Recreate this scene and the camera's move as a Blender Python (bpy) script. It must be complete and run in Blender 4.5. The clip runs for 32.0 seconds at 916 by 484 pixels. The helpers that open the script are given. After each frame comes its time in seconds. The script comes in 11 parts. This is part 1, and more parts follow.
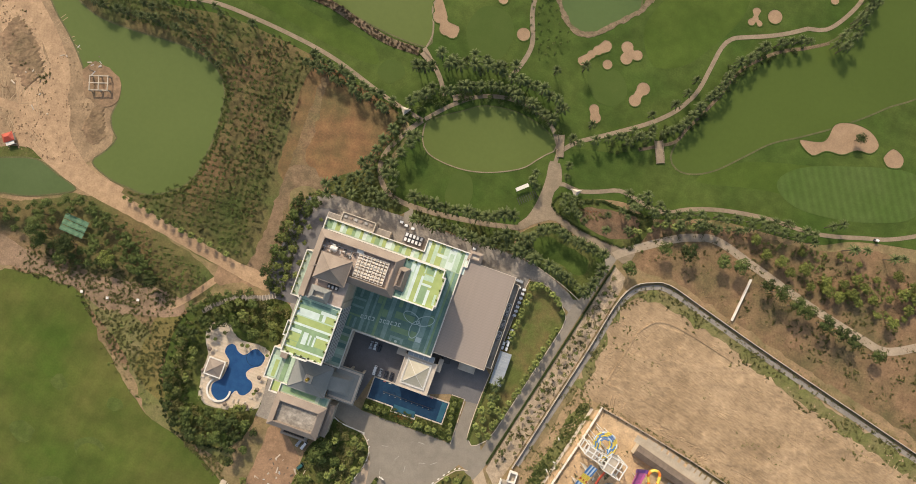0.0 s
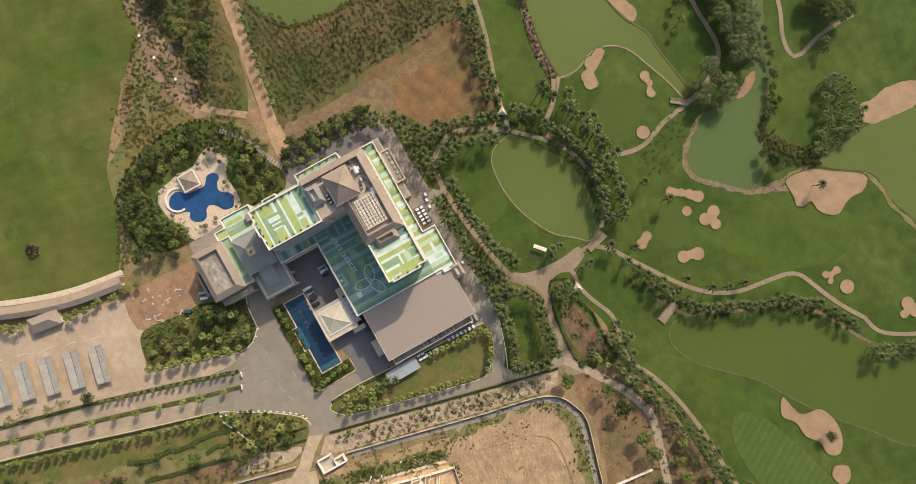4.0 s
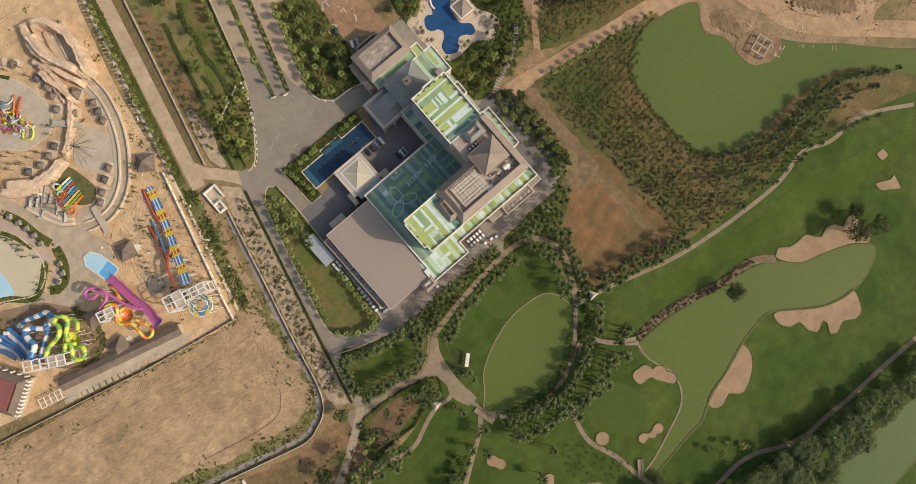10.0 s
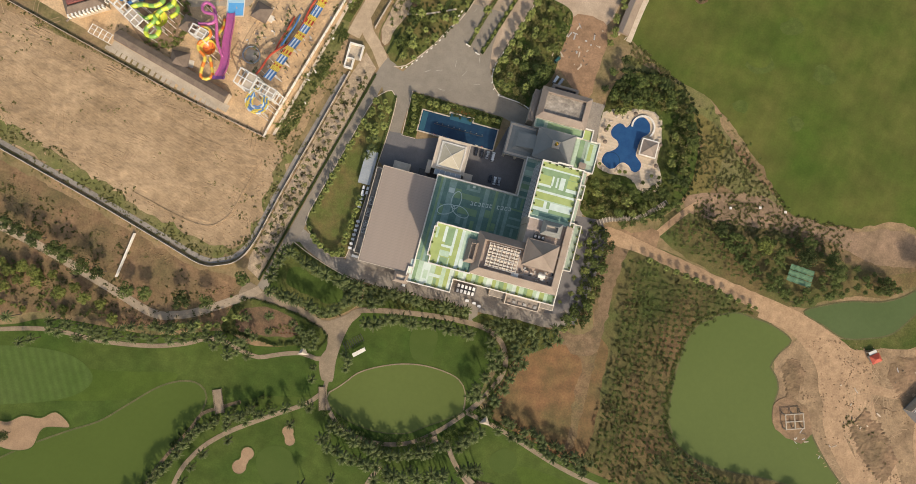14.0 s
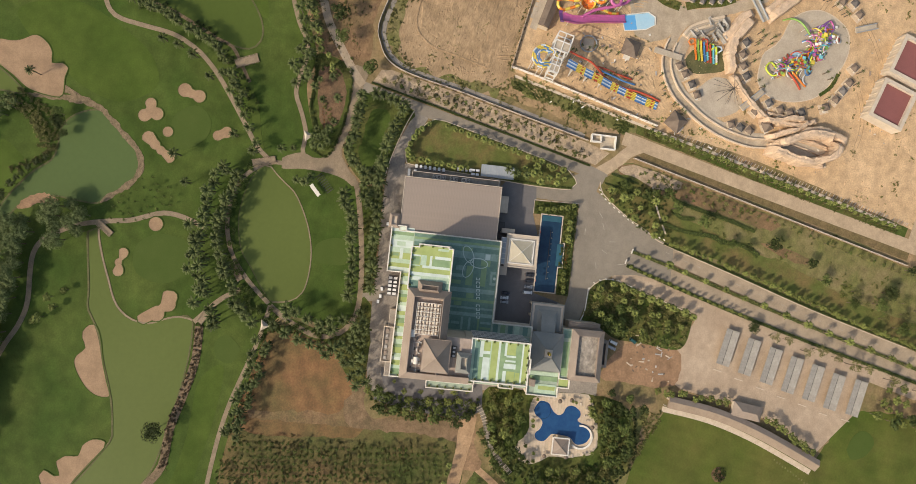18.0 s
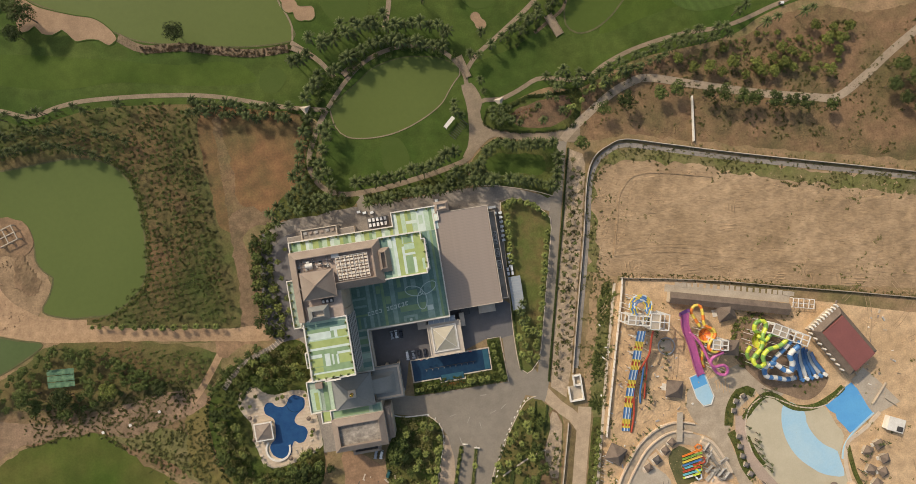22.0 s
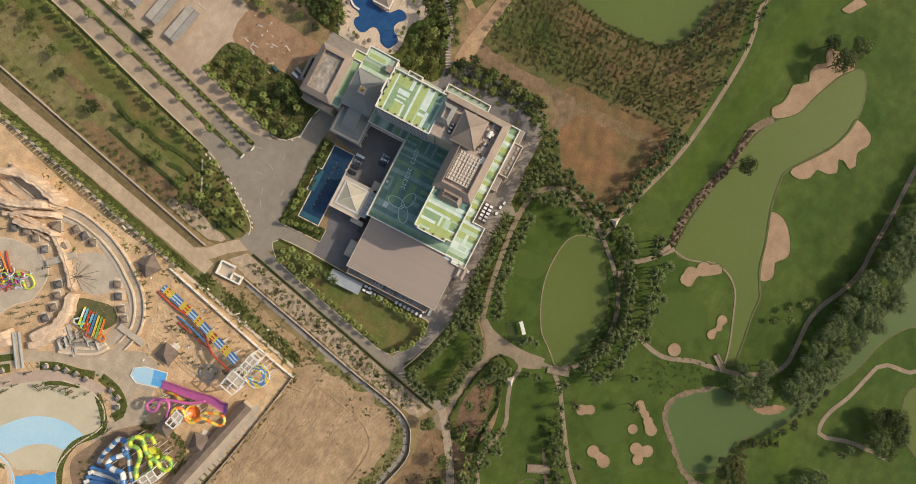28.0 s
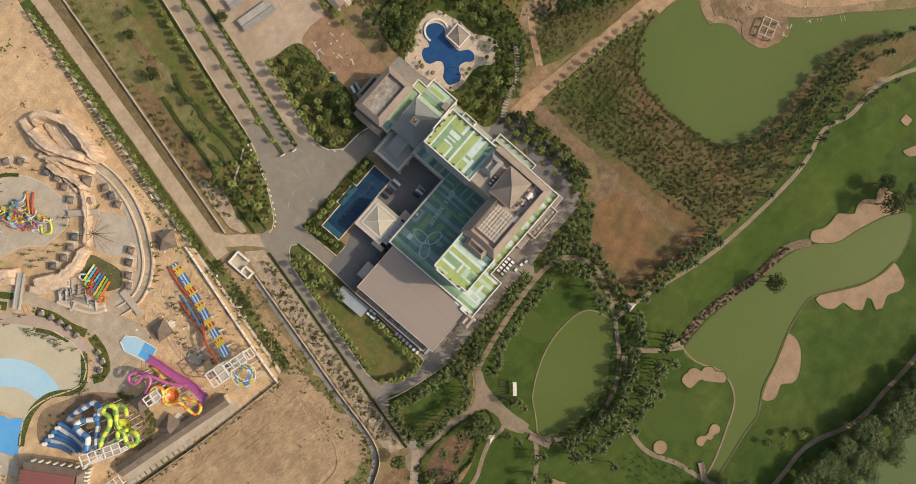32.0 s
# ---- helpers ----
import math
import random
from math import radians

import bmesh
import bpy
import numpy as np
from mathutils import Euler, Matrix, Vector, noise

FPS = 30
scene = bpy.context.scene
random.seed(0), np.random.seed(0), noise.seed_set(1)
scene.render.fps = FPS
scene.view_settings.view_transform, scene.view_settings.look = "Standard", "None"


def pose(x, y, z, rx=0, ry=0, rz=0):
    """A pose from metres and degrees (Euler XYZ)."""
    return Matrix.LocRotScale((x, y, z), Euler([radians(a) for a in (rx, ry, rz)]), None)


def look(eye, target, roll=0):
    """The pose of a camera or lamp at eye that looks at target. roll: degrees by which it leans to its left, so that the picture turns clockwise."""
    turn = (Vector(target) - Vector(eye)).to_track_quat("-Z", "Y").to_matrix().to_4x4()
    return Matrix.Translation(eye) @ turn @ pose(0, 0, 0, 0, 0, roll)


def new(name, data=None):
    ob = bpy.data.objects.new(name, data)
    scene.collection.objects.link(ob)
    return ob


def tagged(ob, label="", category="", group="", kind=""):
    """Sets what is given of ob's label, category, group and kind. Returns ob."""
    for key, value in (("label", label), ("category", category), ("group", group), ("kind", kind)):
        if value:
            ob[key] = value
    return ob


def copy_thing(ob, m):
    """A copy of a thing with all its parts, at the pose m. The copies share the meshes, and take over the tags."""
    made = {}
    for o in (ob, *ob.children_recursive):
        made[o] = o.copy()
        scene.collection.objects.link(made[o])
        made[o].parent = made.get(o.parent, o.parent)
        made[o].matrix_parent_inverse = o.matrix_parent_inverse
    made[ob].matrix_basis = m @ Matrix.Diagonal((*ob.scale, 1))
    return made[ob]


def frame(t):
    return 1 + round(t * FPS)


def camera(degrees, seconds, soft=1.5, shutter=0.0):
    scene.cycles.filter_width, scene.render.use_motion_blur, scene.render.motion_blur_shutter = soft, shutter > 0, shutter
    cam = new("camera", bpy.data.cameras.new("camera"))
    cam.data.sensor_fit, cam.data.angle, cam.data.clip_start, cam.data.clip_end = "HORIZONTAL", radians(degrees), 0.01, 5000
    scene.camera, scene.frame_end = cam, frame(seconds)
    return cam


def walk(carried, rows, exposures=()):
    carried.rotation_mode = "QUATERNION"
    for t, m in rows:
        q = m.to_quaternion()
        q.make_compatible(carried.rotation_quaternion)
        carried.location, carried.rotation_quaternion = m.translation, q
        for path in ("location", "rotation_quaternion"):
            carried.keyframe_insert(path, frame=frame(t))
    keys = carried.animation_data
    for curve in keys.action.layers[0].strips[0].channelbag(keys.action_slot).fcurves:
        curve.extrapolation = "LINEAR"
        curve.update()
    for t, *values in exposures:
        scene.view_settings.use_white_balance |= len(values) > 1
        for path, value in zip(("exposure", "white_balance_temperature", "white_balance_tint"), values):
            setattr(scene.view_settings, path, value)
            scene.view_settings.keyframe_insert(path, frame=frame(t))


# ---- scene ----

from mathutils import geometry

# ---- the camera and its flight ----
PATH = [
    (0, -19.11, -21.81, 280.55, 2.46, -0.26, -160.48),
    (0.5, -18.77, -22.85, 280.29, 2.27, -0.40, -157.88),
    (1, -18.49, -23.76, 280.18, 2.10, -0.54, -154.56),
    (1.5, -18.36, -24.46, 280.22, 1.92, -0.68, -150.50),
    (2, -18.16, -25.21, 280.43, 1.81, -0.81, -144.62),
    (2.5, -18.05, -26.12, 280.68, 1.74, -0.92, -138.48),
    (4.5, -18.43, -27.58, 278.92, 1.42, -1.30, -112.96),
    (5, -18.17, -26.97, 279.03, 1.47, -1.39, -106.98),
    (5.5, -17.91, -26.21, 279.30, 1.56, -1.52, -101.48),
    (6, -17.75, -25.27, 279.49, 1.62, -1.63, -95.38),
    (6.5, -17.70, -24.64, 279.46, 1.70, -1.74, -89.88),
    (7, -17.60, -24.01, 279.34, 1.77, -1.83, -83.84),
    (7.5, -17.51, -23.35, 279.32, 1.79, -1.91, -77.76),
    (8, -17.16, -22.79, 279.33, 1.78, -2.04, -70.36),
    (8.5, -16.59, -22.17, 279.39, 1.71, -2.14, -63.38),
    (9, -15.76, -21.51, 279.58, 1.62, -2.17, -56.00),
    (9.5, -14.69, -20.97, 279.66, 1.48, -2.17, -48.81),
    (10, -13.55, -20.25, 279.75, 1.36, -2.10, -40.85),
    (10.5, -12.66, -19.31, 279.88, 1.24, -2.00, -33.87),
    (11, -11.86, -18.02, 279.86, 1.19, -1.86, -27.66),
    (11.5, -11.23, -16.59, 279.84, 1.16, -1.76, -22.65),
    (12, -10.62, -15.24, 279.55, 1.16, -1.69, -16.85),
    (12.5, -10.22, -14.10, 279.13, 1.18, -1.62, -10.41),
    (13, -10.04, -13.18, 278.74, 1.21, -1.56, -2.27),
    (13.5, -9.60, -11.99, 278.56, 1.32, -1.57, 6.03),
    (15.5, -10.07, -10.90, 277.11, 1.44, -2.20, 45.48),
    (16, -10.98, -9.79, 277.39, 1.37, -2.29, 55.95),
    (16.5, -11.77, -8.45, 277.94, 1.22, -2.39, 65.68),
    (17, -12.95, -7.16, 278.51, 1.08, -2.45, 76.30),
    (17.5, -14.26, -6.37, 279.25, 0.89, -2.54, 85.90),
    (18, -15.82, -6.16, 279.78, 0.65, -2.62, 96.33),
    (18.5, -17.47, -6.44, 279.96, 0.40, -2.66, 106.53),
    (19, -19.07, -6.88, 279.87, 0.16, -2.67, 117.78),
    (19.5, -20.47, -7.38, 279.31, -0.02, -2.64, 127.34),
    (20, -21.78, -7.95, 278.51, -0.04, -2.55, 136.93),
    (20.5, -22.78, -8.48, 278.08, -0.04, -2.41, 144.91),
    (21, -23.39, -8.96, 277.75, -0.01, -2.22, 152.67),
    (21.5, -23.69, -9.33, 277.66, 0.04, -2.13, 160.98),
    (22, -23.77, -9.83, 277.95, 0.15, -2.10, 170.73),
    (22.5, -24.00, -9.93, 278.34, 0.18, -2.17, 180.37),
    (23, -23.96, -10.37, 278.85, 0.16, -2.24, 190.62),
    (23.5, -23.60, -11.37, 279.23, 0.09, -2.24, 200.31),
    (24, -22.99, -12.64, 279.50, -0.05, -2.18, 210.03),
    (24.5, -22.18, -14.08, 279.67, -0.17, -2.09, 219.37),
    (25, -21.19, -15.42, 279.92, -0.25, -1.94, 230.36),
    (25.5, -20.35, -16.43, 280.09, -0.34, -1.83, 241.40),
    (27.5, -15.45, -11.43, 279.23, -0.81, -2.10, 286.64),
    (28, -14.85, -9.75, 278.88, -0.88, -2.09, 297.33),
    (28.5, -14.38, -7.95, 278.54, -0.92, -2.04, 305.52),
    (29, -13.73, -6.18, 278.24, -0.87, -1.98, 307.88),
    (29.5, -13.17, -4.85, 277.95, -0.87, -1.93, 309.08),
    (30, -12.31, -3.25, 277.66, -0.78, -1.82, 310.09),
    (30.5, -11.00, -1.38, 277.42, -0.59, -1.68, 310.72),
    (31, -9.17, 0.74, 277.20, -0.33, -1.52, 311.00),
    (31.5, -6.96, 2.87, 276.96, -0.07, -1.37, 310.99),
    (32, -4.45, 5.15, 276.74, 0.24, -1.24, 310.91),
]
cam = camera(84.0, 32.0, 0.5)
walk(cam, [(t, pose(x, y, z, rx, ry, rz)) for t, x, y, z, rx, ry, rz in PATH], exposures=[(0.0, 0.11), (2.0, 0.13), (6.0, 0.11), (7.0, 0.05), (9.0, -0.13), (11.0, -0.21), (13.0, -0.1), (16.0, 0.11), (18.0, -0.09), (19.0, -0.3), (21.0, -0.37), (22.0, -0.26), (23.0, -0.03), (24.0, 0.11), (25.0, 0.11), (28.0, -0.13), (32.0, -0.17)])

# ---- sky and sun ----
SUN_TO = Vector((0.588, -0.81, 0.726)).normalized()
world = bpy.data.worlds.new("sky")
scene.world = world
world.use_nodes = True
sky = world.node_tree.nodes.new("ShaderNodeTexSky")
sky.sky_type, sky.sun_disc = "NISHITA", False
sky.sun_elevation = math.asin(SUN_TO.z)
sky.sun_rotation = math.atan2(SUN_TO.x, SUN_TO.y)
sky.air_density, sky.dust_density = 1.4, 4.0
world.node_tree.links.new(sky.outputs[0], world.node_tree.nodes["Background"].inputs[0])
world.node_tree.nodes["Background"].inputs[1].default_value = 0.15
sun_data = bpy.data.lights.new("sun", "SUN")
sun_data.energy, sun_data.angle, sun_data.color = 3.5, radians(1.0), (1.0, 0.885, 0.735)
sun = new("sun", sun_data)
sun.matrix_world = look((0, 0, 0), -SUN_TO * 10)


# ---- materials ----
def mat(name, base, other=None, big=0.05, fine=1.5, rough=0.85, bump=0.15, metal=0.0, mix=0.5, grain=0.18, vary=0.0, spec=0.3, depth=0.1, mid=0.0, streak=None, swell=0.0):
    """A surface whose colour wanders between base and other in large patches, with grain and relief on top."""
    m = bpy.data.materials.new(name)
    m.use_nodes = True
    nt = m.node_tree
    n, link = nt.nodes, nt.links.new
    bsdf = n["Principled BSDF"]
    tc = n.new("ShaderNodeTexCoord")
    large, small = n.new("ShaderNodeTexNoise"), n.new("ShaderNodeTexNoise")
    large.inputs["Scale"].default_value, large.inputs["Detail"].default_value = big, 6
    large.inputs["Roughness"].default_value = 0.62
    small.inputs["Scale"].default_value, small.inputs["Detail"].default_value = fine, 5
    small.inputs["Roughness"].default_value = 0.7
    link(tc.outputs["Object"], large.inputs["Vector"])
    if streak:
        turn, thin = n.new("ShaderNodeMapping"), n.new("ShaderNodeMapping")
        turn.inputs["Rotation"].default_value[2] = radians(-streak)
        thin.inputs["Scale"].default_value = (0.3, 1.0, 1.0)
        link(tc.outputs["Object"], turn.inputs["Vector"])
        link(turn.outputs["Vector"], thin.inputs["Vector"])
        link(thin.outputs["Vector"], small.inputs["Vector"])
    else:
        link(tc.outputs["Object"], small.inputs["Vector"])
    ramp = n.new("ShaderNodeValToRGB")
    lo, hi = ramp.color_ramp.elements
    lo.position, hi.position = mix - 0.14, mix + 0.14
    other = other or tuple(c * 0.72 for c in base)
    lo.color, hi.color = (*base, 1), (*other, 1)
    link(large.outputs["Fac"], ramp.inputs["Fac"])
    val = n.new("ShaderNodeMapRange")
    val.inputs["From Min"].default_value, val.inputs["From Max"].default_value = 0.25, 0.75
    val.inputs["To Min"].default_value, val.inputs["To Max"].default_value = 1 - grain, 1 + grain
    link(small.outputs["Fac"], val.inputs["Value"])
    hsv = n.new("ShaderNodeHueSaturation")
    link(ramp.outputs["Color"], hsv.inputs["Color"])
    out = val.outputs["Result"]
    if mid:
        patch, span, both = n.new("ShaderNodeTexNoise"), n.new("ShaderNodeMapRange"), n.new("ShaderNodeMath")
        patch.inputs["Scale"].default_value, patch.inputs["Detail"].default_value = math.sqrt(big * fine), 4
        link(tc.outputs["Object"], patch.inputs["Vector"])
        span.inputs["From Min"].default_value, span.inputs["From Max"].default_value = 0.3, 0.7
        span.inputs["To Min"].default_value, span.inputs["To Max"].default_value = 1 - mid, 1 + mid
        link(patch.outputs["Fac"], span.inputs["Value"])
        both.operation = "MULTIPLY"
        link(out, both.inputs[0])
        link(span.outputs["Result"], both.inputs[1])
        out = both.outputs[0]
    if vary:
        info = n.new("ShaderNodeObjectInfo")
        each = n.new("ShaderNodeMapRange")
        each.inputs["To Min"].default_value, each.inputs["To Max"].default_value = 1 - vary, 1 + vary
        link(info.outputs["Random"], each.inputs["Value"])
        geo = n.new("ShaderNodeNewGeometry")
        isle = n.new("ShaderNodeMapRange")
        isle.inputs["To Min"].default_value, isle.inputs["To Max"].default_value = 1 - vary, 1 + vary
        link(geo.outputs["Random Per Island"], isle.inputs["Value"])
        m1, m2 = n.new("ShaderNodeMath"), n.new("ShaderNodeMath")
        m1.operation = m2.operation = "MULTIPLY"
        link(out, m1.inputs[0])
        link(each.outputs["Result"], m1.inputs[1])
        link(m1.outputs[0], m2.inputs[0])
        link(isle.outputs["Result"], m2.inputs[1])
        out = m2.outputs[0]
    link(out, hsv.inputs["Value"])
    link(hsv.outputs["Color"], bsdf.inputs["Base Color"])
    bsdf.inputs["Roughness"].default_value, bsdf.inputs["Metallic"].default_value = rough, metal
    bsdf.inputs["Specular IOR Level"].default_value = spec
    if bump:
        b = n.new("ShaderNodeBump")
        b.inputs["Strength"].default_value, b.inputs["Distance"].default_value = bump, depth
        link(small.outputs["Fac"], b.inputs["Height"])
        link(b.outputs["Normal"], bsdf.inputs["Normal"])
        if swell:
            roll, rise = n.new("ShaderNodeTexNoise"), n.new("ShaderNodeBump")
            roll.inputs["Scale"].default_value, roll.inputs["Detail"].default_value = 0.038, 0.6
            rise.inputs["Strength"].default_value, rise.inputs["Distance"].default_value = 1.0, swell
            link(tc.outputs["Object"], roll.inputs["Vector"])
            link(roll.outputs["Fac"], rise.inputs["Height"])
            link(rise.outputs["Normal"], b.inputs["Normal"])
    return m


def striped(m, angle, pitch, amount, warp=0.4):
    """Adds soft parallel bands (mowing, seams, tyre tracks) to a material made by mat()."""
    nt = m.node_tree
    n, link = nt.nodes, nt.links.new
    tc = n.new("ShaderNodeTexCoord")
    turn = n.new("ShaderNodeMapping")
    turn.inputs["Rotation"].default_value[2] = radians(angle)
    wave = n.new("ShaderNodeTexWave")
    wave.inputs["Scale"].default_value = 0.314 / pitch
    wave.inputs["Distortion"].default_value = warp
    wave.inputs["Detail Scale"].default_value = 0.3
    link(tc.outputs["Object"], turn.inputs["Vector"])
    link(turn.outputs["Vector"], wave.inputs["Vector"])
    r = n.new("ShaderNodeMapRange")
    r.inputs["To Min"].default_value, r.inputs["To Max"].default_value = 1 - amount, 1 + amount
    link(wave.outputs["Fac"], r.inputs["Value"])
    hsv = [k for k in n if k.type == "HUE_SAT"][0]
    mul = n.new("ShaderNodeMath")
    mul.operation = "MULTIPLY"
    link(hsv.inputs["Value"].links[0].from_socket, mul.inputs[0])
    link(r.outputs["Result"], mul.inputs[1])
    link(mul.outputs[0], hsv.inputs["Value"])
    return m


EARTH = mat("dry_earth", (0.30, 0.195, 0.105), (0.14, 0.125, 0.045), big=0.035, fine=0.8, grain=0.34, bump=0.5, mix=0.52, mid=0.2)
FAIRWAY = mat("fairway_grass", (0.0480, 0.0800, 0.0145), (0.074, 0.099, 0.0215), big=0.024, fine=1.1, grain=0.2, bump=0.3, mid=0.2, swell=4.0, spec=0.1)
RANGE = striped(mat("range_grass", (0.062, 0.096, 0.015), (0.108, 0.108, 0.028), big=0.016, fine=0.9, grain=0.15, mid=0.12, swell=4.5, spec=0.1), 12, 5.5, 0.02, 1.5)
GREEN = mat("putting_green", (0.061, 0.091, 0.019), (0.072, 0.100, 0.023), big=0.06, fine=2, grain=0.08, spec=0.1)
TEE = striped(mat("striped_fairway", (0.066, 0.104, 0.022), (0.081, 0.115, 0.030), big=0.04, fine=1, grain=0.12, mid=0.08, spec=0.1), -30, 4.0, 0.07, 0.6)
ROUGH = mat("rough_grass", (0.060, 0.085, 0.018), (0.120, 0.110, 0.036), big=0.05, fine=1.0, grain=0.36, bump=0.5, mix=0.54, mid=0.2, spec=0.1)
SCRUB = mat("dry_scrub_earth", (0.215, 0.13, 0.067), (0.115, 0.094, 0.038), big=0.04, fine=0.9, grain=0.36, bump=0.6, mix=0.55, mid=0.22)
VERGE = mat("thin_verge_grass", (0.145, 0.143, 0.048), (0.215, 0.168, 0.083), big=0.055, fine=1.1, grain=0.32, bump=0.4, mix=0.56, mid=0.2, spec=0.1)
LAWN = mat("lawn", (0.104, 0.119, 0.032), (0.18, 0.125, 0.054), big=0.06, fine=1.4, grain=0.28, mix=0.57, mid=0.14, spec=0.1)
BEDSOIL = mat("bed_soil", (0.29, 0.195, 0.125), (0.20, 0.135, 0.08), big=0.09, fine=1.4, grain=0.3, mid=0.16)
ORCHARD = mat("plantation_soil", (0.084, 0.100, 0.030), (0.190, 0.122, 0.060), big=0.022, fine=0.9, grain=0.34, bump=0.4, mix=0.53, mid=0.2, spec=0.1)
BROWN = striped(mat("brown_field", (0.20, 0.105, 0.045), (0.098, 0.088, 0.03), big=0.03, fine=0.9, grain=0.28, mix=0.58, mid=0.2), 75, 9, 0.04, 9)
SAND = mat("bunker_sand", (0.345, 0.227, 0.133), (0.265, 0.172, 0.10), big=0.15, fine=2, grain=0.18, bump=0.3)
SITE = mat("sandy_site", (0.56, 0.385, 0.22), (0.46, 0.31, 0.17), big=0.04, fine=1.1, grain=0.27, bump=0.5, depth=0.3, mid=0.18)
LOT = mat("bare_sand_lot", (0.405, 0.28, 0.161), (0.275, 0.186, 0.102), big=0.03, fine=1.1, grain=0.3, bump=0.5, depth=0.3, mid=0.18, streak=165)
DIRT = mat("dirt_track", (0.42, 0.275, 0.155), (0.32, 0.205, 0.115), big=0.08, fine=0.9, grain=0.24, bump=0.4, mid=0.15)
CHURN = mat("churned_dirt", (0.265, 0.165, 0.092), (0.165, 0.112, 0.058), big=0.045, fine=0.6, grain=0.3, bump=0.9, depth=0.4, mix=0.54, mid=0.25)
REDDIRT = mat("red_dirt", (0.315, 0.19, 0.108), (0.235, 0.143, 0.08), big=0.1, fine=0.9, grain=0.26, bump=0.5, mid=0.12)
TYRES = mat("pressed_tyre_marks", (0.27, 0.185, 0.105), (0.38, 0.265, 0.155), big=0.12, fine=1.2, grain=0.25, bump=0.4)
ASPHALT = mat("worn_asphalt", (0.265, 0.225, 0.172), (0.22, 0.185, 0.142), big=0.05, fine=1.4, grain=0.14, mid=0.06)
CARPARK = mat("sandy_car_park", (0.44, 0.335, 0.235), (0.36, 0.265, 0.18), big=0.05, fine=1.4, grain=0.2, mid=0.1)
SANDROAD = mat("dusty_road", (0.46, 0.345, 0.225), (0.37, 0.275, 0.178), big=0.1, fine=1.4, grain=0.2, mid=0.1)
PATHMAT = mat("path_concrete", (0.385, 0.297, 0.205), (0.305, 0.237, 0.162), big=0.12, fine=1.6, grain=0.18, mid=0.07)
CARTPATH = mat("worn_cart_path", (0.285, 0.215, 0.142), (0.22, 0.168, 0.108), big=0.12, fine=1.6, grain=0.2, mid=0.1)
STRIPSOIL = mat("sandy_planting_strip", (0.43, 0.325, 0.22), (0.30, 0.225, 0.14), big=0.12, fine=1.2, grain=0.36, bump=0.4, mid=0.22)
MULCH = mat("dark_mulch", (0.185, 0.108, 0.06), (0.115, 0.078, 0.042), big=0.12, fine=1.4, grain=0.34, bump=0.4, mid=0.2)
PAVER = mat("grey_paving", (0.30, 0.26, 0.215), (0.22, 0.19, 0.155), big=0.09, fine=1.2, grain=0.24, mid=0.08)
COURT = mat("court_paving", (0.165, 0.152, 0.145), (0.14, 0.13, 0.125), big=0.1, fine=2.0, grain=0.14, mid=0.05)
WATER = mat("pond_water", (0.108, 0.134, 0.036), (0.099, 0.124, 0.032), big=0.012, fine=0.4, rough=0.5, bump=0.03, grain=0.05, spec=0.06)
WATER_L = mat("bluish_pond_water", (0.092, 0.122, 0.047), (0.080, 0.110, 0.040), big=0.03, fine=0.4, rough=0.5, bump=0.03, grain=0.06, spec=0.06)
WATER_E = mat("green_pond_water", (0.108, 0.136, 0.039), (0.099, 0.127, 0.036), big=0.012, fine=0.4, rough=0.5, bump=0.03, grain=0.05, spec=0.06)
WATER_C = mat("dark_green_water", (0.080, 0.110, 0.024), (0.071, 0.098, 0.021), big=0.012, fine=0.4, rough=0.5, bump=0.03, grain=0.05, spec=0.06)
WATER_B = mat("grey_green_water", (0.088, 0.124, 0.042), (0.081, 0.115, 0.039), big=0.012, fine=0.4, rough=0.5, bump=0.03, grain=0.05, spec=0.06)
BANK = mat("muddy_bank", (0.13, 0.115, 0.05), (0.08, 0.085, 0.03), big=0.2, fine=1.5, grain=0.3, bump=0.4)
POOL = mat("pool_blue", (0.016, 0.058, 0.155), (0.022, 0.075, 0.18), big=0.2, fine=1.5, rough=0.12, bump=0.05, grain=0.1, spec=0.5)
POOL_DARK = mat("fountain_tiles", (0.012, 0.032, 0.065), (0.018, 0.05, 0.085), big=0.2, fine=1, rough=0.15, bump=0.03, grain=0.1, spec=0.5)
POOL_PALE = mat("shallow_blue", (0.34, 0.53, 0.64), (0.40, 0.56, 0.63), big=0.08, fine=1, grain=0.06)
POOL_SKY = mat("wave_pool_blue", (0.10, 0.33, 0.62), (0.12, 0.37, 0.64), big=0.08, fine=1, grain=0.05)
DECK = mat("cream_deck", (0.62, 0.50, 0.36), (0.54, 0.42, 0.30), big=0.2, fine=2, grain=0.08)
BEACH = mat("pool_beach", (0.52, 0.45, 0.315), (0.46, 0.395, 0.27), big=0.07, fine=1, grain=0.06)
WHITE = mat("white_wall", (0.74, 0.70, 0.62), (0.62, 0.57, 0.49), big=0.3, fine=2, grain=0.08)
CREAM = mat("cream_stone", (0.56, 0.48, 0.38), (0.48, 0.40, 0.31), big=0.25, fine=2, grain=0.1)
KERB = mat("pale_kerb", (0.60, 0.50, 0.38), (0.50, 0.40, 0.29), big=0.4, fine=2, grain=0.1)
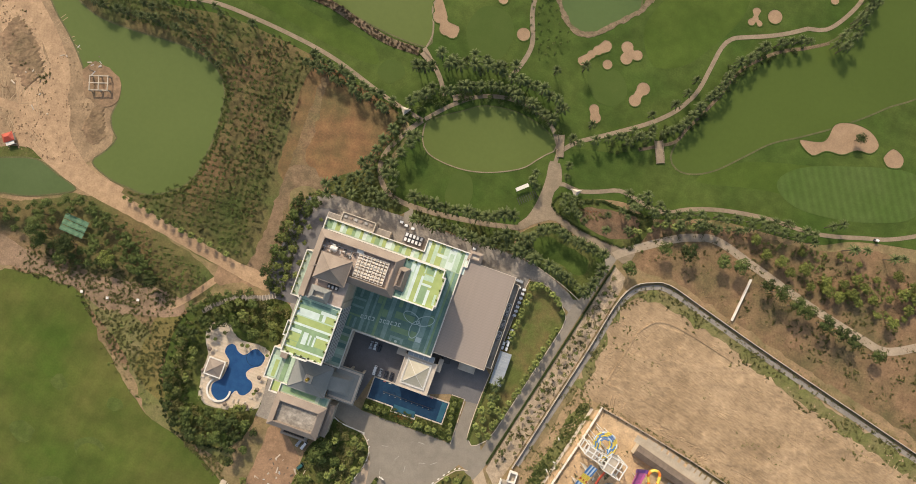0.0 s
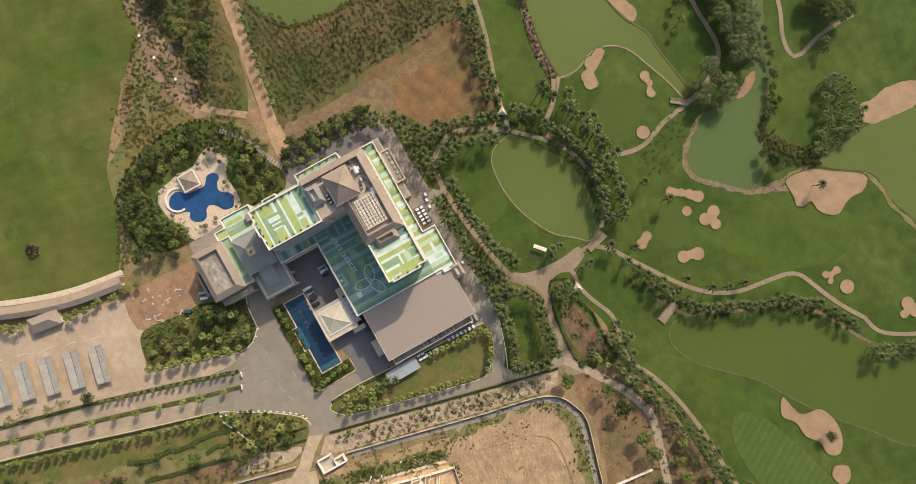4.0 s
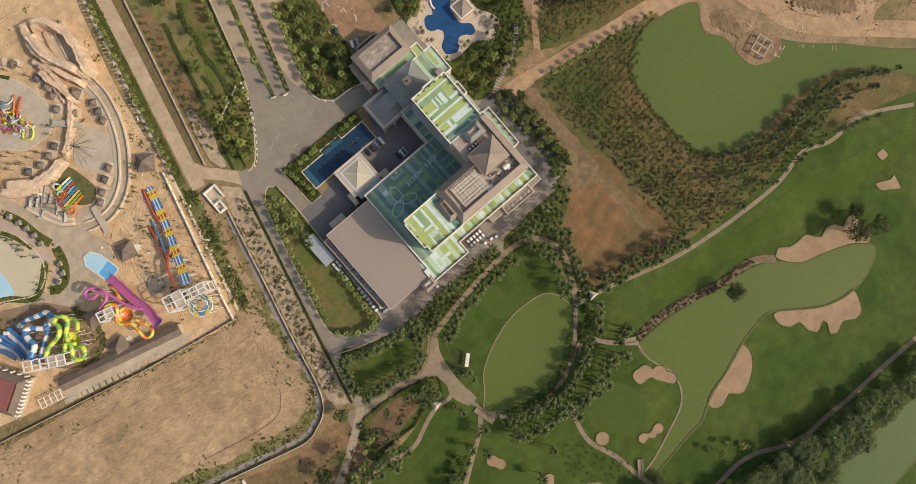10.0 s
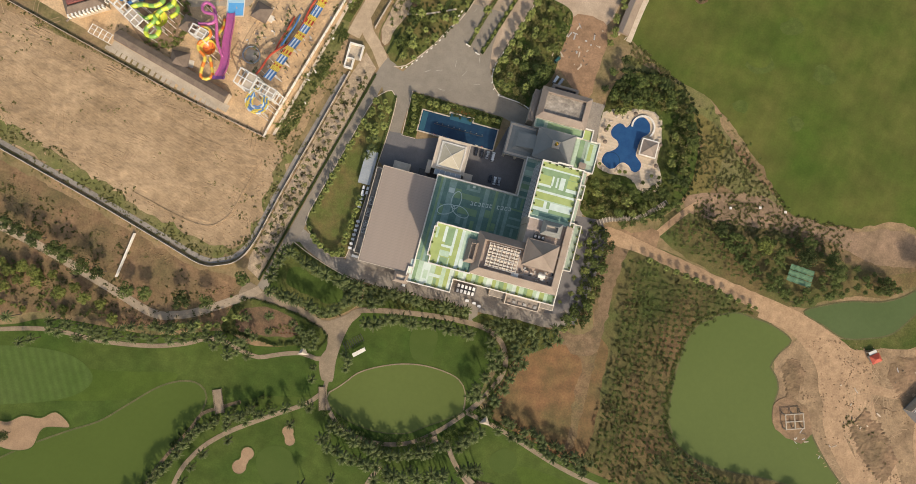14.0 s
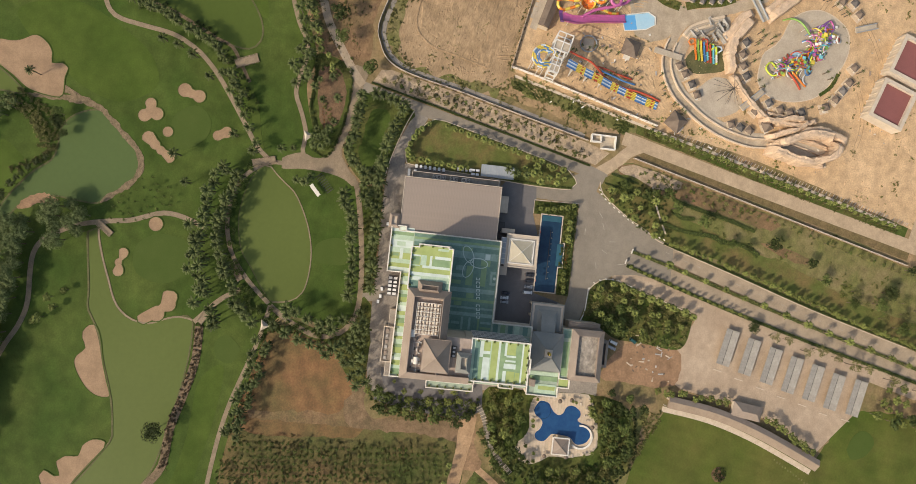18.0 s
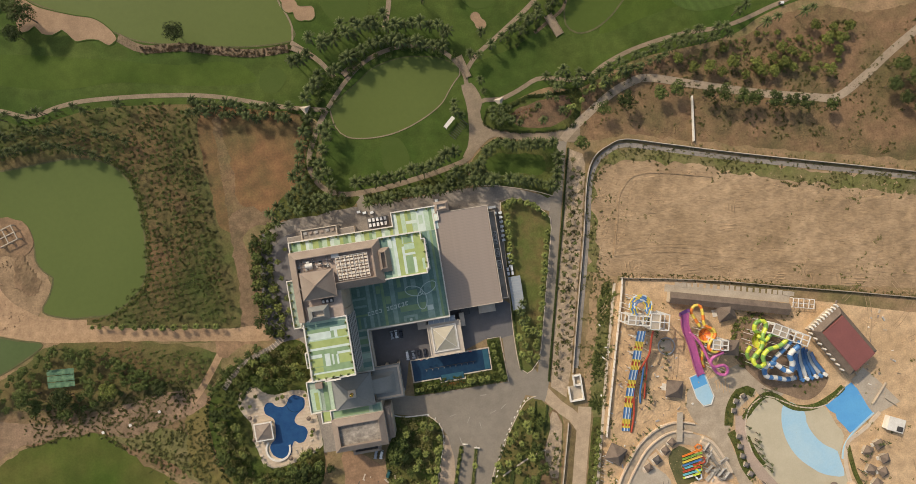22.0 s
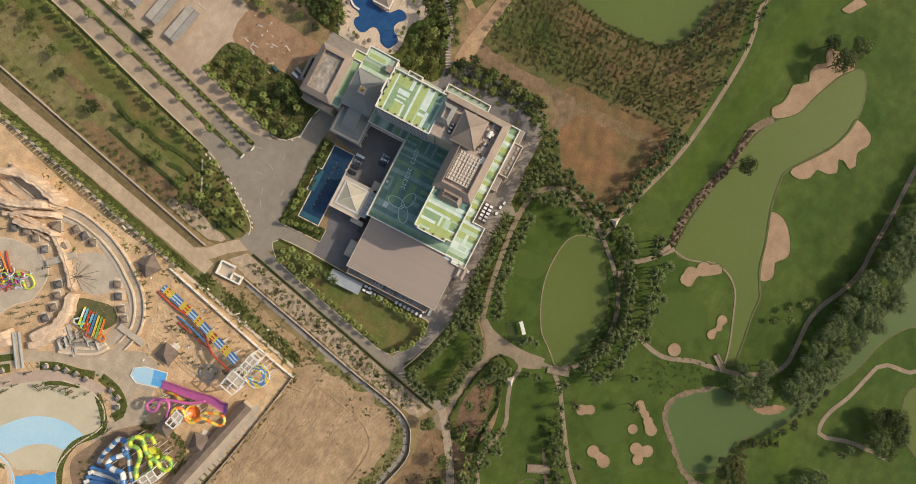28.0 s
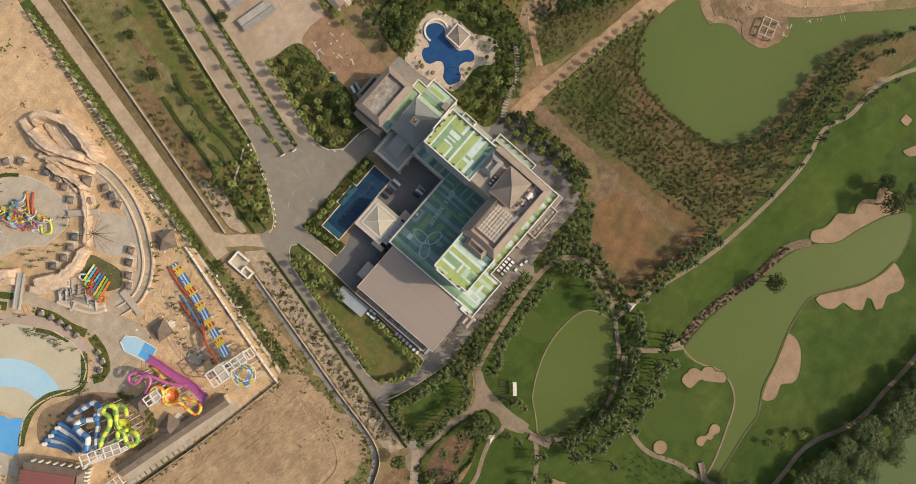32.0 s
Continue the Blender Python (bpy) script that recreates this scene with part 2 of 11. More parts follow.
TAUPE = striped(mat("taupe_roofing", (0.315, 0.255, 0.21), (0.275, 0.22, 0.178), big=0.05, fine=1.5, rough=0.6, grain=0.08), 90, 0.9, 0.035, 0.1)
ROOF_BROWN = mat("brown_roof", (0.30, 0.24, 0.19), (0.25, 0.195, 0.152), big=0.15, fine=2, rough=0.65, grain=0.1)
ROOF_GREY = mat("grey_metal_roof", (0.25, 0.245, 0.22), (0.205, 0.205, 0.185), big=0.1, fine=1.5, rough=0.55, grain=0.08)
ROOF_FLAT = mat("stained_roof_deck", (0.28, 0.25, 0.21), (0.16, 0.142, 0.12), big=0.14, fine=0.8, grain=0.2)
TERRACE = mat("pale_green_paint", (0.37, 0.43, 0.33), (0.29, 0.35, 0.26), big=0.16, fine=1.2, grain=0.1)
GLASS_DARK = mat("dark_glazing", (0.02, 0.026, 0.03), (0.03, 0.036, 0.042), big=0.5, fine=2, rough=0.12, bump=0, grain=0.1, spec=0.6)


STONEBANK = mat("pale_stone_bank", (0.225, 0.16, 0.095), (0.145, 0.108, 0.06), big=0.35, fine=1.6, grain=0.42, bump=0.9, depth=0.3, mid=0.2)
ROCKBANK = mat("brown_stone_bank", (0.205, 0.14, 0.085), (0.135, 0.10, 0.055), big=0.3, fine=1.6, grain=0.4, bump=0.9, depth=0.3, mid=0.2)
CUT = mat("short_cut_grass", (0.073, 0.104, 0.0185), (0.058, 0.090, 0.0145), big=0.03, fine=1.2, grain=0.13, mid=0.1, swell=3.5, spec=0.1)

# ---- building blocks ----
def part(name, bm, material, parent=None, label="", smooth=False):
    me = bpy.data.meshes.new(name)
    bm.normal_update()
    bm.to_mesh(me)
    bm.free()
    mats = material if isinstance(material, (list, tuple)) else [material]
    for one in mats:
        me.materials.append(one)
    if smooth:
        me.shade_smooth()
    ob = new(name, me)
    if parent:
        ob.parent = parent
    if label:
        ob["label"] = label
    return ob


def box(bm, x0, y0, z0, x1, y1, z1, mi=0, taper=0.0):
    """A block between two corners; taper draws its top in on all sides."""
    t = taper
    v = [bm.verts.new(p) for p in ((x0, y0, z0), (x1, y0, z0), (x1, y1, z0), (x0, y1, z0), (x0 + t, y0 + t, z1), (x1 - t, y0 + t, z1), (x1 - t, y1 - t, z1), (x0 + t, y1 - t, z1))]
    for q in ((3, 2, 1, 0), (4, 5, 6, 7), (0, 1, 5, 4), (1, 2, 6, 5), (2, 3, 7, 6), (3, 0, 4, 7)):
        bm.faces.new([v[k] for k in q]).material_index = mi
    return bm


def boxes(*rows):
    bm = bmesh.new()
    for row in rows:
        box(bm, *row)
    return bm


def turned_box(bm, cx, cy, z0, z1, sx, sy, deg, mi=0):
    c, s = math.cos(radians(deg)), math.sin(radians(deg))
    at = lambda u, w, z: bm.verts.new((cx + u * c - w * s, cy + u * s + w * c, z))
    v = [at(u * sx / 2, w * sy / 2, z) for z in (z0, z1) for u, w in ((-1, -1), (1, -1), (1, 1), (-1, 1))]
    for q in ((3, 2, 1, 0), (4, 5, 6, 7), (0, 1, 5, 4), (1, 2, 6, 5), (2, 3, 7, 6), (3, 0, 4, 7)):
        bm.faces.new([v[k] for k in q]).material_index = mi
    return bm


def spline(pts, closed=False, step=3.0):
    """A Catmull-Rom curve through the given corners, with points about step metres apart."""
    p = [Vector((*q, 0))if len(q) == 2 else Vector(q) for q in pts]
    n, out = len(p), []
    for i in range(n if closed else n - 1):
        a, b, c, d = (p[(i + k) % n] if closed else p[min(max(i + k, 0), n - 1)] for k in (-1, 0, 1, 2))
        k = max(1, int((c - b).length / step))
        for j in range(k):
            t = j / k
            out.append(0.5 * (2 * b + (c - a) * t + (2 * a - 5 * b + 4 * c - d) * t * t + (3 * b - a - 3 * c + d) * t ** 3))
    if not closed:
        out.append(p[-1])
    return out


def sheet(name, pts, z, material, soft=True, skirt=0.4, label="", kind="structure", category="", parent=None, ragged=0.0):
    """A flat area with the given outline and a thin edge going down."""
    line = spline(pts, True) if soft else [Vector((*q, 0)) for q in pts]
    if ragged:
        line = [q + Vector((noise.noise(q * 0.21) * ragged, noise.noise(q * 0.21 + Vector((9, 4, 0))) * ragged, 0)) for q in line]
    area = sum(a.x * b.y - b.x * a.y for a, b in zip(line, line[1:] + line[:1]))
    if area < 0:
        line.reverse()
    bm = bmesh.new()
    top = [bm.verts.new((q.x, q.y, z)) for q in line]
    low = [bm.verts.new((q.x, q.y, z - skirt)) for q in line]
    for a, b, c in geometry.tessellate_polygon([[Vector((q.x, q.y, 0)) for q in line]]):
        if (line[b] - line[a]).cross(line[c] - line[a]).z < 0:
            b, c = c, b
        bm.faces.new((top[a], top[b], top[c]))
    for i in range(len(top)):
        j = (i + 1) % len(top)
        bm.faces.new((low[i], low[j], top[j], top[i]))
    ob = part(name, bm, material, parent)
    if not parent:
        tagged(ob, label, category, "", kind)
    return ob


def ribbon_mesh(line, width, z, skirt=0.3, bm=None, closed=False):
    bm = bm or bmesh.new()
    rows = []
    n = len(line)
    for i, q in enumerate(line):
        a, b = (line[i - 1], line[(i + 1) % n]) if closed else (line[max(i - 1, 0)], line[min(i + 1, n - 1)])
        d = (b - a)
        d = Vector((-d.y, d.x, 0)).normalized() * width / 2
        rows.append([bm.verts.new((p.x, p.y, h)) for p, h in ((q + d, z - skirt), (q + d, z), (q - d, z), (q - d, z - skirt))])
    for i in range(n if closed else n - 1):
        r, s = rows[i], rows[(i + 1) % n]
        for k in range(3):
            bm.faces.new((r[k], r[k + 1], s[k + 1], s[k]))
    if not closed:
        bm.faces.new(rows[0][::-1])
        bm.faces.new(rows[-1])
    bmesh.ops.recalc_face_normals(bm, faces=bm.faces)
    return bm


def ribbon(name, pts, width, z, material, label="", kind="structure", category="", soft=True, skirt=0.3, parent=None, closed=False):
    line = spline(pts, closed) if soft else [Vector((*q, 0)) for q in pts]
    ob = part(name, ribbon_mesh(line, width, z, skirt, None, closed), material, parent)
    if not parent:
        tagged(ob, label, category, "", kind)
    return ob


def thing(name, label, category, at=(0, 0, 0), group="", turn=0.0):
    ob = new(name)
    ob.matrix_world = pose(*at, 0, 0, turn)
    return tagged(ob, label, category, group)

# ---- the ground and all that lies flat on it ----
bm = bmesh.new()
bmesh.ops.create_grid(bm, x_segments=60, y_segments=60, size=2400)
tagged(part("ground", bm, EARTH), "dry sandy earth with patches of thin grass", "ground", "", "structure")

sheet("fairway_ground", [(-900, -160), (-450, -140), (-250, -113), (-201, -98), (-148, -93), (-114, -82), (-95, -85), (-67, -76), (-52, -58), (-20, -46), (20, -45), (33, -52), (30, -84), (47, -91), (82, -102), (111, -107), (147, -110), (180, -106), (197, -112), (248, -126), (420, -190), (900, -300), (900, -900), (-900, -900)], 0.06, FAIRWAY, label="mown golf fairway of dark green grass", category="fairway")
sheet("range_ground", [(60, 330), (50, 262), (51, 243), (66, 229), (80, 217), (70, 188), (61, 160), (60, 133), (89, 118), (115, 110), (135, 94), (153, 79), (172, 61), (209, 62), (237, 72), (300, 60), (600, 40), (900, 300), (500, 900), (120, 700)], 0.06, RANGE, label="wide practice range of mown green grass", category="grass field", ragged=2)
sheet("scrub_ground", [(100, 104), (154, 79), (173, 62), (210, 61), (237, 64), (259, 53), (258, 40), (202, 42), (153, 51), (113, 51), (104, 81)], 0.04, SCRUB, label="dry scrub and weeds beside the range", category="scrub", ragged=3)
sheet("plantation_ground", [(88, 16), (163, 6), (176, -4), (156, -14), (144, -28), (142, -48), (146, -66), (158, -78), (200, -80), (226, -86), (262, -118), (252, -131), (220, -116), (197, -115), (180, -109), (147, -113), (111, -110), (92, -105)], 0.05, ORCHARD, label="plantation soil with thin grass between sapling rows", category="plantation", ragged=1.5)
sheet("plantation_ground", [(105, 28), (113, 48), (153, 51), (202, 42), (212, 31), (190, 12), (164, 12)], 0.05, ORCHARD, label="plantation soil north of the dirt road", category="plantation", ragged=2)
sheet("brown_field", [(45, -56), (61, -40), (88, -34), (93, -58), (92, -100), (64, -97), (36, -87)], 0.07, BROWN, label="bare reddish brown field with tyre marks", category="field", ragged=1.5)
sheet("sand_lot", [(-106, 22), (-103, 0), (-113, -30), (-130, -41), (-150, -38), (-220, -21), (-300, -2), (-420, 30), (-400, 90), (-286, 59), (-197, 41), (-119, 24)], 0.05, LOT, label="empty sandy building lot with digger tracks", category="sand lot", ragged=1)
sheet("park_site", [(-119, 27), (-199, 48), (-290, 74), (-360, 90), (-360, 420), (-20, 420), (-30, 340), (-57, 262), (-86, 165), (-98, 100)], 0.03, SITE, label="sandy unfinished ground of the water park", category="site", ragged=0.5)
sheet("dirt_strip", [(-90, 84), (-93, 64), (-101, 34), (-110, 4), (-116, -10), (-119, 6), (-118.4, 24), (-113, 44), (-107, 68), (-101, 92), (-96, 96)], 0.045, mat("tan_dirt", (0.37, 0.245, 0.135), (0.27, 0.185, 0.09), big=0.07, fine=1.0, grain=0.3, bump=0.5, mid=0.2), label="bare tan dirt outside the park wall", category="dirt", ragged=1.5)
sheet("weed_strip", [(-115, -33), (-127, -38), (-142, -37), (-168, -31), (-201, -20), (-235, -9), (-270, 0), (-296, 6), (-296, -2), (-236, -17), (-168, -36.5), (-135, -45), (-124, -43), (-112, -32), (-106, -5), (-103, 20), (-107, 22), (-110, 0)], 0.09, VERGE, label="strip of thin weeds inside the perimeter wall", category="weeds", ragged=4)
sheet("west_scrub", [(-108, -57), (-124, -52), (-140, -52), (-200, -36), (-300, -12), (-420, 20), (-420, -120), (-300, -100), (-250, -108), (-201, -95), (-148, -90), (-114, -80)], 0.04, SCRUB, label="dry scrub ground with shrubs", category="scrub", ragged=2)

# ponds with their banks
def pond(pts, material=WATER, label="still olive-green golf course pond", bank=BANK, wide=0.9):
    line = spline(pts, True)
    ob = part("water", ribbon_mesh(line, wide, 0.16, 0.2, None, True), bank)
    ob.name = "bank"
    tagged(ob, "narrow earth bank of the pond", "bank", "", "structure")
    sheet("water", pts, 0.12, material, label=label, category="pond", skirt=0.1)


pond([(-50, -99), (-46, -95.5), (-41.7, -90.4), (-37.7, -85.4), (-30.4, -80.6), (-18.3, -75.3), (-5.8, -72.5), (7.2, -72.6), (16.5, -75), (21.5, -81), (23, -90), (17, -96), (5, -104), (-4, -110), (-20, -113), (-36, -111), (-47, -106), (-52, -100)], wide=0.5)
ribbon("pond_edging", [(-50, -102), (-49.6, -99), (-46, -95.5), (-41.7, -90.4), (-37.7, -85.4), (-30.4, -80.6), (-18.3, -75.3), (-5.8, -72.5), (7.2, -72.6), (16.5, -75), (21.5, -81), (23, -90)], 0.6, 0.22, CARTPATH, "thin ochre edging of the round pond", category="edging")
pond([(37, -131), (60, -131), (90, -136), (116, -142), (131, -150), (148, -160), (166, -169), (176, -178), (166, -186), (150, -189), (136, -187), (124, -178), (106, -166.4), (99, -165.8), (85.6, -167.7), (73.6, -171.2), (65, -174.3), (53.1, -177.5), (44.6, -181), (37.6, -185.3), (34.2, -186.2), (27.5, -186.4), (19.2, -187.5), (9.2, -189), (-4, -190.6), (-6.5, -186), (-0.3, -184.6), (9.8, -181.3), (20.1, -177.4), (30.3, -173.3), (36.4, -168.7), (40.2, -162.3), (41.3, -154), (37.8, -145), (36, -138)])
pond([(107, -256), (86.8, -255.6), (73.3, -255.6), (59.8, -255.8), (46.9, -251), (35.5, -247.8), (22.6, -243), (9.6, -238.8), (0, -235.6), (-8.6, -231.6), (-16.6, -224.9), (-19.9, -217.6), (-21.1, -209.1), (-20.1, -199.2), (-19.7, -187.5), (-23.9, -183.1), (-32.1, -172.8), (-38.3, -169.2), (-44.7, -168.5), (-51.5, -171.1), (-57.7, -178.4), (-64.6, -185.9), (-69.5, -192), (-67.4, -200.6), (-63.2, -207.2), (-57, -211), (-47.2, -211.4), (-39.9, -213.9), (-33.4, -221.8), (-24.3, -229.5), (-15, -235.7), (-5.4, -240.1), (7.3, -246), (16.8, -250.5), (24.8, -254.8), (34.6, -257.6), (44.3, -260.5), (52.3, -264.8), (60.2, -270.9), (63.1, -276.3), (67.7, -282.3), (84.4, -284), (97.9, -284.6), (124, -284), (173, -290), (173, -264), (133, -257)], WATER_B, "grey-green water channel through the golf course")
pond([(31, -290), (18, -289), (5, -295), (-3, -310), (-12, -332), (27, -353), (31, -321), (30, -311)], label="small olive pond beyond the fairway")
pond([(-73.3, -232), (-73.8, -246.7), (-70.9, -267.3), (-71.8, -286.8), (-76, -311), (-120, -335), (-190, -340), (-168.4, -299.4), (-156.3, -277.6), (-149.2, -272.4), (-135.7, -267.3), (-124, -263.7), (-113.9, -260.5), (-104.1, -260), (-96.5, -258.5), (-91.2, -254.8), (-85.8, -246.3), (-80, -238)])
pond([(-112, -118), (-113, -128), (-116, -136), (-121, -146), (-127, -159), (-131, -171), (-136, -181), (-144, -190), (-153, -197), (-163, -202), (-176, -210), (-188, -228), (-193, -248), (-199, -277), (-251, -274), (-240, -208), (-217, -184), (-198, -167.5), (-178, -153.5), (-163, -144), (-152, -133), (-138, -119), (-126, -112.5), (-117, -112.5)], WATER_C)
pond([(165.8, -1), (177, -2.2), (189.4, -7.6), (184.4, -16.4), (181.4, -24.7), (185.6, -28.7), (188.8, -35), (188.4, -44.1), (189.5, -52), (193, -56), (200.5, -56.7), (208.6, -50), (214.8, -57.2), (226, -69), (240, -81), (253, -94.6), (290, -130), (284, -142), (246, -106.4), (236.8, -95), (221, -87), (208.7, -85), (188.5, -85), (165.7, -86), (149.7, -83), (139.8, -77), (133, -65), (131, -44.5), (132, -28), (134.5, -16.3), (142, -7.4), (154.5, -0.8)], WATER_E, label="broad olive-green pond beside the plantation")
pond([(192.5, 9.6), (205.6, 17.3), (218.7, 22.5), (233.3, 25.8), (246.5, 32.9), (255, 41), (264, 49), (272, 52), (275, 47), (266, 35), (255.2, 24.7), (244.5, 10.8), (232, 4.7), (218.1, 1.2), (204.4, 5.4)], WATER_L, "small bluish-green pond beside the dirt road")

# dirt roads and yard
sheet("dirt_road", [(231.8, -2.6), (215.6, 0.3), (199.8, 6), (189.3, 8.9), (166, 12.6), (142, 16.2), (118, 20.3), (98, 23.6), (74, 27), (73, 19.5), (98, 16.5), (118, 13.4), (142, 9), (159.4, 5), (169.2, 2.8), (180.3, -0.6), (191.5, -5.6), (201.7, -12.8), (208.5, -21.6), (212, -32), (222, -44), (237, -56), (254, -82), (270, -72), (252, -45), (242, -28), (238, -12)], 0.106, DIRT, label="wide reddish dirt road through the plantation", category="dirt road", ragged=0.7)
sheet("dirt_yard", [(275, -78), (240, -90), (217, -60), (191, -55), (187, -42), (184, -19), (192, -7), (209, -8), (223, 2), (250, 8), (330, 30), (420, -60)], 0.10, mat("yellow_yard_dirt", (0.315, 0.212, 0.118), (0.215, 0.142, 0.078), big=0.06, fine=0.9, grain=0.3, bump=0.6, depth=0.2, mid=0.22), label="churned yellowish dirt yard by the pond", category="yard", ragged=2)
sheet("pond_grass", [(276, 46), (266, 34), (249, 20), (235, 10.6), (220.5, 0.6), (216, 0.2), (223, -2.6), (229, -2.9), (239.7, 0.7), (257.5, 5.6), (270, 14), (281, 24), (290, 44)], 0.115, ROUGH, label="green reedy grass beside the small pond", category="grass", ragged=1.2)
sheet("dirt_track", [(88, 20), (85, 3), (85.5, -23), (86.5, -47), (86, -69), (86, -96), (83, -96), (81, -79), (79, -57), (77, -45), (77, -23), (77, 0), (74, 19)], 0.08, SCRUB, label="bare earth strip along the plantation edge", category="dirt track", ragged=3)
sheet("rubble_patch", [(80, -41), (71.5, -44), (67, -33), (70, -19), (75, -12), (79, -25)], 0.086, EARTH, label="pale rubble spread beside the track", category="rubble", ragged=2.5)
sheet("gravel_track", [(87.5, 19), (86.4, 0), (86.6, -22), (85.6, -41), (76, -45), (66, -42), (63, -34), (72, -35), (78.6, -30), (79.6, -14), (78.4, 0), (77, 18)], 0.088, mat("pale_rubble_track", (0.215, 0.138, 0.078), (0.135, 0.098, 0.05), big=0.09, fine=1.2, grain=0.3, bump=0.5, mid=0.2), label="brown rubble track beside the plantation", category="dirt track", ragged=2.5)
ribbon("dirt_road", [(97, 22), (98.8, 25), (104.9, 34.1), (114.9, 47.1), (121, 53)], 3.6, 0.085, DIRT, "small dirt track to the bare clearing", category="dirt road")
sheet("undergrowth_soil", [(266, 52), (254, 42), (243, 34.5), (235, 28.5), (219, 25), (205, 19.4), (192, 11.6), (180, 11.5), (166, 15), (140, 29), (134, 38), (150, 42), (170, 46), (195, 44), (225, 41), (246, 46), (258, 56)], 0.072, ORCHARD, label="shaded green ground under tangled trees", category="ground", ragged=1.5)
sheet("bare_clearing", [(262, 62), (246, 50), (226, 46), (204.7, 49.6), (184.4, 53), (169.7, 50.4), (140, 46), (128, 44.7), (115, 47.6), (112, 53), (119.2, 58), (137, 63), (155, 66), (163, 64), (172, 60), (186, 60), (208, 60), (236, 68)], 0.082, mat("pinkish_bare_soil", (0.29, 0.188, 0.115), (0.20, 0.135, 0.078), big=0.06, fine=1.0, grain=0.32, bump=0.4, mid=0.2), label="bare pinkish clearing beside the range", category="bare earth", ragged=2)
sheet("rough_strip", [(124, 58), (110, 58), (113.5, 84), (105, 100), (114, 99), (127, 90), (126, 76)], 0.078, mat("olive_rough", (0.145, 0.125, 0.038), (0.19, 0.14, 0.055), big=0.06, fine=1.0, grain=0.3, mid=0.2, spec=0.1), label="olive rough grass behind the pool garden", category="rough grass", ragged=2)
sheet("red_junction", [(103.6, 24.3), (99.7, 19), (82.5, 18), (73, 22), (76.6, 27), (90.6, 27.7), (98.8, 33), (103, 32)], 0.094, CHURN, label="trampled red dirt where the tracks meet", category="dirt track", ragged=1.5)

def tracks(name, poly_at, count, length, gauge, z, material, label, seed, bend=0.35, width=0.35):
    """Pairs of wheel or chain marks wandering over bare ground."""
    rr = random.Random(seed)
    bm = bmesh.new()
    for _ in range(count):
        x, y, a = poly_at(rr)
        k = rr.uniform(-bend, bend) / 10
        line = []
        for step in range(int(rr.uniform(0.5, 1.2) * length / 3)):
            line.append(Vector((x, y, 0)))
            x, y, a = x + 3 * math.cos(a), y + 3 * math.sin(a), a + 3 * k + rr.uniform(-0.03, 0.03)
        if len(line) < 3:
            continue
        for off in (-gauge / 2, gauge / 2):
            side = []
            for i, q in enumerate(line):
                d = line[min(i + 1, len(line) - 1)] - line[max(i - 1, 0)]
                side.append(q + Vector((-d.y, d.x, 0)).normalized() * off)
            for i in range(len(side) - 1):
                d = (side[i + 1] - side[i])
                n = Vector((-d.y, d.x, 0)).normalized() * width / 2
                h = z + rr.uniform(0, 0.006)
                bm.faces.new([bm.verts.new((q.x, q.y, h)) for q in (side[i] - n, side[i + 1] - n, side[i + 1] + n, side[i] + n)])
    tagged(part(name, bm, material), label, "tyre marks", "", "stuff")


def in_lot(rr):
    while True:
        x = rr.uniform(-330, -110)
        y = rr.uniform(-36, 80)
        if -30 - 0.24 * (x + 130) < y - 0.0 < 22 - 0.22 * (x + 119):
            return x, y, radians(rr.choice((165, 165, 160, 345, 80, 100, 120))) + rr.uniform(-0.25, 0.25)


tracks("tyre_marks", in_lot, 34, 50, 2.2, 0.07, TYRES, "digger and truck marks across the sand lot", 3)
tracks("tyre_marks", lambda rr: (rr.uniform(-330, -125), rr.uniform(75, 300), rr.uniform(0, 6.28)), 45, 40, 2.2, 0.05, TYRES, "truck marks on the sandy park ground", 4)
tracks("tyre_marks", lambda rr: (rr.uniform(226, 262), rr.uniform(-70, -8), rr.uniform(0, 6.28)), 40, 22, 2.0, 0.12, TYRES, "digger marks in the churned yard", 5)
ribbon("dirt_road", [(168.5, 5), (200.9, -0.7), (216, -10), (219.7, -27.6), (222.8, -46.5), (235.7, -64), (258.4, -84.4), (290, -112)], 10.0, 0.13, DIRT, "wide pale dirt road through the churned yard", category="dirt road")
ribbon("dirt_road", [(214, -10), (234.5, -21), (249.6, -22), (272.4, -21.7), (271, -35.5), (275.7, -52.9), (290, -70)], 5.0, 0.135, DIRT, "pale dirt track branching through the yard", category="dirt road")


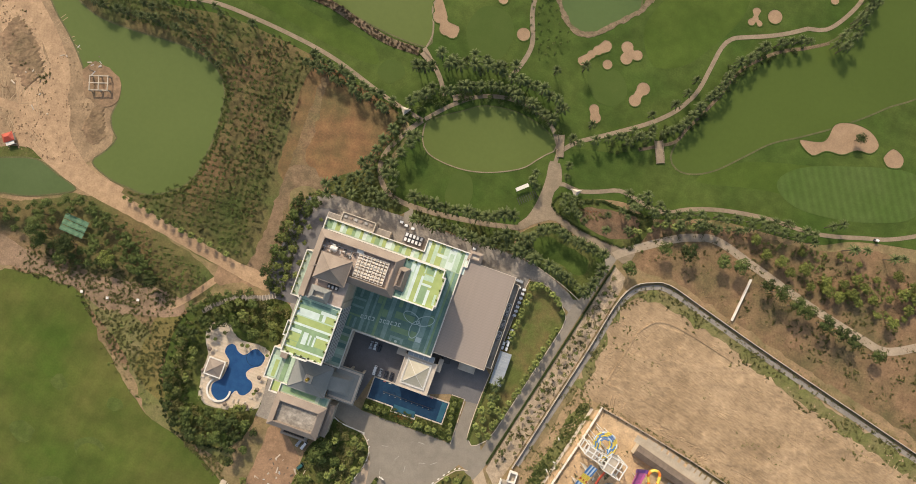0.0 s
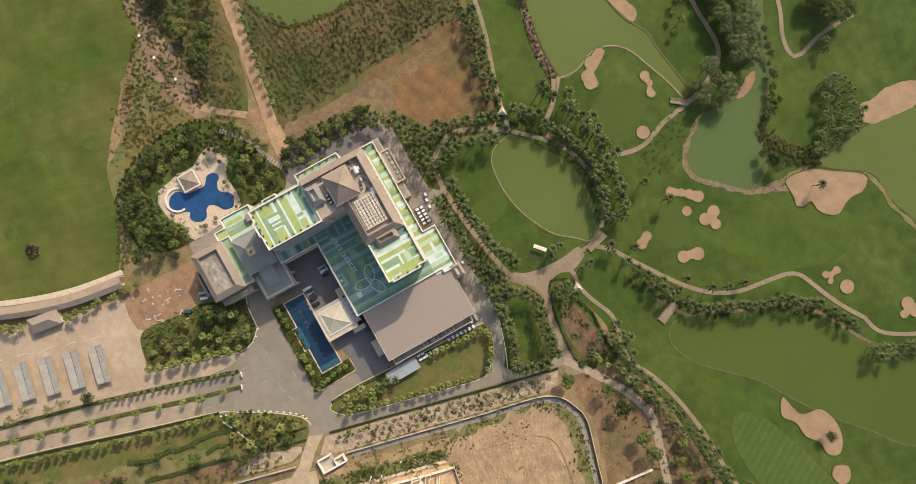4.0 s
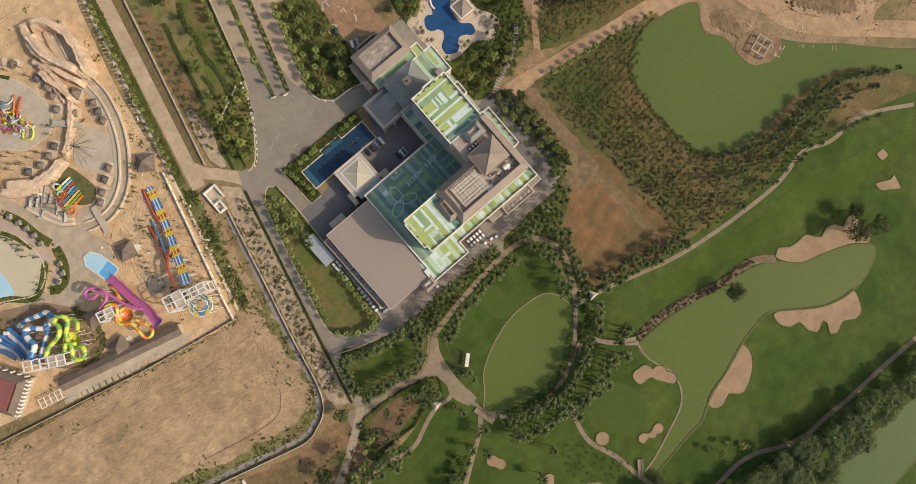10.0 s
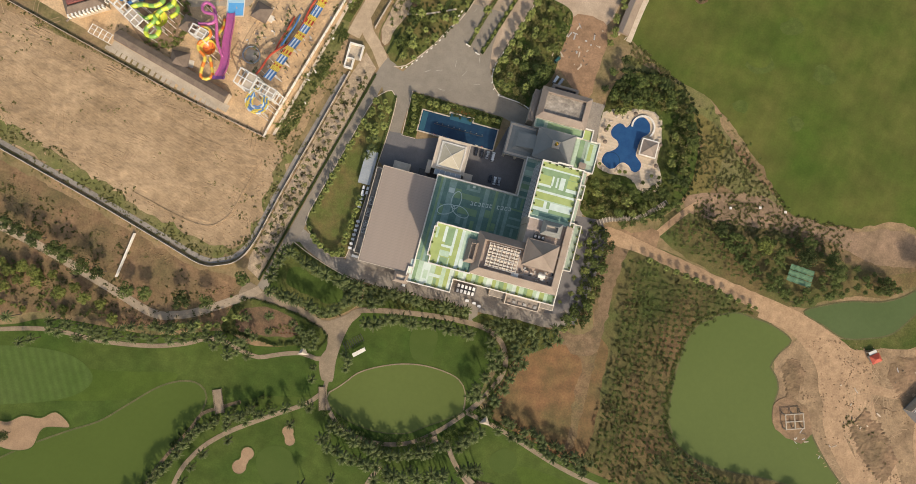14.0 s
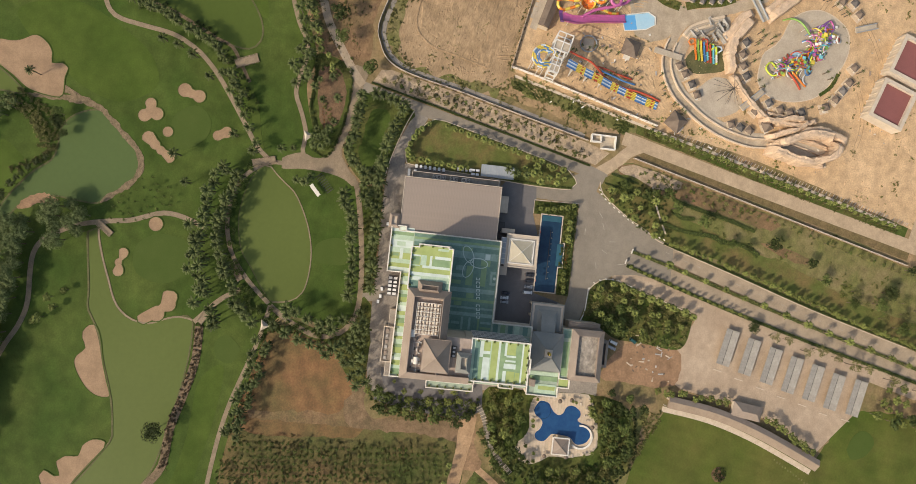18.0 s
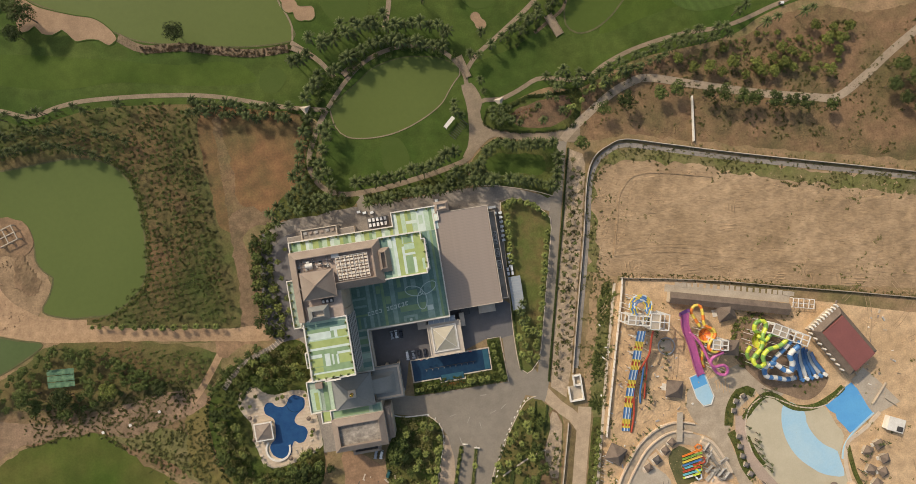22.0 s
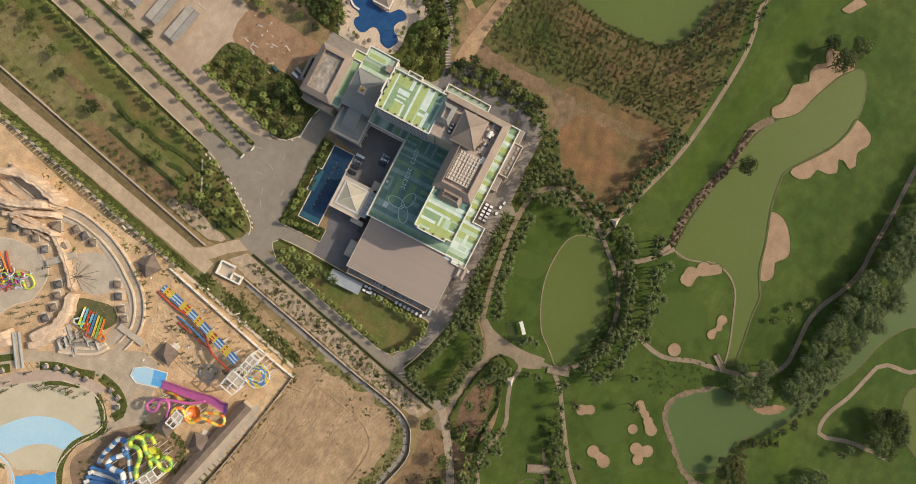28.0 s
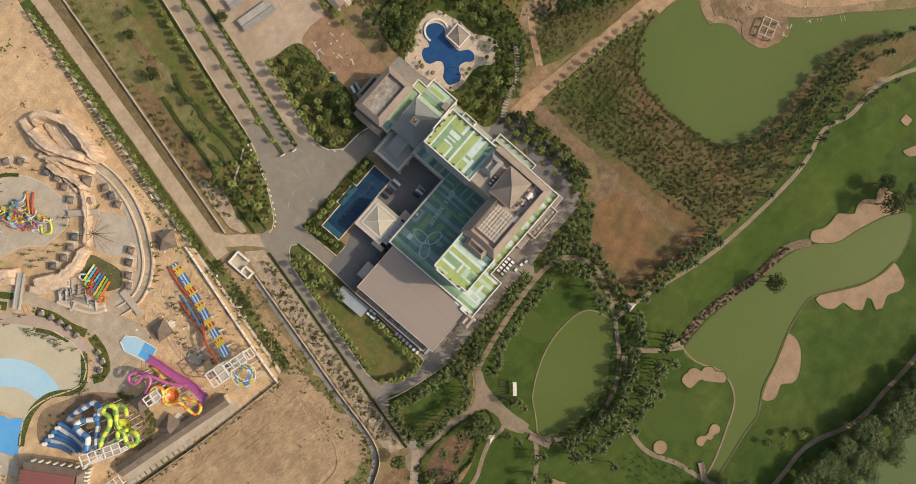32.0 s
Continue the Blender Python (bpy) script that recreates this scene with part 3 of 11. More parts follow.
def furrows(name, places, z, material, label, seed, h=0.35):
    """Groups of parallel ridges pushed up by a digger: (x, y, direction, lines, length, gap)."""
    rr = random.Random(seed)
    bm = bmesh.new()
    for x, y, deg, lines, length, gap in places:
        d = Vector((math.cos(radians(deg)), math.sin(radians(deg)), 0))
        n = Vector((-d.y, d.x, 0))
        for k in range(lines):
            a = Vector((x, y, z)) + n * (k - lines / 2) * gap + d * rr.uniform(-3, 3)
            m, run = max(3, int(length * rr.uniform(0.6, 1.1) / 2.2)), []
            for j in range(m + 1):
                q = a + d * (j - m / 2) * 2.2 + n * rr.uniform(-0.22, 0.22)
                w, top = rr.uniform(0.25, 0.6), h * rr.uniform(0.3, 1.1) * (0.2 if j in (0, m) else 1)
                run.append([bm.verts.new(q - n * w), bm.verts.new(q + Vector((0, 0, top))), bm.verts.new(q + n * w)])
            for p, r in zip(run, run[1:]):
                bm.faces.new((p[0], r[0], r[1], p[1]))
                bm.faces.new((p[1], r[1], r[2], p[2]))
    bmesh.ops.recalc_face_normals(bm, faces=bm.faces)
    tagged(part(name, bm, material), label, "earth ridges", "", "stuff")


fr = random.Random(12)
lot_groups = [(-200, -8, 168, 8, 22, 1.7), (-206, -6, 140, 6, 14, 1.8), (-186, -2, 75, 5, 12, 1.8)]
for _ in range(46):
    x, y, a = in_lot(fr)
    lot_groups.append((x, y, math.degrees(a), fr.randint(2, 6), fr.uniform(6, 20), fr.uniform(1.3, 2.4)))
furrows("earth_ridges", lot_groups, 0.05, LOT, "low sand ridges left by diggers on the lot", 13, 0.28)
for line in ([(-118, 12), (-123, -7), (-127.5, -22), (-141, -30), (-180, -22)], [(-118, 12.4), (-147, 15), (-176, 22), (-230, 36), (-290, 52)], [(-119, 9.5), (-147, 12), (-176, 19)]):
    ribbon("sand_ridge", line, 0.7, 0.36, LOT, "long low ridge of pushed sand", category="earth ridge", skirt=0.5)
site_groups = [(fr.uniform(-135, -100), fr.uniform(35, 100), fr.uniform(0, 180), fr.randint(2, 4), fr.uniform(4, 10), 1.6) for _ in range(14)] + [(fr.uniform(-300, -100), fr.uniform(85, 300), fr.uniform(0, 180), fr.randint(2, 5), fr.uniform(4, 12), 1.7) for _ in range(26)]
furrows("earth_ridges", site_groups, 0.03, SITE, "trampled sand ridges in the unfinished park", 15, 0.16)

def rough_ground(name, poly, step, height, z, material, label, seed, stretch=1.0, keep=(), gap=7.0):
    """Uneven earth: a grid over an outline, pushed up by noise, flat along the lines in keep."""
    xs, ys = [p[0] for p in poly], [p[1] for p in poly]
    nx, ny = int((max(xs) - min(xs)) / step), int((max(ys) - min(ys)) / step)
    lines = [q for line in keep for q in spline(line, False, 3.0)]
    cells, verts, faces = {}, [], []

    def within(x, y):
        hit = False
        for (ax, ay), (bx, by) in zip(poly, poly[1:] + poly[:1]):
            if (ay > y) != (by > y) and x < (bx - ax) * (y - ay) / (by - ay) + ax:
                hit = not hit
        return hit

    for i in range(nx + 1):
        for j in range(ny + 1):
            x, y = min(xs) + i * step, min(ys) + j * step
            if not within(x, y):
                continue
            edge = 1.0 if all(within(x + dx * 3, y + dy * 3) for dx, dy in ((1, 0), (-1, 0), (0, 1), (0, -1))) else 0.0
            near = min(((q.x - x) ** 2 + (q.y - y) ** 2 for q in lines), default=1e6)
            free = min(1.0, max(0.0, (math.sqrt(near) - gap) / 4))
            u = Vector((x * 0.16 * stretch + y * 0.04, y * 0.16, seed))
            k = noise.noise(u) + 0.55 * noise.noise(u * 2.7) + 0.4 * noise.noise(u * 6.1)
            cells[i, j] = len(verts)
            verts.append((x + noise.noise(u * 5) * step * 0.4, y + noise.noise(u * 5 + Vector((7, 7, 7))) * step * 0.4, z - 0.25 + (0.24 * min(1.0, free * 4) + max(0.0, k + 0.3) * height * free) * edge))
    for (i, j), k in cells.items():
        if all(c in cells for c in ((i + 1, j), (i, j + 1), (i + 1, j + 1))):
            faces.append((k, cells[i + 1, j], cells[i + 1, j + 1], cells[i, j + 1]))
    me = bpy.data.meshes.new(name)
    me.from_pydata(verts, [], faces)
    me.materials.append(material)
    tagged(new(name, me), label, "earth", "", "structure")


rough_ground("churned_earth", [(203, -36), (192.5, -47), (190.5, -35.3), (184.5, -23.3), (188, -15), (196, -13.6), (205, -23)], 1.1, 0.45, 0.12, CHURN, "heaped earth dug out beside the pond", 3.0)
rough_ground("churned_earth", [(238, -30), (250, -37), (268, -58), (260, -76), (240, -62), (230, -46)], 1.5, 0.6, 0.12, CHURN, "churned ridges of brown earth in the yard", 3.0)
rough_ground("churned_earth", [(268, 8), (246, 0), (243, -12), (258, -30), (290, -30), (300, 5)], 1.6, 0.35, 0.12, CHURN, "churned earth behind the hut", 4.0)
rough_ground("sand_relief", [(-116, 14), (-124, -10), (-134, -30), (-150, -30), (-220, -12), (-310, 10), (-310, 62), (-197, 36), (-130, 22)], 1.5, 0.3, 0.1, LOT, "uneven raked sand of the empty lot", 8.0, 0.5)
rough_ground("sand_relief", [(-117, 36), (-108, 64), (-101, 100), (-106, 118), (-124, 108), (-140, 103), (-136, 92), (-142, 84), (-140, 66), (-138, 52), (-126, 34)], 1.3, 0.45, 0.1, SITE, "trampled sand between the slides", 5.0)

# golf cart paths
def loose_strip(name, pts, width, z, material, label, category):
    """A strip of loose ground whose width wanders."""
    line = spline(pts, False, 1.0)
    sides = [[], []]
    for i, q in enumerate(line):
        d = line[min(i + 1, len(line) - 1)] - line[max(i - 1, 0)]
        n = Vector((-d.y, d.x, 0)).normalized()
        end = min(1.0, 0.25 + 0.15 * min(i, len(line) - 1 - i))
        for k in (0, 1):
            w = width * end * (0.5 + 0.35 * noise.noise(q * 0.16 + Vector((k * 9, 0, 3))) + 0.25 * noise.noise(q * 0.7 + Vector((k * 5, 2, 0))))
            p = q + n * (w if k else -w)
            sides[k].append((p.x, p.y))
    sheet(name, sides[0] + sides[1][::-1], z, material, soft=False, label=label, category=category, skirt=0.15)


PATHS = []


def cart_path(pts, width=2.3, label="pale concrete golf cart path"):
    PATHS.append(width)
    return ribbon("cart_path", pts, width, 0.165 + 0.006 * len(PATHS), CARTPATH, label, category="path")


cart_path([(25, -91), (47, -96), (82, -107), (111, -112), (147, -115), (164, -114), (180, -111), (197, -117), (220, -118), (248, -133)])
cart_path([(25, -91), (30, -84), (36.2, -72.4), (38.6, -65), (38.2, -57.4), (33.5, -49.6), (26.2, -45.1), (16.3, -43.8), (-1.3, -44.6), (-26.7, -48.2), (-45.5, -52.5), (-50, -57)], 2.8)
cart_path([(-52, -91), (-52.5, -97), (-49, -106), (-38, -116), (-20, -119), (-2, -115), (12, -105), (24, -92)])
sheet("path_junction", [(-45.5, -51.8), (-51.9, -56.4), (-57.1, -60.2), (-63.2, -62.6), (-77.4, -58.6), (-98, -55), (-108, -53), (-110, -62), (-98.7, -60.2), (-86.9, -61.2), (-73.2, -63.4), (-64.4, -66.4), (-58.4, -70.6), (-57.4, -77.6), (-59.5, -83.6), (-55.2, -93.8), (-49.6, -93.4), (-50.6, -81.4), (-49.8, -68.1), (-47.5, -59.4), (-44.2, -54.6)], 0.168, CARTPATH, label="wide worn concrete junction of the cart paths", category="path")
cart_path([(-56, -82), (-61.1, -83.4), (-69.7, -82.6), (-80.5, -86), (-91.3, -90.4), (-101.5, -89.1), (-112, -86.8), (-121, -88), (-130, -93), (-148, -99), (-173, -103), (-201, -104), (-225, -110), (-250, -119), (-300, -150)])
ribbon("service_track", [(-100, -55), (-106.3, -60.4), (-127.3, -74.3), (-140, -80), (-152.3, -81.9), (-177.5, -74.6), (-210.9, -64.8), (-242.7, -57.4), (-257.8, -55.4), (-275.8, -64.7), (-293.4, -76.4), (-320, -92)], 4.4, 0.2, PATHMAT, "pale service track along the scrub", category="track")
cart_path([(-8, -194), (-4.5, -202), (2.1, -212.5), (10, -217), (19.9, -217.6), (31.5, -217), (39.8, -217.4), (49.6, -220.5), (59.1, -225.6), (68.8, -229.4), (78.7, -231.2), (88.8, -231), (108.9, -232), (136, -232), (168, -233)], 2.6)
cart_path([(-8, -194), (-10.8, -181), (-12.7, -169), (-17.5, -156.2), (-18.5, -149.4), (-17, -141), (-13, -130)], 2.6)
cart_path([(-53, -100), (-60, -108)] + [(-72, -116), (-93, -130.5), (-104.6, -141), (-110.8, -149.8), (-115, -159.4), (-117.6, -175.1), (-119.6, -186.5), (-123.5, -193), (-131.7, -197), (-141.8, -201.2), (-151.9, -206.4), (-162, -213)], 2.4)
cart_path([(46.6, -301.1), (45.8, -294.8), (42.9, -289.3), (38, -283.6), (36.9, -276.7), (35.8, -269.7), (32.2, -265.2), (22.5, -262), (9.5, -258.1), (-1.6, -252.8), (-9.7, -250.8), (-16.4, -252.2), (-16.9, -256.7), (-14.9, -263.7), (-12.5, -274.2), (-12, -294)], 2.4)
cart_path([(-162, -213), (-172, -216), (-180, -226), (-186, -240), (-188, -262)], 2.3)
cart_path([(38, -130), (30, -123), (24, -117), (18, -108)], 2.6)
cart_path([(37, -131), (36, -138), (37.8, -145), (41.2, -153.5), (40, -162.3), (36, -168.6), (30.3, -173), (20.1, -177), (9.8, -181), (-0.3, -184.1), (-6.3, -185.2)], 0.9, "narrow stone edging path round the green")

# bunkers
def bunker(pts, label="raked tan sand bunker with a soft lip"):
    ob = thing("sand_bunker", label, "bunker", (0, 0, 0), "golf bunkers")
    sheet("sand", pts, 0.20, SAND, parent=ob, skirt=0.2)
    part("lip", ribbon_mesh(spline(pts, True, 2.0), 0.5, 0.32, 0.35, None, True), GREEN, ob)


for outline in (
    [(81.5, -168.9), (82.3, -175.2), (78.8, -181.4), (71.6, -187), (65.4, -189.6), (61.5, -188.5), (57.5, -184.7), (52.4, -187), (49, -187.2), (45, -184.1), (44.5, -181.3), (47.7, -178.7), (54.9, -176.4), (63.4, -174.7), (73.6, -171.7)],
    [(128.4, -145.2), (133, -142.3), (138.3, -146), (144, -147), (150, -147), (153.5, -151.5), (156, -154), (161, -152), (166.7, -153.5), (169.8, -158), (173, -156), (178, -156), (179, -162), (180, -169), (175, -174.5), (166, -168), (150, -161.5), (139, -158), (132, -152)],
    [(105.7, -168.6), (105, -175), (109, -180.3), (114.3, -181.6), (115, -188), (118.5, -192.5), (125.5, -190), (126, -192.5), (123.4, -198), (127, -200.5), (134, -198), (140, -201.4), (146, -200.5), (150, -192), (150, -188), (141, -187), (130, -183), (119, -175.5), (110, -169)],
    [(-177, -151), (-190, -155), (-193, -166), (-202, -170), (-213, -169), (-220, -163), (-217, -157), (-209, -156), (-202, -151), (-193, -150), (-186, -145)],
    [(-224, -157), (-228, -164), (-235, -161), (-235, -155), (-228, -153)],
    [(212, -140), (217, -140), (217, -145), (212, -145)],
    [(200, -152), (209, -156), (212, -155), (211, -161), (210, -164), (204, -160), (200, -157)],
    [(-75, -212), (-84.8, -211.9), (-89.5, -210.7), (-92.2, -214.4), (-91.5, -219.5), (-96.9, -219.9), (-102.1, -223.3), (-105.4, -229.6), (-101.9, -236.7), (-100.8, -241.9), (-100.8, -248.6), (-96.1, -254.2), (-92.1, -253), (-86.4, -245.2), (-82.6, -239), (-76.1, -229.7), (-73.5, -216.6)],
):
    bunker(outline)

def lobed(circles):
    """The outline of a few overlapping circles, seen from their middle."""
    cx, cy = sum(c[0] for c in circles) / len(circles), sum(c[1] for c in circles) / len(circles)
    out = []
    for k in range(30):
        a = k * 0.20944
        u, w, far = math.cos(a), math.sin(a), 1.2
        for x, y, r in circles:
            along, off = (x - cx) * u + (y - cy) * w, (y - cy) * u - (x - cx) * w
            if abs(off) < r:
                far = max(far, along + math.sqrt(r * r - off * off))
        out.append((cx + u * far, cy + w * far))
    return out


for circles in (
    ((-48.6, -153.4, 3.6), (-51.6, -158, 2.6), (-54.4, -161.4, 3.0), (-57.6, -165, 3.9)),
    ((-62, -155.5, 3),),
    ((-70.9, -162.3, 3.7), (-69.4, -168.6, 3.7), (-76.1, -166.1, 3.3),),
    ((-83, -141.3, 3.7), (-83.9, -145.4, 2.7), (-85.4, -149.1, 4),),
    ((-65.4, -124.6, 3.3), (-64.1, -127.1, 2.7), (-63.1, -129.1, 3),),
    ((-130.7, -205.9, 2.3), (-131.7, -212.5, 2.7), (-135.2, -206.5, 2), (-132.2, -208.6, 2),),
    ((-142.4, -213.2, 4.3),),
    ((-167.2, -238.5, 4), (-172.7, -240.2, 4), (-171.4, -233.6, 2.7),),
    ((38.6, -156.6, 3.6), (35.6, -150, 4.4), (30, -144.5, 4.2), (26, -143.5, 3.6), (25, -146, 2.5),),
    ((15, -172.6, 3.2), (10.4, -173, 2.2), (5.2, -171, 3),),
    ((-12, -156, 4),),
):
    bunker(lobed(circles), "raked tan sand bunker with rounded lobes")
ribbon("rock_edge", [(150, -188.6), (141, -187.4), (130, -183.4), (121, -177.4), (106, -166.4), (99, -165.8), (85.6, -167.7), (73.6, -171.2), (65, -174.3), (53.1, -177.5), (44.6, -181), (37.6, -185.3), (34.2, -186.2), (27.5, -186.4), (19.2, -187.5), (9.2, -189), (-4, -190.6)], 1.0, 0.3, BANK, "low dark stone edging of the pond", category="edging")
loose_strip("sand_track", [(-92.2, -254), (-98.3, -256.6), (-105.7, -258.1), (-115.5, -258.6), (-127.2, -262.3), (-138.9, -265.9), (-152.4, -271), (-159.7, -278.6)], 2.6, 0.19, VERGE, "worn grassy track behind the bunker", "path")
sheet("sand_shore", [(-57.8, -271.2), (-59.1, -277.2), (-58.2, -282.3), (-56.9, -288.6), (-61.2, -305.8), (-73.2, -304.3), (-70, -270.8)], 0.2, SAND, label="sandy shore of the far pond", category="bank", ragged=1)

# closer-cut playing areas, stony pond edges and the flat mounds round the greens
sheet("cut_fairway", [(-126, -210), (-108, -175), (-93, -164), (-83, -166), (-75, -183), (-82, -204), (-93, -217), (-99, -227), (-118, -240)], 0.11, CUT, label="closely mown fairway of lighter green", category="fairway", skirt=0.05)
sheet("cut_fairway", [(60, -112), (90, -114), (130, -122), (170, -124), (230, -142), (240, -150), (190, -146), (140, -136), (100, -127), (70, -124)], 0.11, CUT, label="closely mown fairway of lighter green", category="fairway", skirt=0.05)
sheet("cut_fairway", [(-20, -205), (-34, -222), (-48, -240), (-30, -246), (-16, -228)], 0.10, CUT, label="closely mown fairway of lighter green", category="fairway", skirt=0.05)
sheet("cut_fairway", [(-130, -110), (-170, -118), (-215, -122), (-260, -140), (-240, -152), (-190, -140), (-150, -128)], 0.10, CUT, label="closely mown fairway of lighter green", category="fairway", skirt=0.05)
rr = random.Random(41)
TARGET = mat("pale_target_turf", (0.088, 0.108, 0.027), (0.073, 0.098, 0.021), big=0.1, fine=1.2, grain=0.16, mid=0.14, spec=0.1)
for x, y, r in ((171.8, 141.8, 7), (134.7, 138.4, 8), (146.5, 163.9, 7), (107.3, 171.7, 5), (130.1, 111.8, 4.5), (162.7, 110.6, 5)):
    sheet("target_green", [(x + r * (1 + 0.16 * math.sin(3 * a + x)) * math.cos(a), y + r * 0.8 * (1 + 0.12 * math.sin(2 * a + y)) * math.sin(a)) for a in [k * 0.5236 for k in range(12)]], 0.085, TARGET, label="faint pale target green on the range", category="putting green", skirt=0.03, ragged=1.2)
for x, y, r in ((133, 141, 6), (138, 169, 6), (116, 161, 5), (134, 220, 6), (90, 170, 3.5), (160, 130, 4), (125, 215, 4), (180, 110, 4), (96, 235, 3.5), (150, 200, 4)):
    bm = bmesh.new()
    ring0 = [(1.0, 0.0), (0.8, 0.07), (0.45, 0.2), (0.15, 0.25)]
    rows = [[bm.verts.new((x + r * q * 1.3 * math.cos(a), y + r * q * math.sin(a), 0.06 + h)) for a in [k * 0.3927 for k in range(16)]] for q, h in ring0]
    for p, q in zip(rows, rows[1:]):
        for k in range(16):
            bm.faces.new((p[k], p[(k + 1) % 16], q[(k + 1) % 16], q[k]))
    bm.faces.new(rows[-1])
    tagged(part("grass_mound", bm, RANGE if y > 0 else FAIRWAY, smooth=True), "low rounded grass mound on the course", "mound", "grass mounds", "structure")
loose_strip("stony_bank", [(-20, -186), (-23.8, -182.1), (-28.4, -175.6), (-33.5, -170.4), (-38.8, -167.8), (-45.3, -167.8), (-52.2, -171.7), (-58.1, -178.3), (-65.3, -185.8), (-70.4, -191.9), (-73.8, -199.8), (-77.4, -209.4), (-81, -215)], 3.0, 0.187, STONEBANK, "loose pale stony bank of the pond", "bank")
loose_strip("bare_bank", [(-19, -208), (-19, -216), (-17, -222.6), (-12.4, -228)], 5.0, 0.18, REDDIRT, "bare sandy bank under the trees", "bank")
loose_strip("stony_bank", [(-71, -194), (-73, -203), (-74, -212), (-73.5, -222), (-73.5, -230)], 3.4, 0.183, STONEBANK, "loose pale stony bank by the island", "bank")
ribbon("stony_bank", [(-176, -209), (-163, -201), (-153, -196), (-144, -189), (-135.5, -180), (-130.5, -170.5), (-126.5, -158.5), (-120.5, -145.5), (-115.5, -135.5), (-112, -127), (-104, -121.6), (-94, -115.6)], 1.8, 0.19, ROCKBANK, "dark brown stone edge of the long pond", category="bank")
ribbon("stony_bank", [(40, -127), (58, -127), (77, -131), (96, -136), (116, -138), (128, -146)], 4.4, 0.192, ROCKBANK, "brown reedy bank of the pond", category="bank")
sheet("putting_green", [(67.6, 240), (61.4, 245), (61.8, 251), (67.7, 254.6), (75.8, 248.8), (77.6, 241.3), (72.6, 238.5)], 0.14, GREEN, label="small oval practice green", category="putting green", skirt=0.1)

# putting greens
for outline in (
    [(-2.7, -71), (-11.1, -69.8), (-15.4, -59.7), (-13.1, -52), (-7.1, -50), (-1.2, -53.7), (-0.6, -63.6)],
    [(8, -134), (19, -147), (15, -163), (1, -165), (-7, -154), (-4, -138)],
    [(-61, -135), (-53, -149), (-69, -154), (-78, -143), (-72, -134)],
    [(43, -112), (50, -104), (58, -108), (56, -116), (48, -118)],
):
    sheet("putting_green", outline, 0.14, GREEN, label="smooth pale putting green", category="putting green", skirt=0.1)
sheet("striped_fairway", [(-173, -122), (-179, -134), (-204, -145), (-244, -154), (-251, -132), (-225, -119), (-190, -114)], 0.13, TEE, label="mown fairway with paler stripes", category="fairway", skirt=0.1)

# hotel roads
sheet("front_drive", [(-57, 80), (-46, 97), (-39, 112), (-31, 127), (-11, 127), (-13, 107), (-11.5, 95), (-6, 84), (6, 80.5), (18, 77), (19, 66), (2, 70.4), (-49, 71), (-49.5, 46.8), (-58, 46), (-64, 66), (-70, 76), (-64, 82)], 0.12, ASPHALT, soft=False, label="grey-beige asphalt forecourt", category="forecourt")
sheet("court_paving", [(-59, 31), (-56, 47.5), (-40, 46), (-28, 50), (3, 51), (7, 66), (20, 70), (20.7, 30), (-10, 28), (-52, 25)], 0.10, COURT, soft=False, label="dark grey paved arrival court", category="paving")
ribbon("west_road", [(-64, 84), (-67.3, 76), (-72.2, 56), (-78.2, 30.5), (-84.2, 5.4), (-89.8, -18), (-98.2, -52), (-101, -60)], 6.4, 0.13, ASPHALT, "asphalt side road along the hotel lawn", category="road")
ribbon("south_road", [(-90, -20), (-80, -24.5), (-63, -31), (-45, -33.2), (-30, -33.2), (2, -32.6), (34, -33), (58, -31), (66, -26)], 7.6, 0.125, PAVER, "grey paved service road behind the hotel", category="road")
ribbon("service_link", [(13.6, -33), (15.2, -44)], 5.2, 0.134, ASPHALT, "short paved link between road and cart path", category="road", soft=False)
sheet("east_yard", [(52, -30), (70, -30), (74, -10), (76, 20), (70, 30), (55, 28), (52, 0)], 0.11, COURT, soft=False, label="dark grey paved service yard", category="paving")
sheet("hotel_lot", [(-60, -30), (56, -33), (60, 50), (56, 92), (15, 92), (15, 26), (-60, 26)], 0.08, PAVER, soft=False, label="grey paving round the hotel walls", category="paving")
sheet("walk_strip", [(-101.6, -50.3), (-109.6, -46), (-110.2, -40), (-109, -34), (-102, -2), (-83.8, 71.1), (-79.2, 85.2), (-71.6, 77.8), (-79.5, 43), (-87.4, 11.8), (-95.2, -19.1)], 0.10, STRIPSOIL, soft=False, label="sandy strip planted with young trees", category="planting strip")
ribbon("boulevard_lane", [(-24, 92), (-21.8, 101), (-11.5, 137), (-1, 172), (14.5, 228), (24, 264), (37, 312)], 7.6, 0.11, PATHMAT, "pale boulevard lane between two hedges", category="road")
ribbon("boulevard_lane", [(-46, 88), (-38, 101), (-27.2, 124), (-14.8, 163), (0.4, 211.5), (15.6, 267), (27.5, 310)], 8.4, 0.115, PATHMAT, "pale boulevard lane beside the planted verge", category="road")
sheet("car_park", [(3, 145.4), (10, 143), (22, 136), (40, 126), (48, 140), (53, 170), (62, 196), (77, 220), (66, 229), (50.5, 242.5), (30, 249), (14, 215)], 0.10, CARPARK, soft=False, label="pale sandy car park", category="car park")
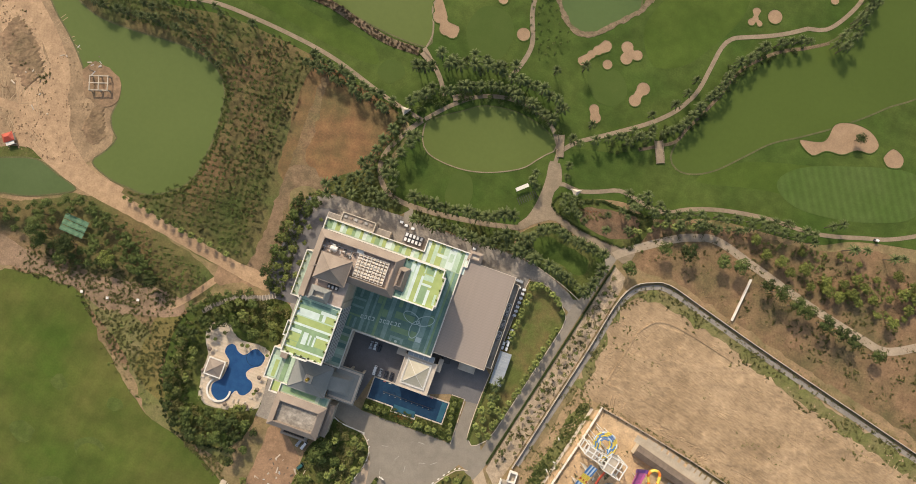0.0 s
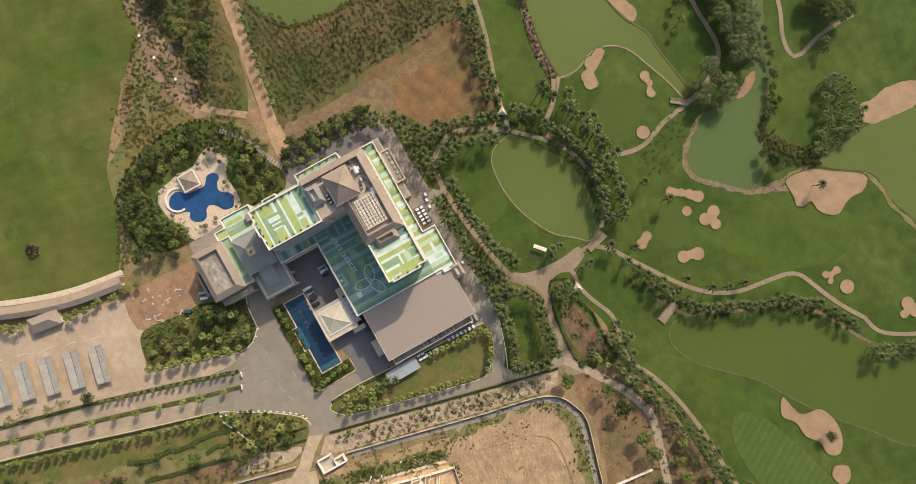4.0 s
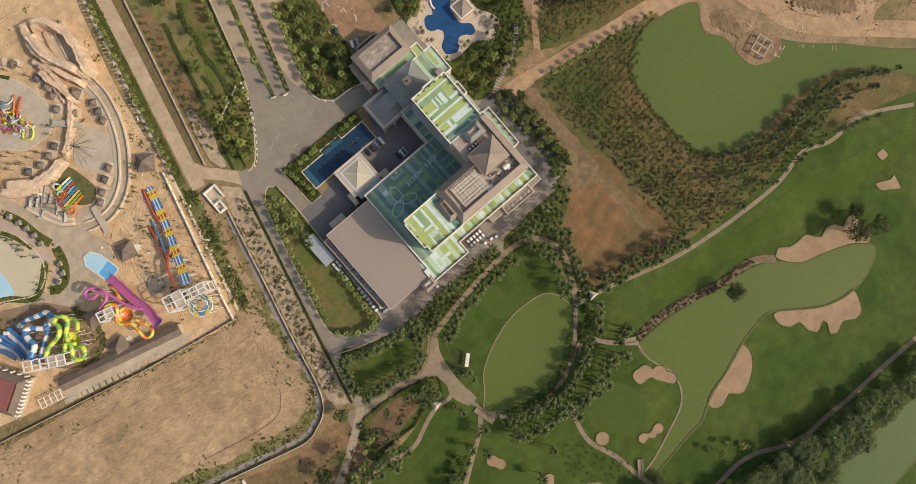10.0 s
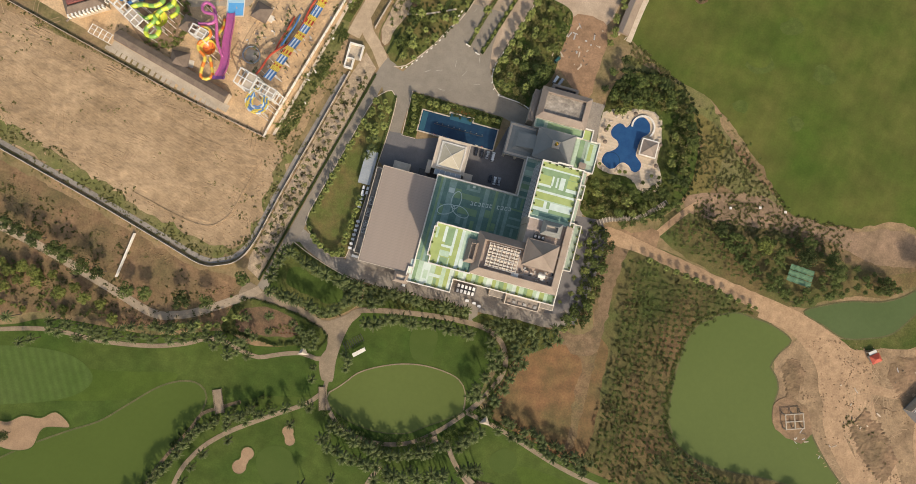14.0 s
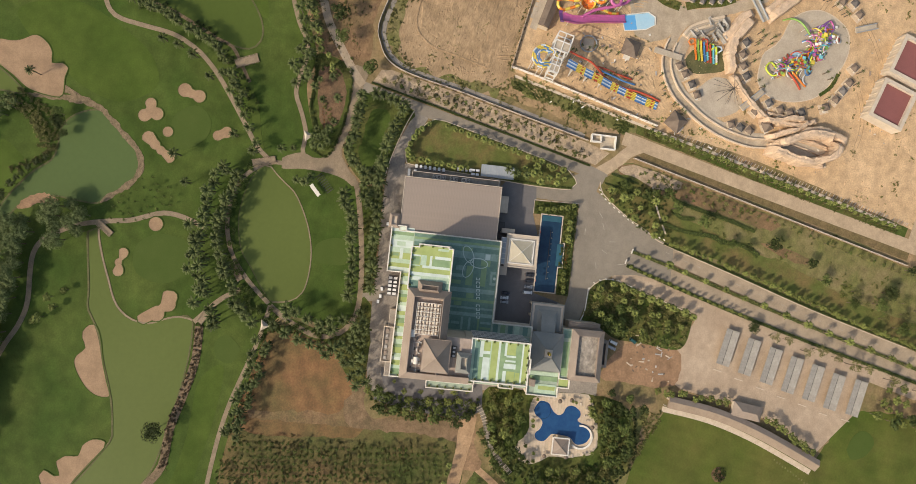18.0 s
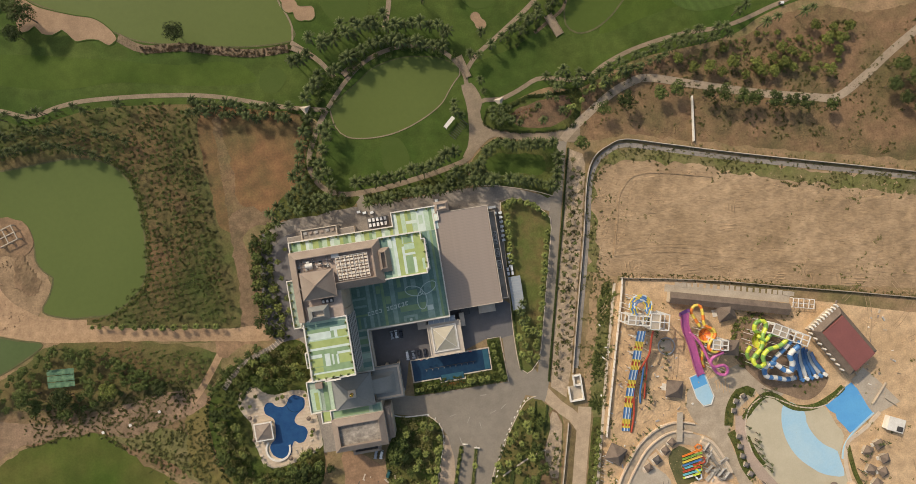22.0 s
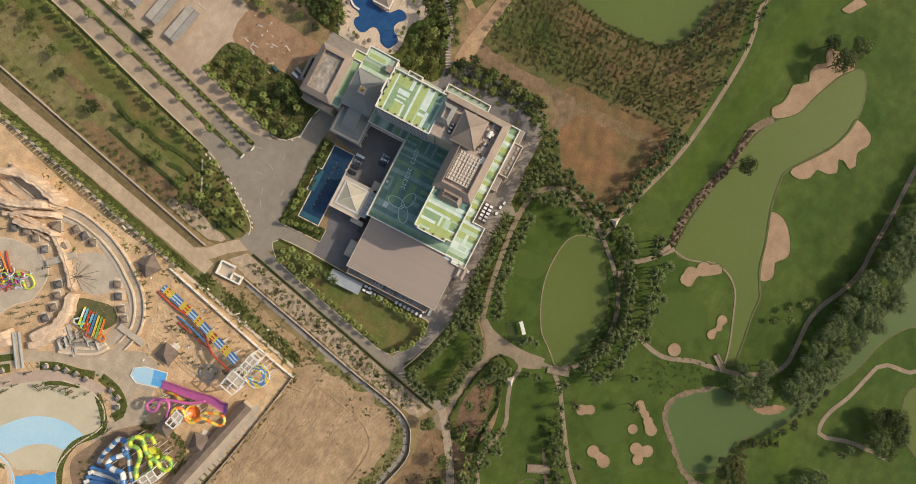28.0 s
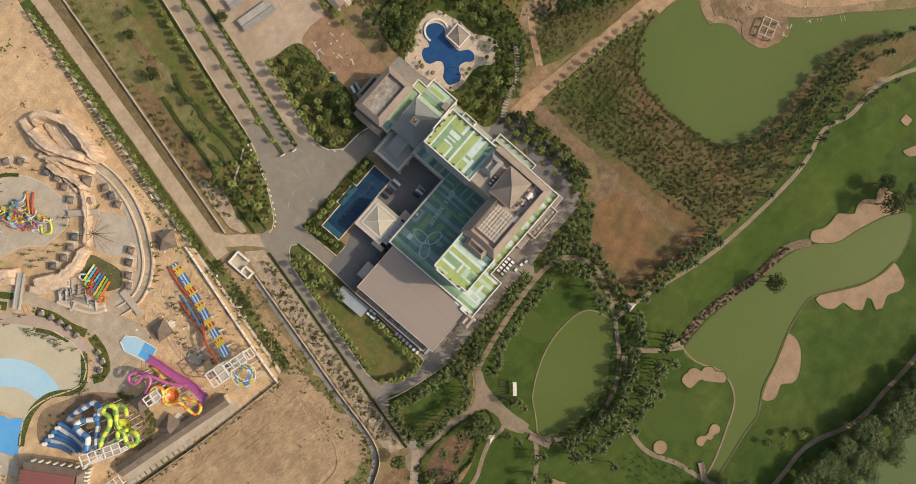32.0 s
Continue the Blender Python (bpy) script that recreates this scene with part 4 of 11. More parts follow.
ribbon("boulevard_lane", [(-14, 94), (-12.6, 101), (-1.2, 137), (8.8, 172), (23.4, 228), (33, 264), (46, 310)], 8.4, 0.108, CARPARK, "pale sandy strip beside the car park", category="road")
sheet("range_rough", [(60, 122), (86, 116), (109, 112), (125, 95), (144, 78), (166, 64), (150, 60), (128, 68), (118, 86), (104, 104), (84, 110), (62, 116)], 0.055, VERGE, label="rough olive grass beside the range", category="rough grass", ragged=3)
sheet("red_dirt_yard", [(26, 106), (26, 135), (43, 137), (48, 127), (47, 108), (45, 93)], 0.11, REDDIRT, label="red dirt work yard beside the hotel", category="yard", ragged=1)
sheet("verge", [(-30, 127), (-36, 112), (-45, 97), (-54, 84), (-62, 82), (-69, 89), (-75, 99), (-58, 170), (-34.4, 264), (-22, 310), (24, 310), (11, 268), (-4, 212.7), (-19, 164)], 0.09, VERGE, label="planted grass verge between boulevard and wall", category="verge", ragged=0.8)
ribbon("park_road", [(-88.4, 92), (-85.6, 104), (-83.5, 112), (-63.8, 192.5), (-47.7, 260), (-29, 337)], 7.4, 0.12, SANDROAD, "pale dusty road along the park fence", category="road")
ribbon("park_road", [(-45, 269), (-92, 281), (-140, 293)], 14, 0.118, SANDROAD, "wide dusty cross road into the park", category="road", soft=False)
ribbon("olive_strip", [(-81.4, 103), (-61.8, 180), (-40.4, 264)], 4.6, 0.07, mat("olive_brown_strip", (0.135, 0.105, 0.046), (0.18, 0.128, 0.064), big=0.1, fine=1.2, grain=0.34, mid=0.2, spec=0.1), "dry olive grass strip outside the verge wall", category="grass strip", soft=False)
loose_strip("wall_verge", [(-93.6, 99), (-97, 84), (-102.2, 63), (-107.5, 44), (-112.6, 26)], 7.5, 0.068, VERGE, "thin weedy grass outside the park wall", "grass strip")
sheet("road_verge", [(-96.6, 98.9), (-92.2, 98.5), (-79.9, 145.3), (-67.5, 194.2), (-51.2, 260.8), (-56.8, 262.3), (-72, 195.3), (-84.5, 146.3)], 0.09, ROUGH, label="green grass strip along the park road", category="grass strip", ragged=0.5)
ribbon("fence_path", [(-97.7, 98.3), (-85.7, 146.6), (-73.3, 195.7), (-57.6, 255.3)], 1.5, 0.14, KERB, "narrow pale concrete path along the picket fence", category="path", soft=False)
ribbon("park_road", [(-86, 106), (-81, 96), (-74, 89), (-66, 78)], 6.4, 0.125, SANDROAD, "pale dusty road joining the forecourt", category="road")
sheet("verge_lawn", [(-34, 122), (-28, 147), (-18.5, 179), (-8.4, 211), (-3, 227), (7.6, 266), (14, 290), (2, 290), (-10, 240), (-20, 214), (-30, 190), (-34, 167), (-44, 143), (-48, 129), (-43, 120)], 0.13, LAWN, label="green lawn strip beside the boulevard kerb", category="lawn", ragged=1.5)
sheet("gravel_bed", [(-69.4, 91.2), (-74.3, 99.3), (-64.4, 141.2), (-53.2, 184), (-46.6, 182), (-50.5, 160), (-58, 128), (-60, 112)], 0.13, SCRUB, label="brown earth bed along the wall", category="gravel bed", ragged=1.2)
sheet("sandy_corner", [(-70, 91.6), (-74, 99.4), (-67.4, 128), (-62, 122), (-64.5, 106)], 0.136, STRIPSOIL, label="sandy planted corner by the wall end", category="planting strip", ragged=1)
sheet("worn_patch", [(-39, 177), (-37.5, 190), (-33, 206), (-29, 204), (-33, 187)], 0.16, SCRUB, label="bare worn patch in the verge", category="bare earth", ragged=1.5)
ribbon("thin_path", [(-63, 111.5), (-51, 115.3), (-37.6, 121.6)], 0.9, 0.26, KERB, "thin pale footpath across the corner bed", category="path")
WEST_LAWN = [(-86.1, -13.9), (-85.8, -8.1), (-77.5, 25), (-69.2, 57.4), (-65.1, 64.8), (-60, 68.3), (-56.4, 65), (-56, 44.2), (-58, 12), (-59, -8), (-60.5, -26.7), (-65.7, -28), (-73.4, -25.8), (-80.5, -20.9)]
sheet("west_lawn", WEST_LAWN, 0.2, LAWN, label="hotel lawn with worn brown patches", category="lawn")
sheet("garden_bed", [(-60.9, 82.6), (-65.6, 84.3), (-68, 98), (-61.6, 112), (-52, 127.8), (-33, 127.2), (-37.5, 111), (-46, 96.7), (-56.1, 84)], 0.2, LAWN, label="planted corner bed beside the drive", category="garden bed")
ENTRY = [(-2.8, 82.4), (-7.6, 87.7), (-8.6, 96.4), (-1.6, 118.5), (5.3, 140), (8.1, 141.8), (25.2, 137), (24.6, 116), (23.4, 99), (18.4, 90), (17, 80), (10, 80.6)]
sheet("garden_bed", ENTRY, 0.2, ROUGH, label="planted garden beside the hotel entrance", category="garden bed")
sheet("garden_bed", [(-48.6, 70.2), (2.8, 70), (2.5, 63), (-40.9, 62.8), (-40.8, 46.5), (-47.8, 46.1)], 0.22, ROUGH, soft=False, label="planted bed framing the fountain pool", category="garden bed")
TRIANGLE = [(-96.5, -54.5), (-89.5, -25.8), (-78.8, -30.4), (-62.1, -35.6), (-50, -38), (-46.5, -43), (-47.5, -50), (-53.5, -56), (-60, -60.5), (-64, -61.6), (-76, -57.8), (-93.6, -55)]
sheet("palm_garden", TRIANGLE, 0.18, ROUGH, label="grass bed framed by palm rows", category="garden bed")
# The darker fairway green stands in for palm shade on this lawn.
sheet("garden_lawn", [(-88, -48), (-85, -38), (-72, -41), (-58, -43), (-55, -49), (-63, -53), (-75, -51)], 0.186, FAIRWAY, label="open grass in the middle of the palm garden, coloured darker for palm shade", category="lawn", ragged=1.5)
sheet("palm_belt", [(-46, -38.2), (-30, -37.6), (12, -37.2), (13, -42.6), (-1.3, -43), (-26.7, -46.4), (-45, -50.4)], 0.16, ROUGH, soft=False, label="shaded grass under the palm row", category="grass belt")
sheet("palm_belt", [(18, -37.6), (60, -36), (60, -44), (50, -52), (42, -58), (41, -66), (35, -80), (31, -80), (34, -68), (35, -58), (31, -51), (24, -46.4), (18, -45)], 0.16, ROUGH, label="shaded grass under the palm clump", category="grass belt", ragged=1)
sheet("pool_garden", [(56, 96), (64, 112), (84, 116), (100, 108), (112, 84), (112, 56), (96, 38), (72, 30), (57, 32), (57, 60)], 0.12, ROUGH, label="shady garden round the swimming pool", category="garden bed", ragged=1)
sheet("planted_bed", [(-58.8, -73), (-62, -78), (-70, -78.6), (-79.7, -81.5), (-87.8, -82.1), (-102.9, -81.4), (-114, -81.4), (-112, -68.6), (-106.8, -61.4), (-97, -61), (-83.6, -62), (-68, -65.6), (-61, -68.6)], 0.19, ROUGH, label="overgrown bed between the cart paths", category="garden bed", ragged=0.6)
sheet("mulch_patch", [(-73.3, -71), (-77.2, -75.6), (-93.2, -78.8), (-106.7, -78.4), (-107, -68.4), (-95, -63.4), (-85, -64.5), (-76, -67)], 0.196, MULCH, label="dark brown mulch in the planted bed", category="mulch", ragged=1)
# ---- plants ----
LEAF = mat("leaf_green", (0.098, 0.120, 0.034), (0.073, 0.095, 0.026), big=0.4, fine=3, grain=0.25, vary=0.3, rough=0.6, bump=0, spec=0.1)
LEAF_LIGHT = mat("leaf_light_green", (0.175, 0.19, 0.055), (0.13, 0.152, 0.042), big=0.4, fine=3, grain=0.25, vary=0.28, rough=0.6, bump=0, spec=0.1)
LEAF_DARK = mat("leaf_dark_green", (0.060, 0.076, 0.024), (0.044, 0.058, 0.018), big=0.4, fine=3, grain=0.25, vary=0.3, rough=0.65, bump=0, spec=0.1)
LEAF_PALM = mat("palm_frond", (0.098, 0.114, 0.042), (0.068, 0.084, 0.029), big=0.5, fine=3, grain=0.2, vary=0.25, rough=0.5, bump=0, spec=0.1)
LEAF_DRY = mat("olive_leaf", (0.16, 0.15, 0.055), (0.115, 0.112, 0.038), big=0.4, fine=3, grain=0.25, vary=0.25, rough=0.7, bump=0, spec=0.1)
FLOWER = mat("red_flowers", (0.30, 0.07, 0.02), (0.16, 0.09, 0.02), big=0.6, fine=3, grain=0.3, vary=0.2)
BARK = mat("bark", (0.16, 0.12, 0.085), (0.11, 0.085, 0.06), big=1.5, fine=5, grain=0.25, bump=0.5)


def trunk_mesh(bm, height, r0, r1, lean=0.0, sides=7):
    rings = []
    for k in range(4):
        t = k / 3
        rings.append([bm.verts.new((lean * t * t + (r0 + (r1 - r0) * t) * math.cos(a * 6.2832 / sides), (r0 + (r1 - r0) * t) * math.sin(a * 6.2832 / sides), height * t)) for a in range(sides)])
    for r, s in zip(rings, rings[1:]):
        for a in range(sides):
            b = (a + 1) % sides
            bm.faces.new((r[a], r[b], s[b], s[a]))
    bm.faces.new(rings[-1])
    return bm


def frond(bm, top, turn, length, lift, droop, width, rng):
    """One arching palm leaf: a folded blade with a toothed edge."""
    c, s = math.cos(turn), math.sin(turn)
    n = 6
    spine, left, right = [], [], []
    for k in range(n + 1):
        t = k / n
        r, z = length * (t - 0.12 * t * t), lift * math.sin(t * 1.9) - droop * t * t
        w = width * (0.25 + 1.5 * t * (1 - t) + 0.25 * (1 - t)) * (1 if k % 2 else 0.62)
        p = Vector((top[0] + r * c, top[1] + r * s, top[2] + z))
        side = Vector((-s, c, 0)) * w
        spine.append(bm.verts.new(p))
        left.append(bm.verts.new(p + side - Vector((0, 0, w * 0.45)) + Vector((c, s, 0)) * w * 0.6))
        right.append(bm.verts.new(p - side - Vector((0, 0, w * 0.45)) + Vector((c, s, 0)) * w * 0.6))
    for k in range(n):
        bm.faces.new((spine[k], spine[k + 1], left[k + 1], left[k]))
        bm.faces.new((spine[k], right[k], right[k + 1], spine[k + 1]))


def palm_crown(bm, at, size, rng, fronds=22, wide=0.125):
    for k in range(fronds):
        tier = k % 3
        turn = k * 2.39996 + rng.uniform(-0.2, 0.2)
        frond(bm, at, turn, size * rng.uniform(0.85, 1.1) * (1.0, 0.92, 0.7)[tier], size * (0.18, 0.34, 0.55)[tier], size * (0.5, 0.34, 0.12)[tier], size * wide, rng)
    return bm


def leaf_crown(bm, at, rx, rz, count, size, rng, lumps=9):
    """Leaf clumps laid over a lumpy crown with gaps."""
    centres = []
    for k in range(lumps):
        a, rr = k * 2.4 + rng.uniform(0, 0.8), rx * math.sqrt((k + 0.3) / lumps) * 0.72
        centres.append((Vector((at[0] + rr * math.cos(a), at[1] + rr * math.sin(a), at[2] + rz * rng.uniform(-0.1, 0.55) * (1 - rr / rx * 0.6))), rx * rng.uniform(0.26, 0.46)))
    for k in range(count):
        c, r = centres[k % lumps]
        d = Vector((rng.gauss(0, 1), rng.gauss(0, 1), rng.gauss(0.35, 0.8))).normalized()
        p = c + Vector((d.x * r, d.y * r, d.z * r * 0.75)) * rng.uniform(0.75, 1.08)
        u = Vector((rng.gauss(0, 1), rng.gauss(0, 1), rng.gauss(0, 0.5)))
        u = (u - d * u.dot(d) * 0.8).normalized() * size * rng.uniform(0.6, 1.3)
        w = d.cross(u).normalized() * size * rng.uniform(0.4, 0.8)
        vs = [bm.verts.new(q) for q in (p - u, p + w * 0.9, p + u, p - w)]
        bm.faces.new(vs)
    return bm


rng = random.Random(7)


def palm_kind(name, height, size, label, category="palm tree", fronds=22, leaf=None, wide=0.125):
    ob = thing(name, label, category, (0, 0, -60))
    part("trunk", trunk_mesh(bmesh.new(), height, 0.3, 0.2, rng.uniform(-0.5, 0.5)), BARK, ob)
    part("crown", palm_crown(bmesh.new(), (0, 0, height), size, rng, fronds, wide), leaf or LEAF_PALM, ob)
    return ob


def tree_kind(name, height, rx, rz, count, leaf, size, label, category="tree", lumps=10):
    ob = thing(name, label, category, (0, 0, -60))
    bm = trunk_mesh(bmesh.new(), height * 0.75, 0.05 * rx + 0.06, 0.04, 0.1)
    for k in range(5):
        a = k * 1.26
        s, e = Vector((0, 0, height * (0.3 + 0.06 * k))), Vector((rx * 0.5 * math.cos(a), rx * 0.5 * math.sin(a), height * 0.8))
        n = Vector((-math.sin(a), math.cos(a), 0)) * 0.05 * rx * 0.5
        v = [bm.verts.new(q) for q in (s - n, s + n, e + n * 0.4, e - n * 0.4, s + Vector((0, 0, 0.12)), e + Vector((0, 0, 0.06)))]
        bm.faces.new((v[0], v[4], v[5], v[3]))
        bm.faces.new((v[1], v[2], v[5], v[4]))
        bm.faces.new((v[0], v[3], v[2], v[1]))
    part("trunk", bm, BARK, ob)
    part("crown", leaf_crown(bmesh.new(), (0, 0, height * 0.78), rx, rz, count, size, rng, lumps), leaf, ob)
    return ob


PALMS = [palm_kind("palm_tree", 6.8 + k * 0.7, 3.9 + 0.2 * (k % 3), "tall date palm with arching grey-green fronds", fronds=25 + 2 * k) for k in range(4)]
FAN_PALMS = [palm_kind("fan_palm", 4.2 + 0.7 * k, 2.2 + 0.2 * k, "short palm with a round tuft of fronds", fronds=34, leaf=LEAF_LIGHT, wide=0.2) for k in range(3)]
TREES = [tree_kind("tree", 6.5 + k * 0.8, 3.2 + 0.3 * k, 2.2, 760, (LEAF, LEAF_DARK, LEAF)[k], 0.36, "broad-leaved tree with a dense green crown") for k in range(3)]
LIGHT_TREES = [tree_kind("tree", 5.0 + k * 0.6, 2.4 + 0.3 * k, 1.8, 460, LEAF_LIGHT, 0.36, "light green garden tree with a rounded crown") for k in range(3)]
YOUNG = [tree_kind("young_tree", 4.0 + 0.5 * k, 1.5 + 0.15 * k, 1.2, 200, (LEAF_DRY, LEAF, LEAF_DRY)[k], 0.28, "young roadside tree with a sparse crown", "young tree", 6) for k in range(3)]
BIG_TREES = [tree_kind("large_tree", 10.0 + k, 5.2 + 0.5 * k, 3.2, 1750, (LEAF_DARK, LEAF)[k % 2], 0.37, "large dark spreading tree", "tree", 16) for k in range(2)]
LEAF_BRIGHT = mat("bright_yellow_green_leaf", (0.165, 0.178, 0.042), (0.12, 0.138, 0.034), big=0.4, fine=3, grain=0.28, vary=0.3, rough=0.6, bump=0, spec=0.1)
SCRUB_TREES = [tree_kind("tree", 4.6 + 0.6 * k, 3.0 + 0.5 * k, 1.5, 640, LEAF_BRIGHT, 0.4, "bright yellow-green bushy tree in the scrub", lumps=14) for k in range(2)]
KINDS = SCRUB_TREES + PALMS + FAN_PALMS + TREES + LIGHT_TREES + YOUNG + BIG_TREES
made = {"n": 0}


def plant(kinds, x, y, group="", scale=1.0, z=0.1):
    ob = kinds[rng.randrange(len(kinds))]
    s = scale * rng.uniform(0.85, 1.15)
    c = copy_thing(ob, pose(x, y, z, 0, 0, rng.uniform(0, 360)))
    c.scale = (s, s, s)
    if group:
        c["group"] = group
    made["n"] += 1
    return c


def row(kinds, pts, gap, group="", wander=0.8, scale=1.0, lanes=1, lane_gap=4.0):
    """Plants along a line, at about the given distance from each other."""
    line = spline(pts, False, 1.0)
    for lane in range(lanes):
        run = rng.uniform(0, gap)
        for a, b in zip(line, line[1:]):
            run += (b - a).length
            if run >= gap:
                run -= gap * rng.uniform(0.85, 1.15)
                d = (b - a).normalized()
                off = Vector((-d.y, d.x, 0)) * ((lane - (lanes - 1) / 2) * lane_gap)
                p = b + off + Vector((rng.uniform(-wander, wander), rng.uniform(-wander, wander), 0))
                plant(kinds, p.x, p.y, group, scale)


def inside(x, y, poly):
    hit = False
    for (ax, ay), (bx, by) in zip(poly, poly[1:] + poly[:1]):
        if (ay > y) != (by > y) and x < (bx - ax) * (y - ay) / (by - ay) + ax:
            hit = not hit
    return hit


def scatter(poly, gap, rng=rng):
    """Random places in an outline, no two closer than gap."""
    xs, ys = [p[0] for p in poly], [p[1] for p in poly]
    cells, out = {}, []
    for _ in range(int((max(xs) - min(xs)) * (max(ys) - min(ys)) / gap / gap * 4)):
        x, y = rng.uniform(min(xs), max(xs)), rng.uniform(min(ys), max(ys))
        if not inside(x, y, poly):
            continue
        c = (int(x // gap), int(y // gap))
        if all((x - u) ** 2 + (y - v) ** 2 > gap * gap for i in (-1, 0, 1) for j in (-1, 0, 1) for u, v in cells.get((c[0] + i, c[1] + j), ())):
            cells.setdefault(c, []).append((x, y))
            out.append((x, y))
    return out


def grove(kinds, poly, gap, group="", scale=1.0):
    for x, y in scatter(poly, gap):
        plant(kinds, x, y, group, scale)


def merged(name, kinds, places, material, label, category, scale=1.0, z=0.05):
    """Countless plants as one mesh: copies of the crowns and trunks of the given kinds."""
    store = []
    for ob in kinds:
        for ch in ob.children:
            me = ch.data
            store.append((ob, np.array([v.co[:] for v in me.vertices], dtype=float), [tuple(p.vertices) for p in me.polygons], 1 if ch.name.startswith("trunk") else 0))
    verts, faces, idx, base = [], [], [], 0
    for x, y in places:
        ob = kinds[rng.randrange(len(kinds))]
        a, s = rng.uniform(0, 6.28), scale * rng.uniform(0.75, 1.25)
        rot = np.array([[math.cos(a), -math.sin(a), 0], [math.sin(a), math.cos(a), 0], [0, 0, 1]]) * s
        for o, co, polys, k in store:
            if o is ob:
                verts.append(co @ rot.T + (x, y, z))
                faces += [tuple(q + base for q in p) for p in polys]
                idx += [k] * len(polys)
                base += len(co)
    me = bpy.data.meshes.new(name)
    me.from_pydata(np.concatenate(verts).tolist() if verts else [], [], faces)
    me.materials.append(material)
    me.materials.append(BARK)
    me.polygons.foreach_set("material_index", idx)
    return tagged(new(name, me), label, category, "", "stuff")


def bush_kind(r, count, leaf, size):
    ob = thing("bush", "small rounded shrub", "shrub", (0, 0, -60))
    part("crown", leaf_crown(bmesh.new(), (0, 0, r * 0.5), r, r * 0.7, count, size, rng, 5), leaf, ob)
    return ob


BUSHES = [bush_kind(0.8 + 0.25 * k, 60, LEAF, 0.3) for k in range(3)]
SAPLINGS = []
for k in range(4):
    ob = thing("sapling", "planted sapling with a narrow crown", "sapling", (0, 0, -60))
    part("crown", leaf_crown(bmesh.new(), (0, 0, 2.7), 0.68 + 0.12 * k, 2.1, 54, 0.3, rng, 5), LEAF_DARK, ob)
    part("trunk", trunk_mesh(bmesh.new(), 2.8, 0.07, 0.03, 0, 4), BARK, ob)
    SAPLINGS.append(ob)


def lump_kind(r):
    """A flat-bottomed lump of earth."""
    ob = thing("clod", "lump of dry earth", "clod", (0, 0, -60))
    bm = bmesh.new()
    base = [bm.verts.new((r * rng.uniform(0.7, 1.2) * math.cos(k * 1.2566), r * rng.uniform(0.7, 1.2) * math.sin(k * 1.2566), 0)) for k in range(5)]
    top = bm.verts.new((r * 0.15, -r * 0.1, r * rng.uniform(0.4, 0.75)))
    for k in range(5):
        bm.faces.new((base[k], base[(k + 1) % 5], top))
    part("lump", bm, SCRUB, ob)
    return ob


def tuft_kind(r, count):
    ob = thing("tuft", "tuft of weeds", "weeds", (0, 0, -60))
    part("crown", leaf_crown(bmesh.new(), (0, 0, 0.1), r, r * 0.4, count, r * 0.4, rng, 3), LEAF_DRY, ob)
    return ob


CLODS = [lump_kind(0.3 + 0.13 * k) for k in range(4)]
TUFTS = [tuft_kind(0.45 + 0.2 * k, 12 + 3 * k) for k in range(4)]


def clusters(poly, groups, each, spread):
    """Places gathered in loose groups inside an outline."""
    xs, ys = [p[0] for p in poly], [p[1] for p in poly]
    out = []
    for _ in range(groups * 3):
        cx, cy = rng.uniform(min(xs), max(xs)), rng.uniform(min(ys), max(ys))
        if not inside(cx, cy, poly):
            continue
        s = spread * rng.uniform(0.4, 1.6)
        for _ in range(int(each * rng.uniform(0.3, 1.7))):
            x, y = cx + rng.gauss(0, s) * 1.6, cy + rng.gauss(0, s)
            if inside(x, y, poly):
                out.append((x, y))
    return out


def loose_hedge(line, width, label, leaf, scale=1.0, step=1.1):
    pts = [(q.x + rng.uniform(-width, width) / 2, q.y + rng.uniform(-width, width) / 2) for q in spline(line, False, step) for _ in range(max(1, int(width / 1.6)))]
    return merged("hedge", BUSHES, pts, leaf, label, "hedge", scale)


def hedge(name, pts, width, height, leaf, label, density=7.0, soft=True, category="hedge"):
    """A clipped hedge: leaf clumps over a rounded core along a line."""
    line = spline(pts, False, 1.0) if soft else spline(pts, False, 1.0)
    core = ribbon_mesh(line, width * 0.7, height * 0.8, height * 0.8)
    ob = part(name, core, LEAF_DARK)
    bm = bmesh.new()
    for a, b in zip(line, line[1:]):
        d = b - a
        side = Vector((-d.y, d.x, 0)).normalized()
        for _ in range(int(density * d.length * width + rng.random())):
            t, u = rng.random(), rng.uniform(-0.5, 0.5)
            p = a + d * t + side * u * width + Vector((0, 0, height * (1 - 1.6 * u * u) * rng.uniform(0.85, 1.1)))
            e, f = Vector((rng.gauss(0, 1), rng.gauss(0, 1), rng.gauss(0, 0.5))).normalized() * 0.3, Vector((rng.gauss(0, 1), rng.gauss(0, 1), rng.gauss(0, 0.5))).normalized() * 0.22
            bm.faces.new([bm.verts.new(q) for q in (p - e, p + f, p + e, p - f)])
    tagged(ob, label, category)
    part("leaves", bm, leaf, ob)
    return ob


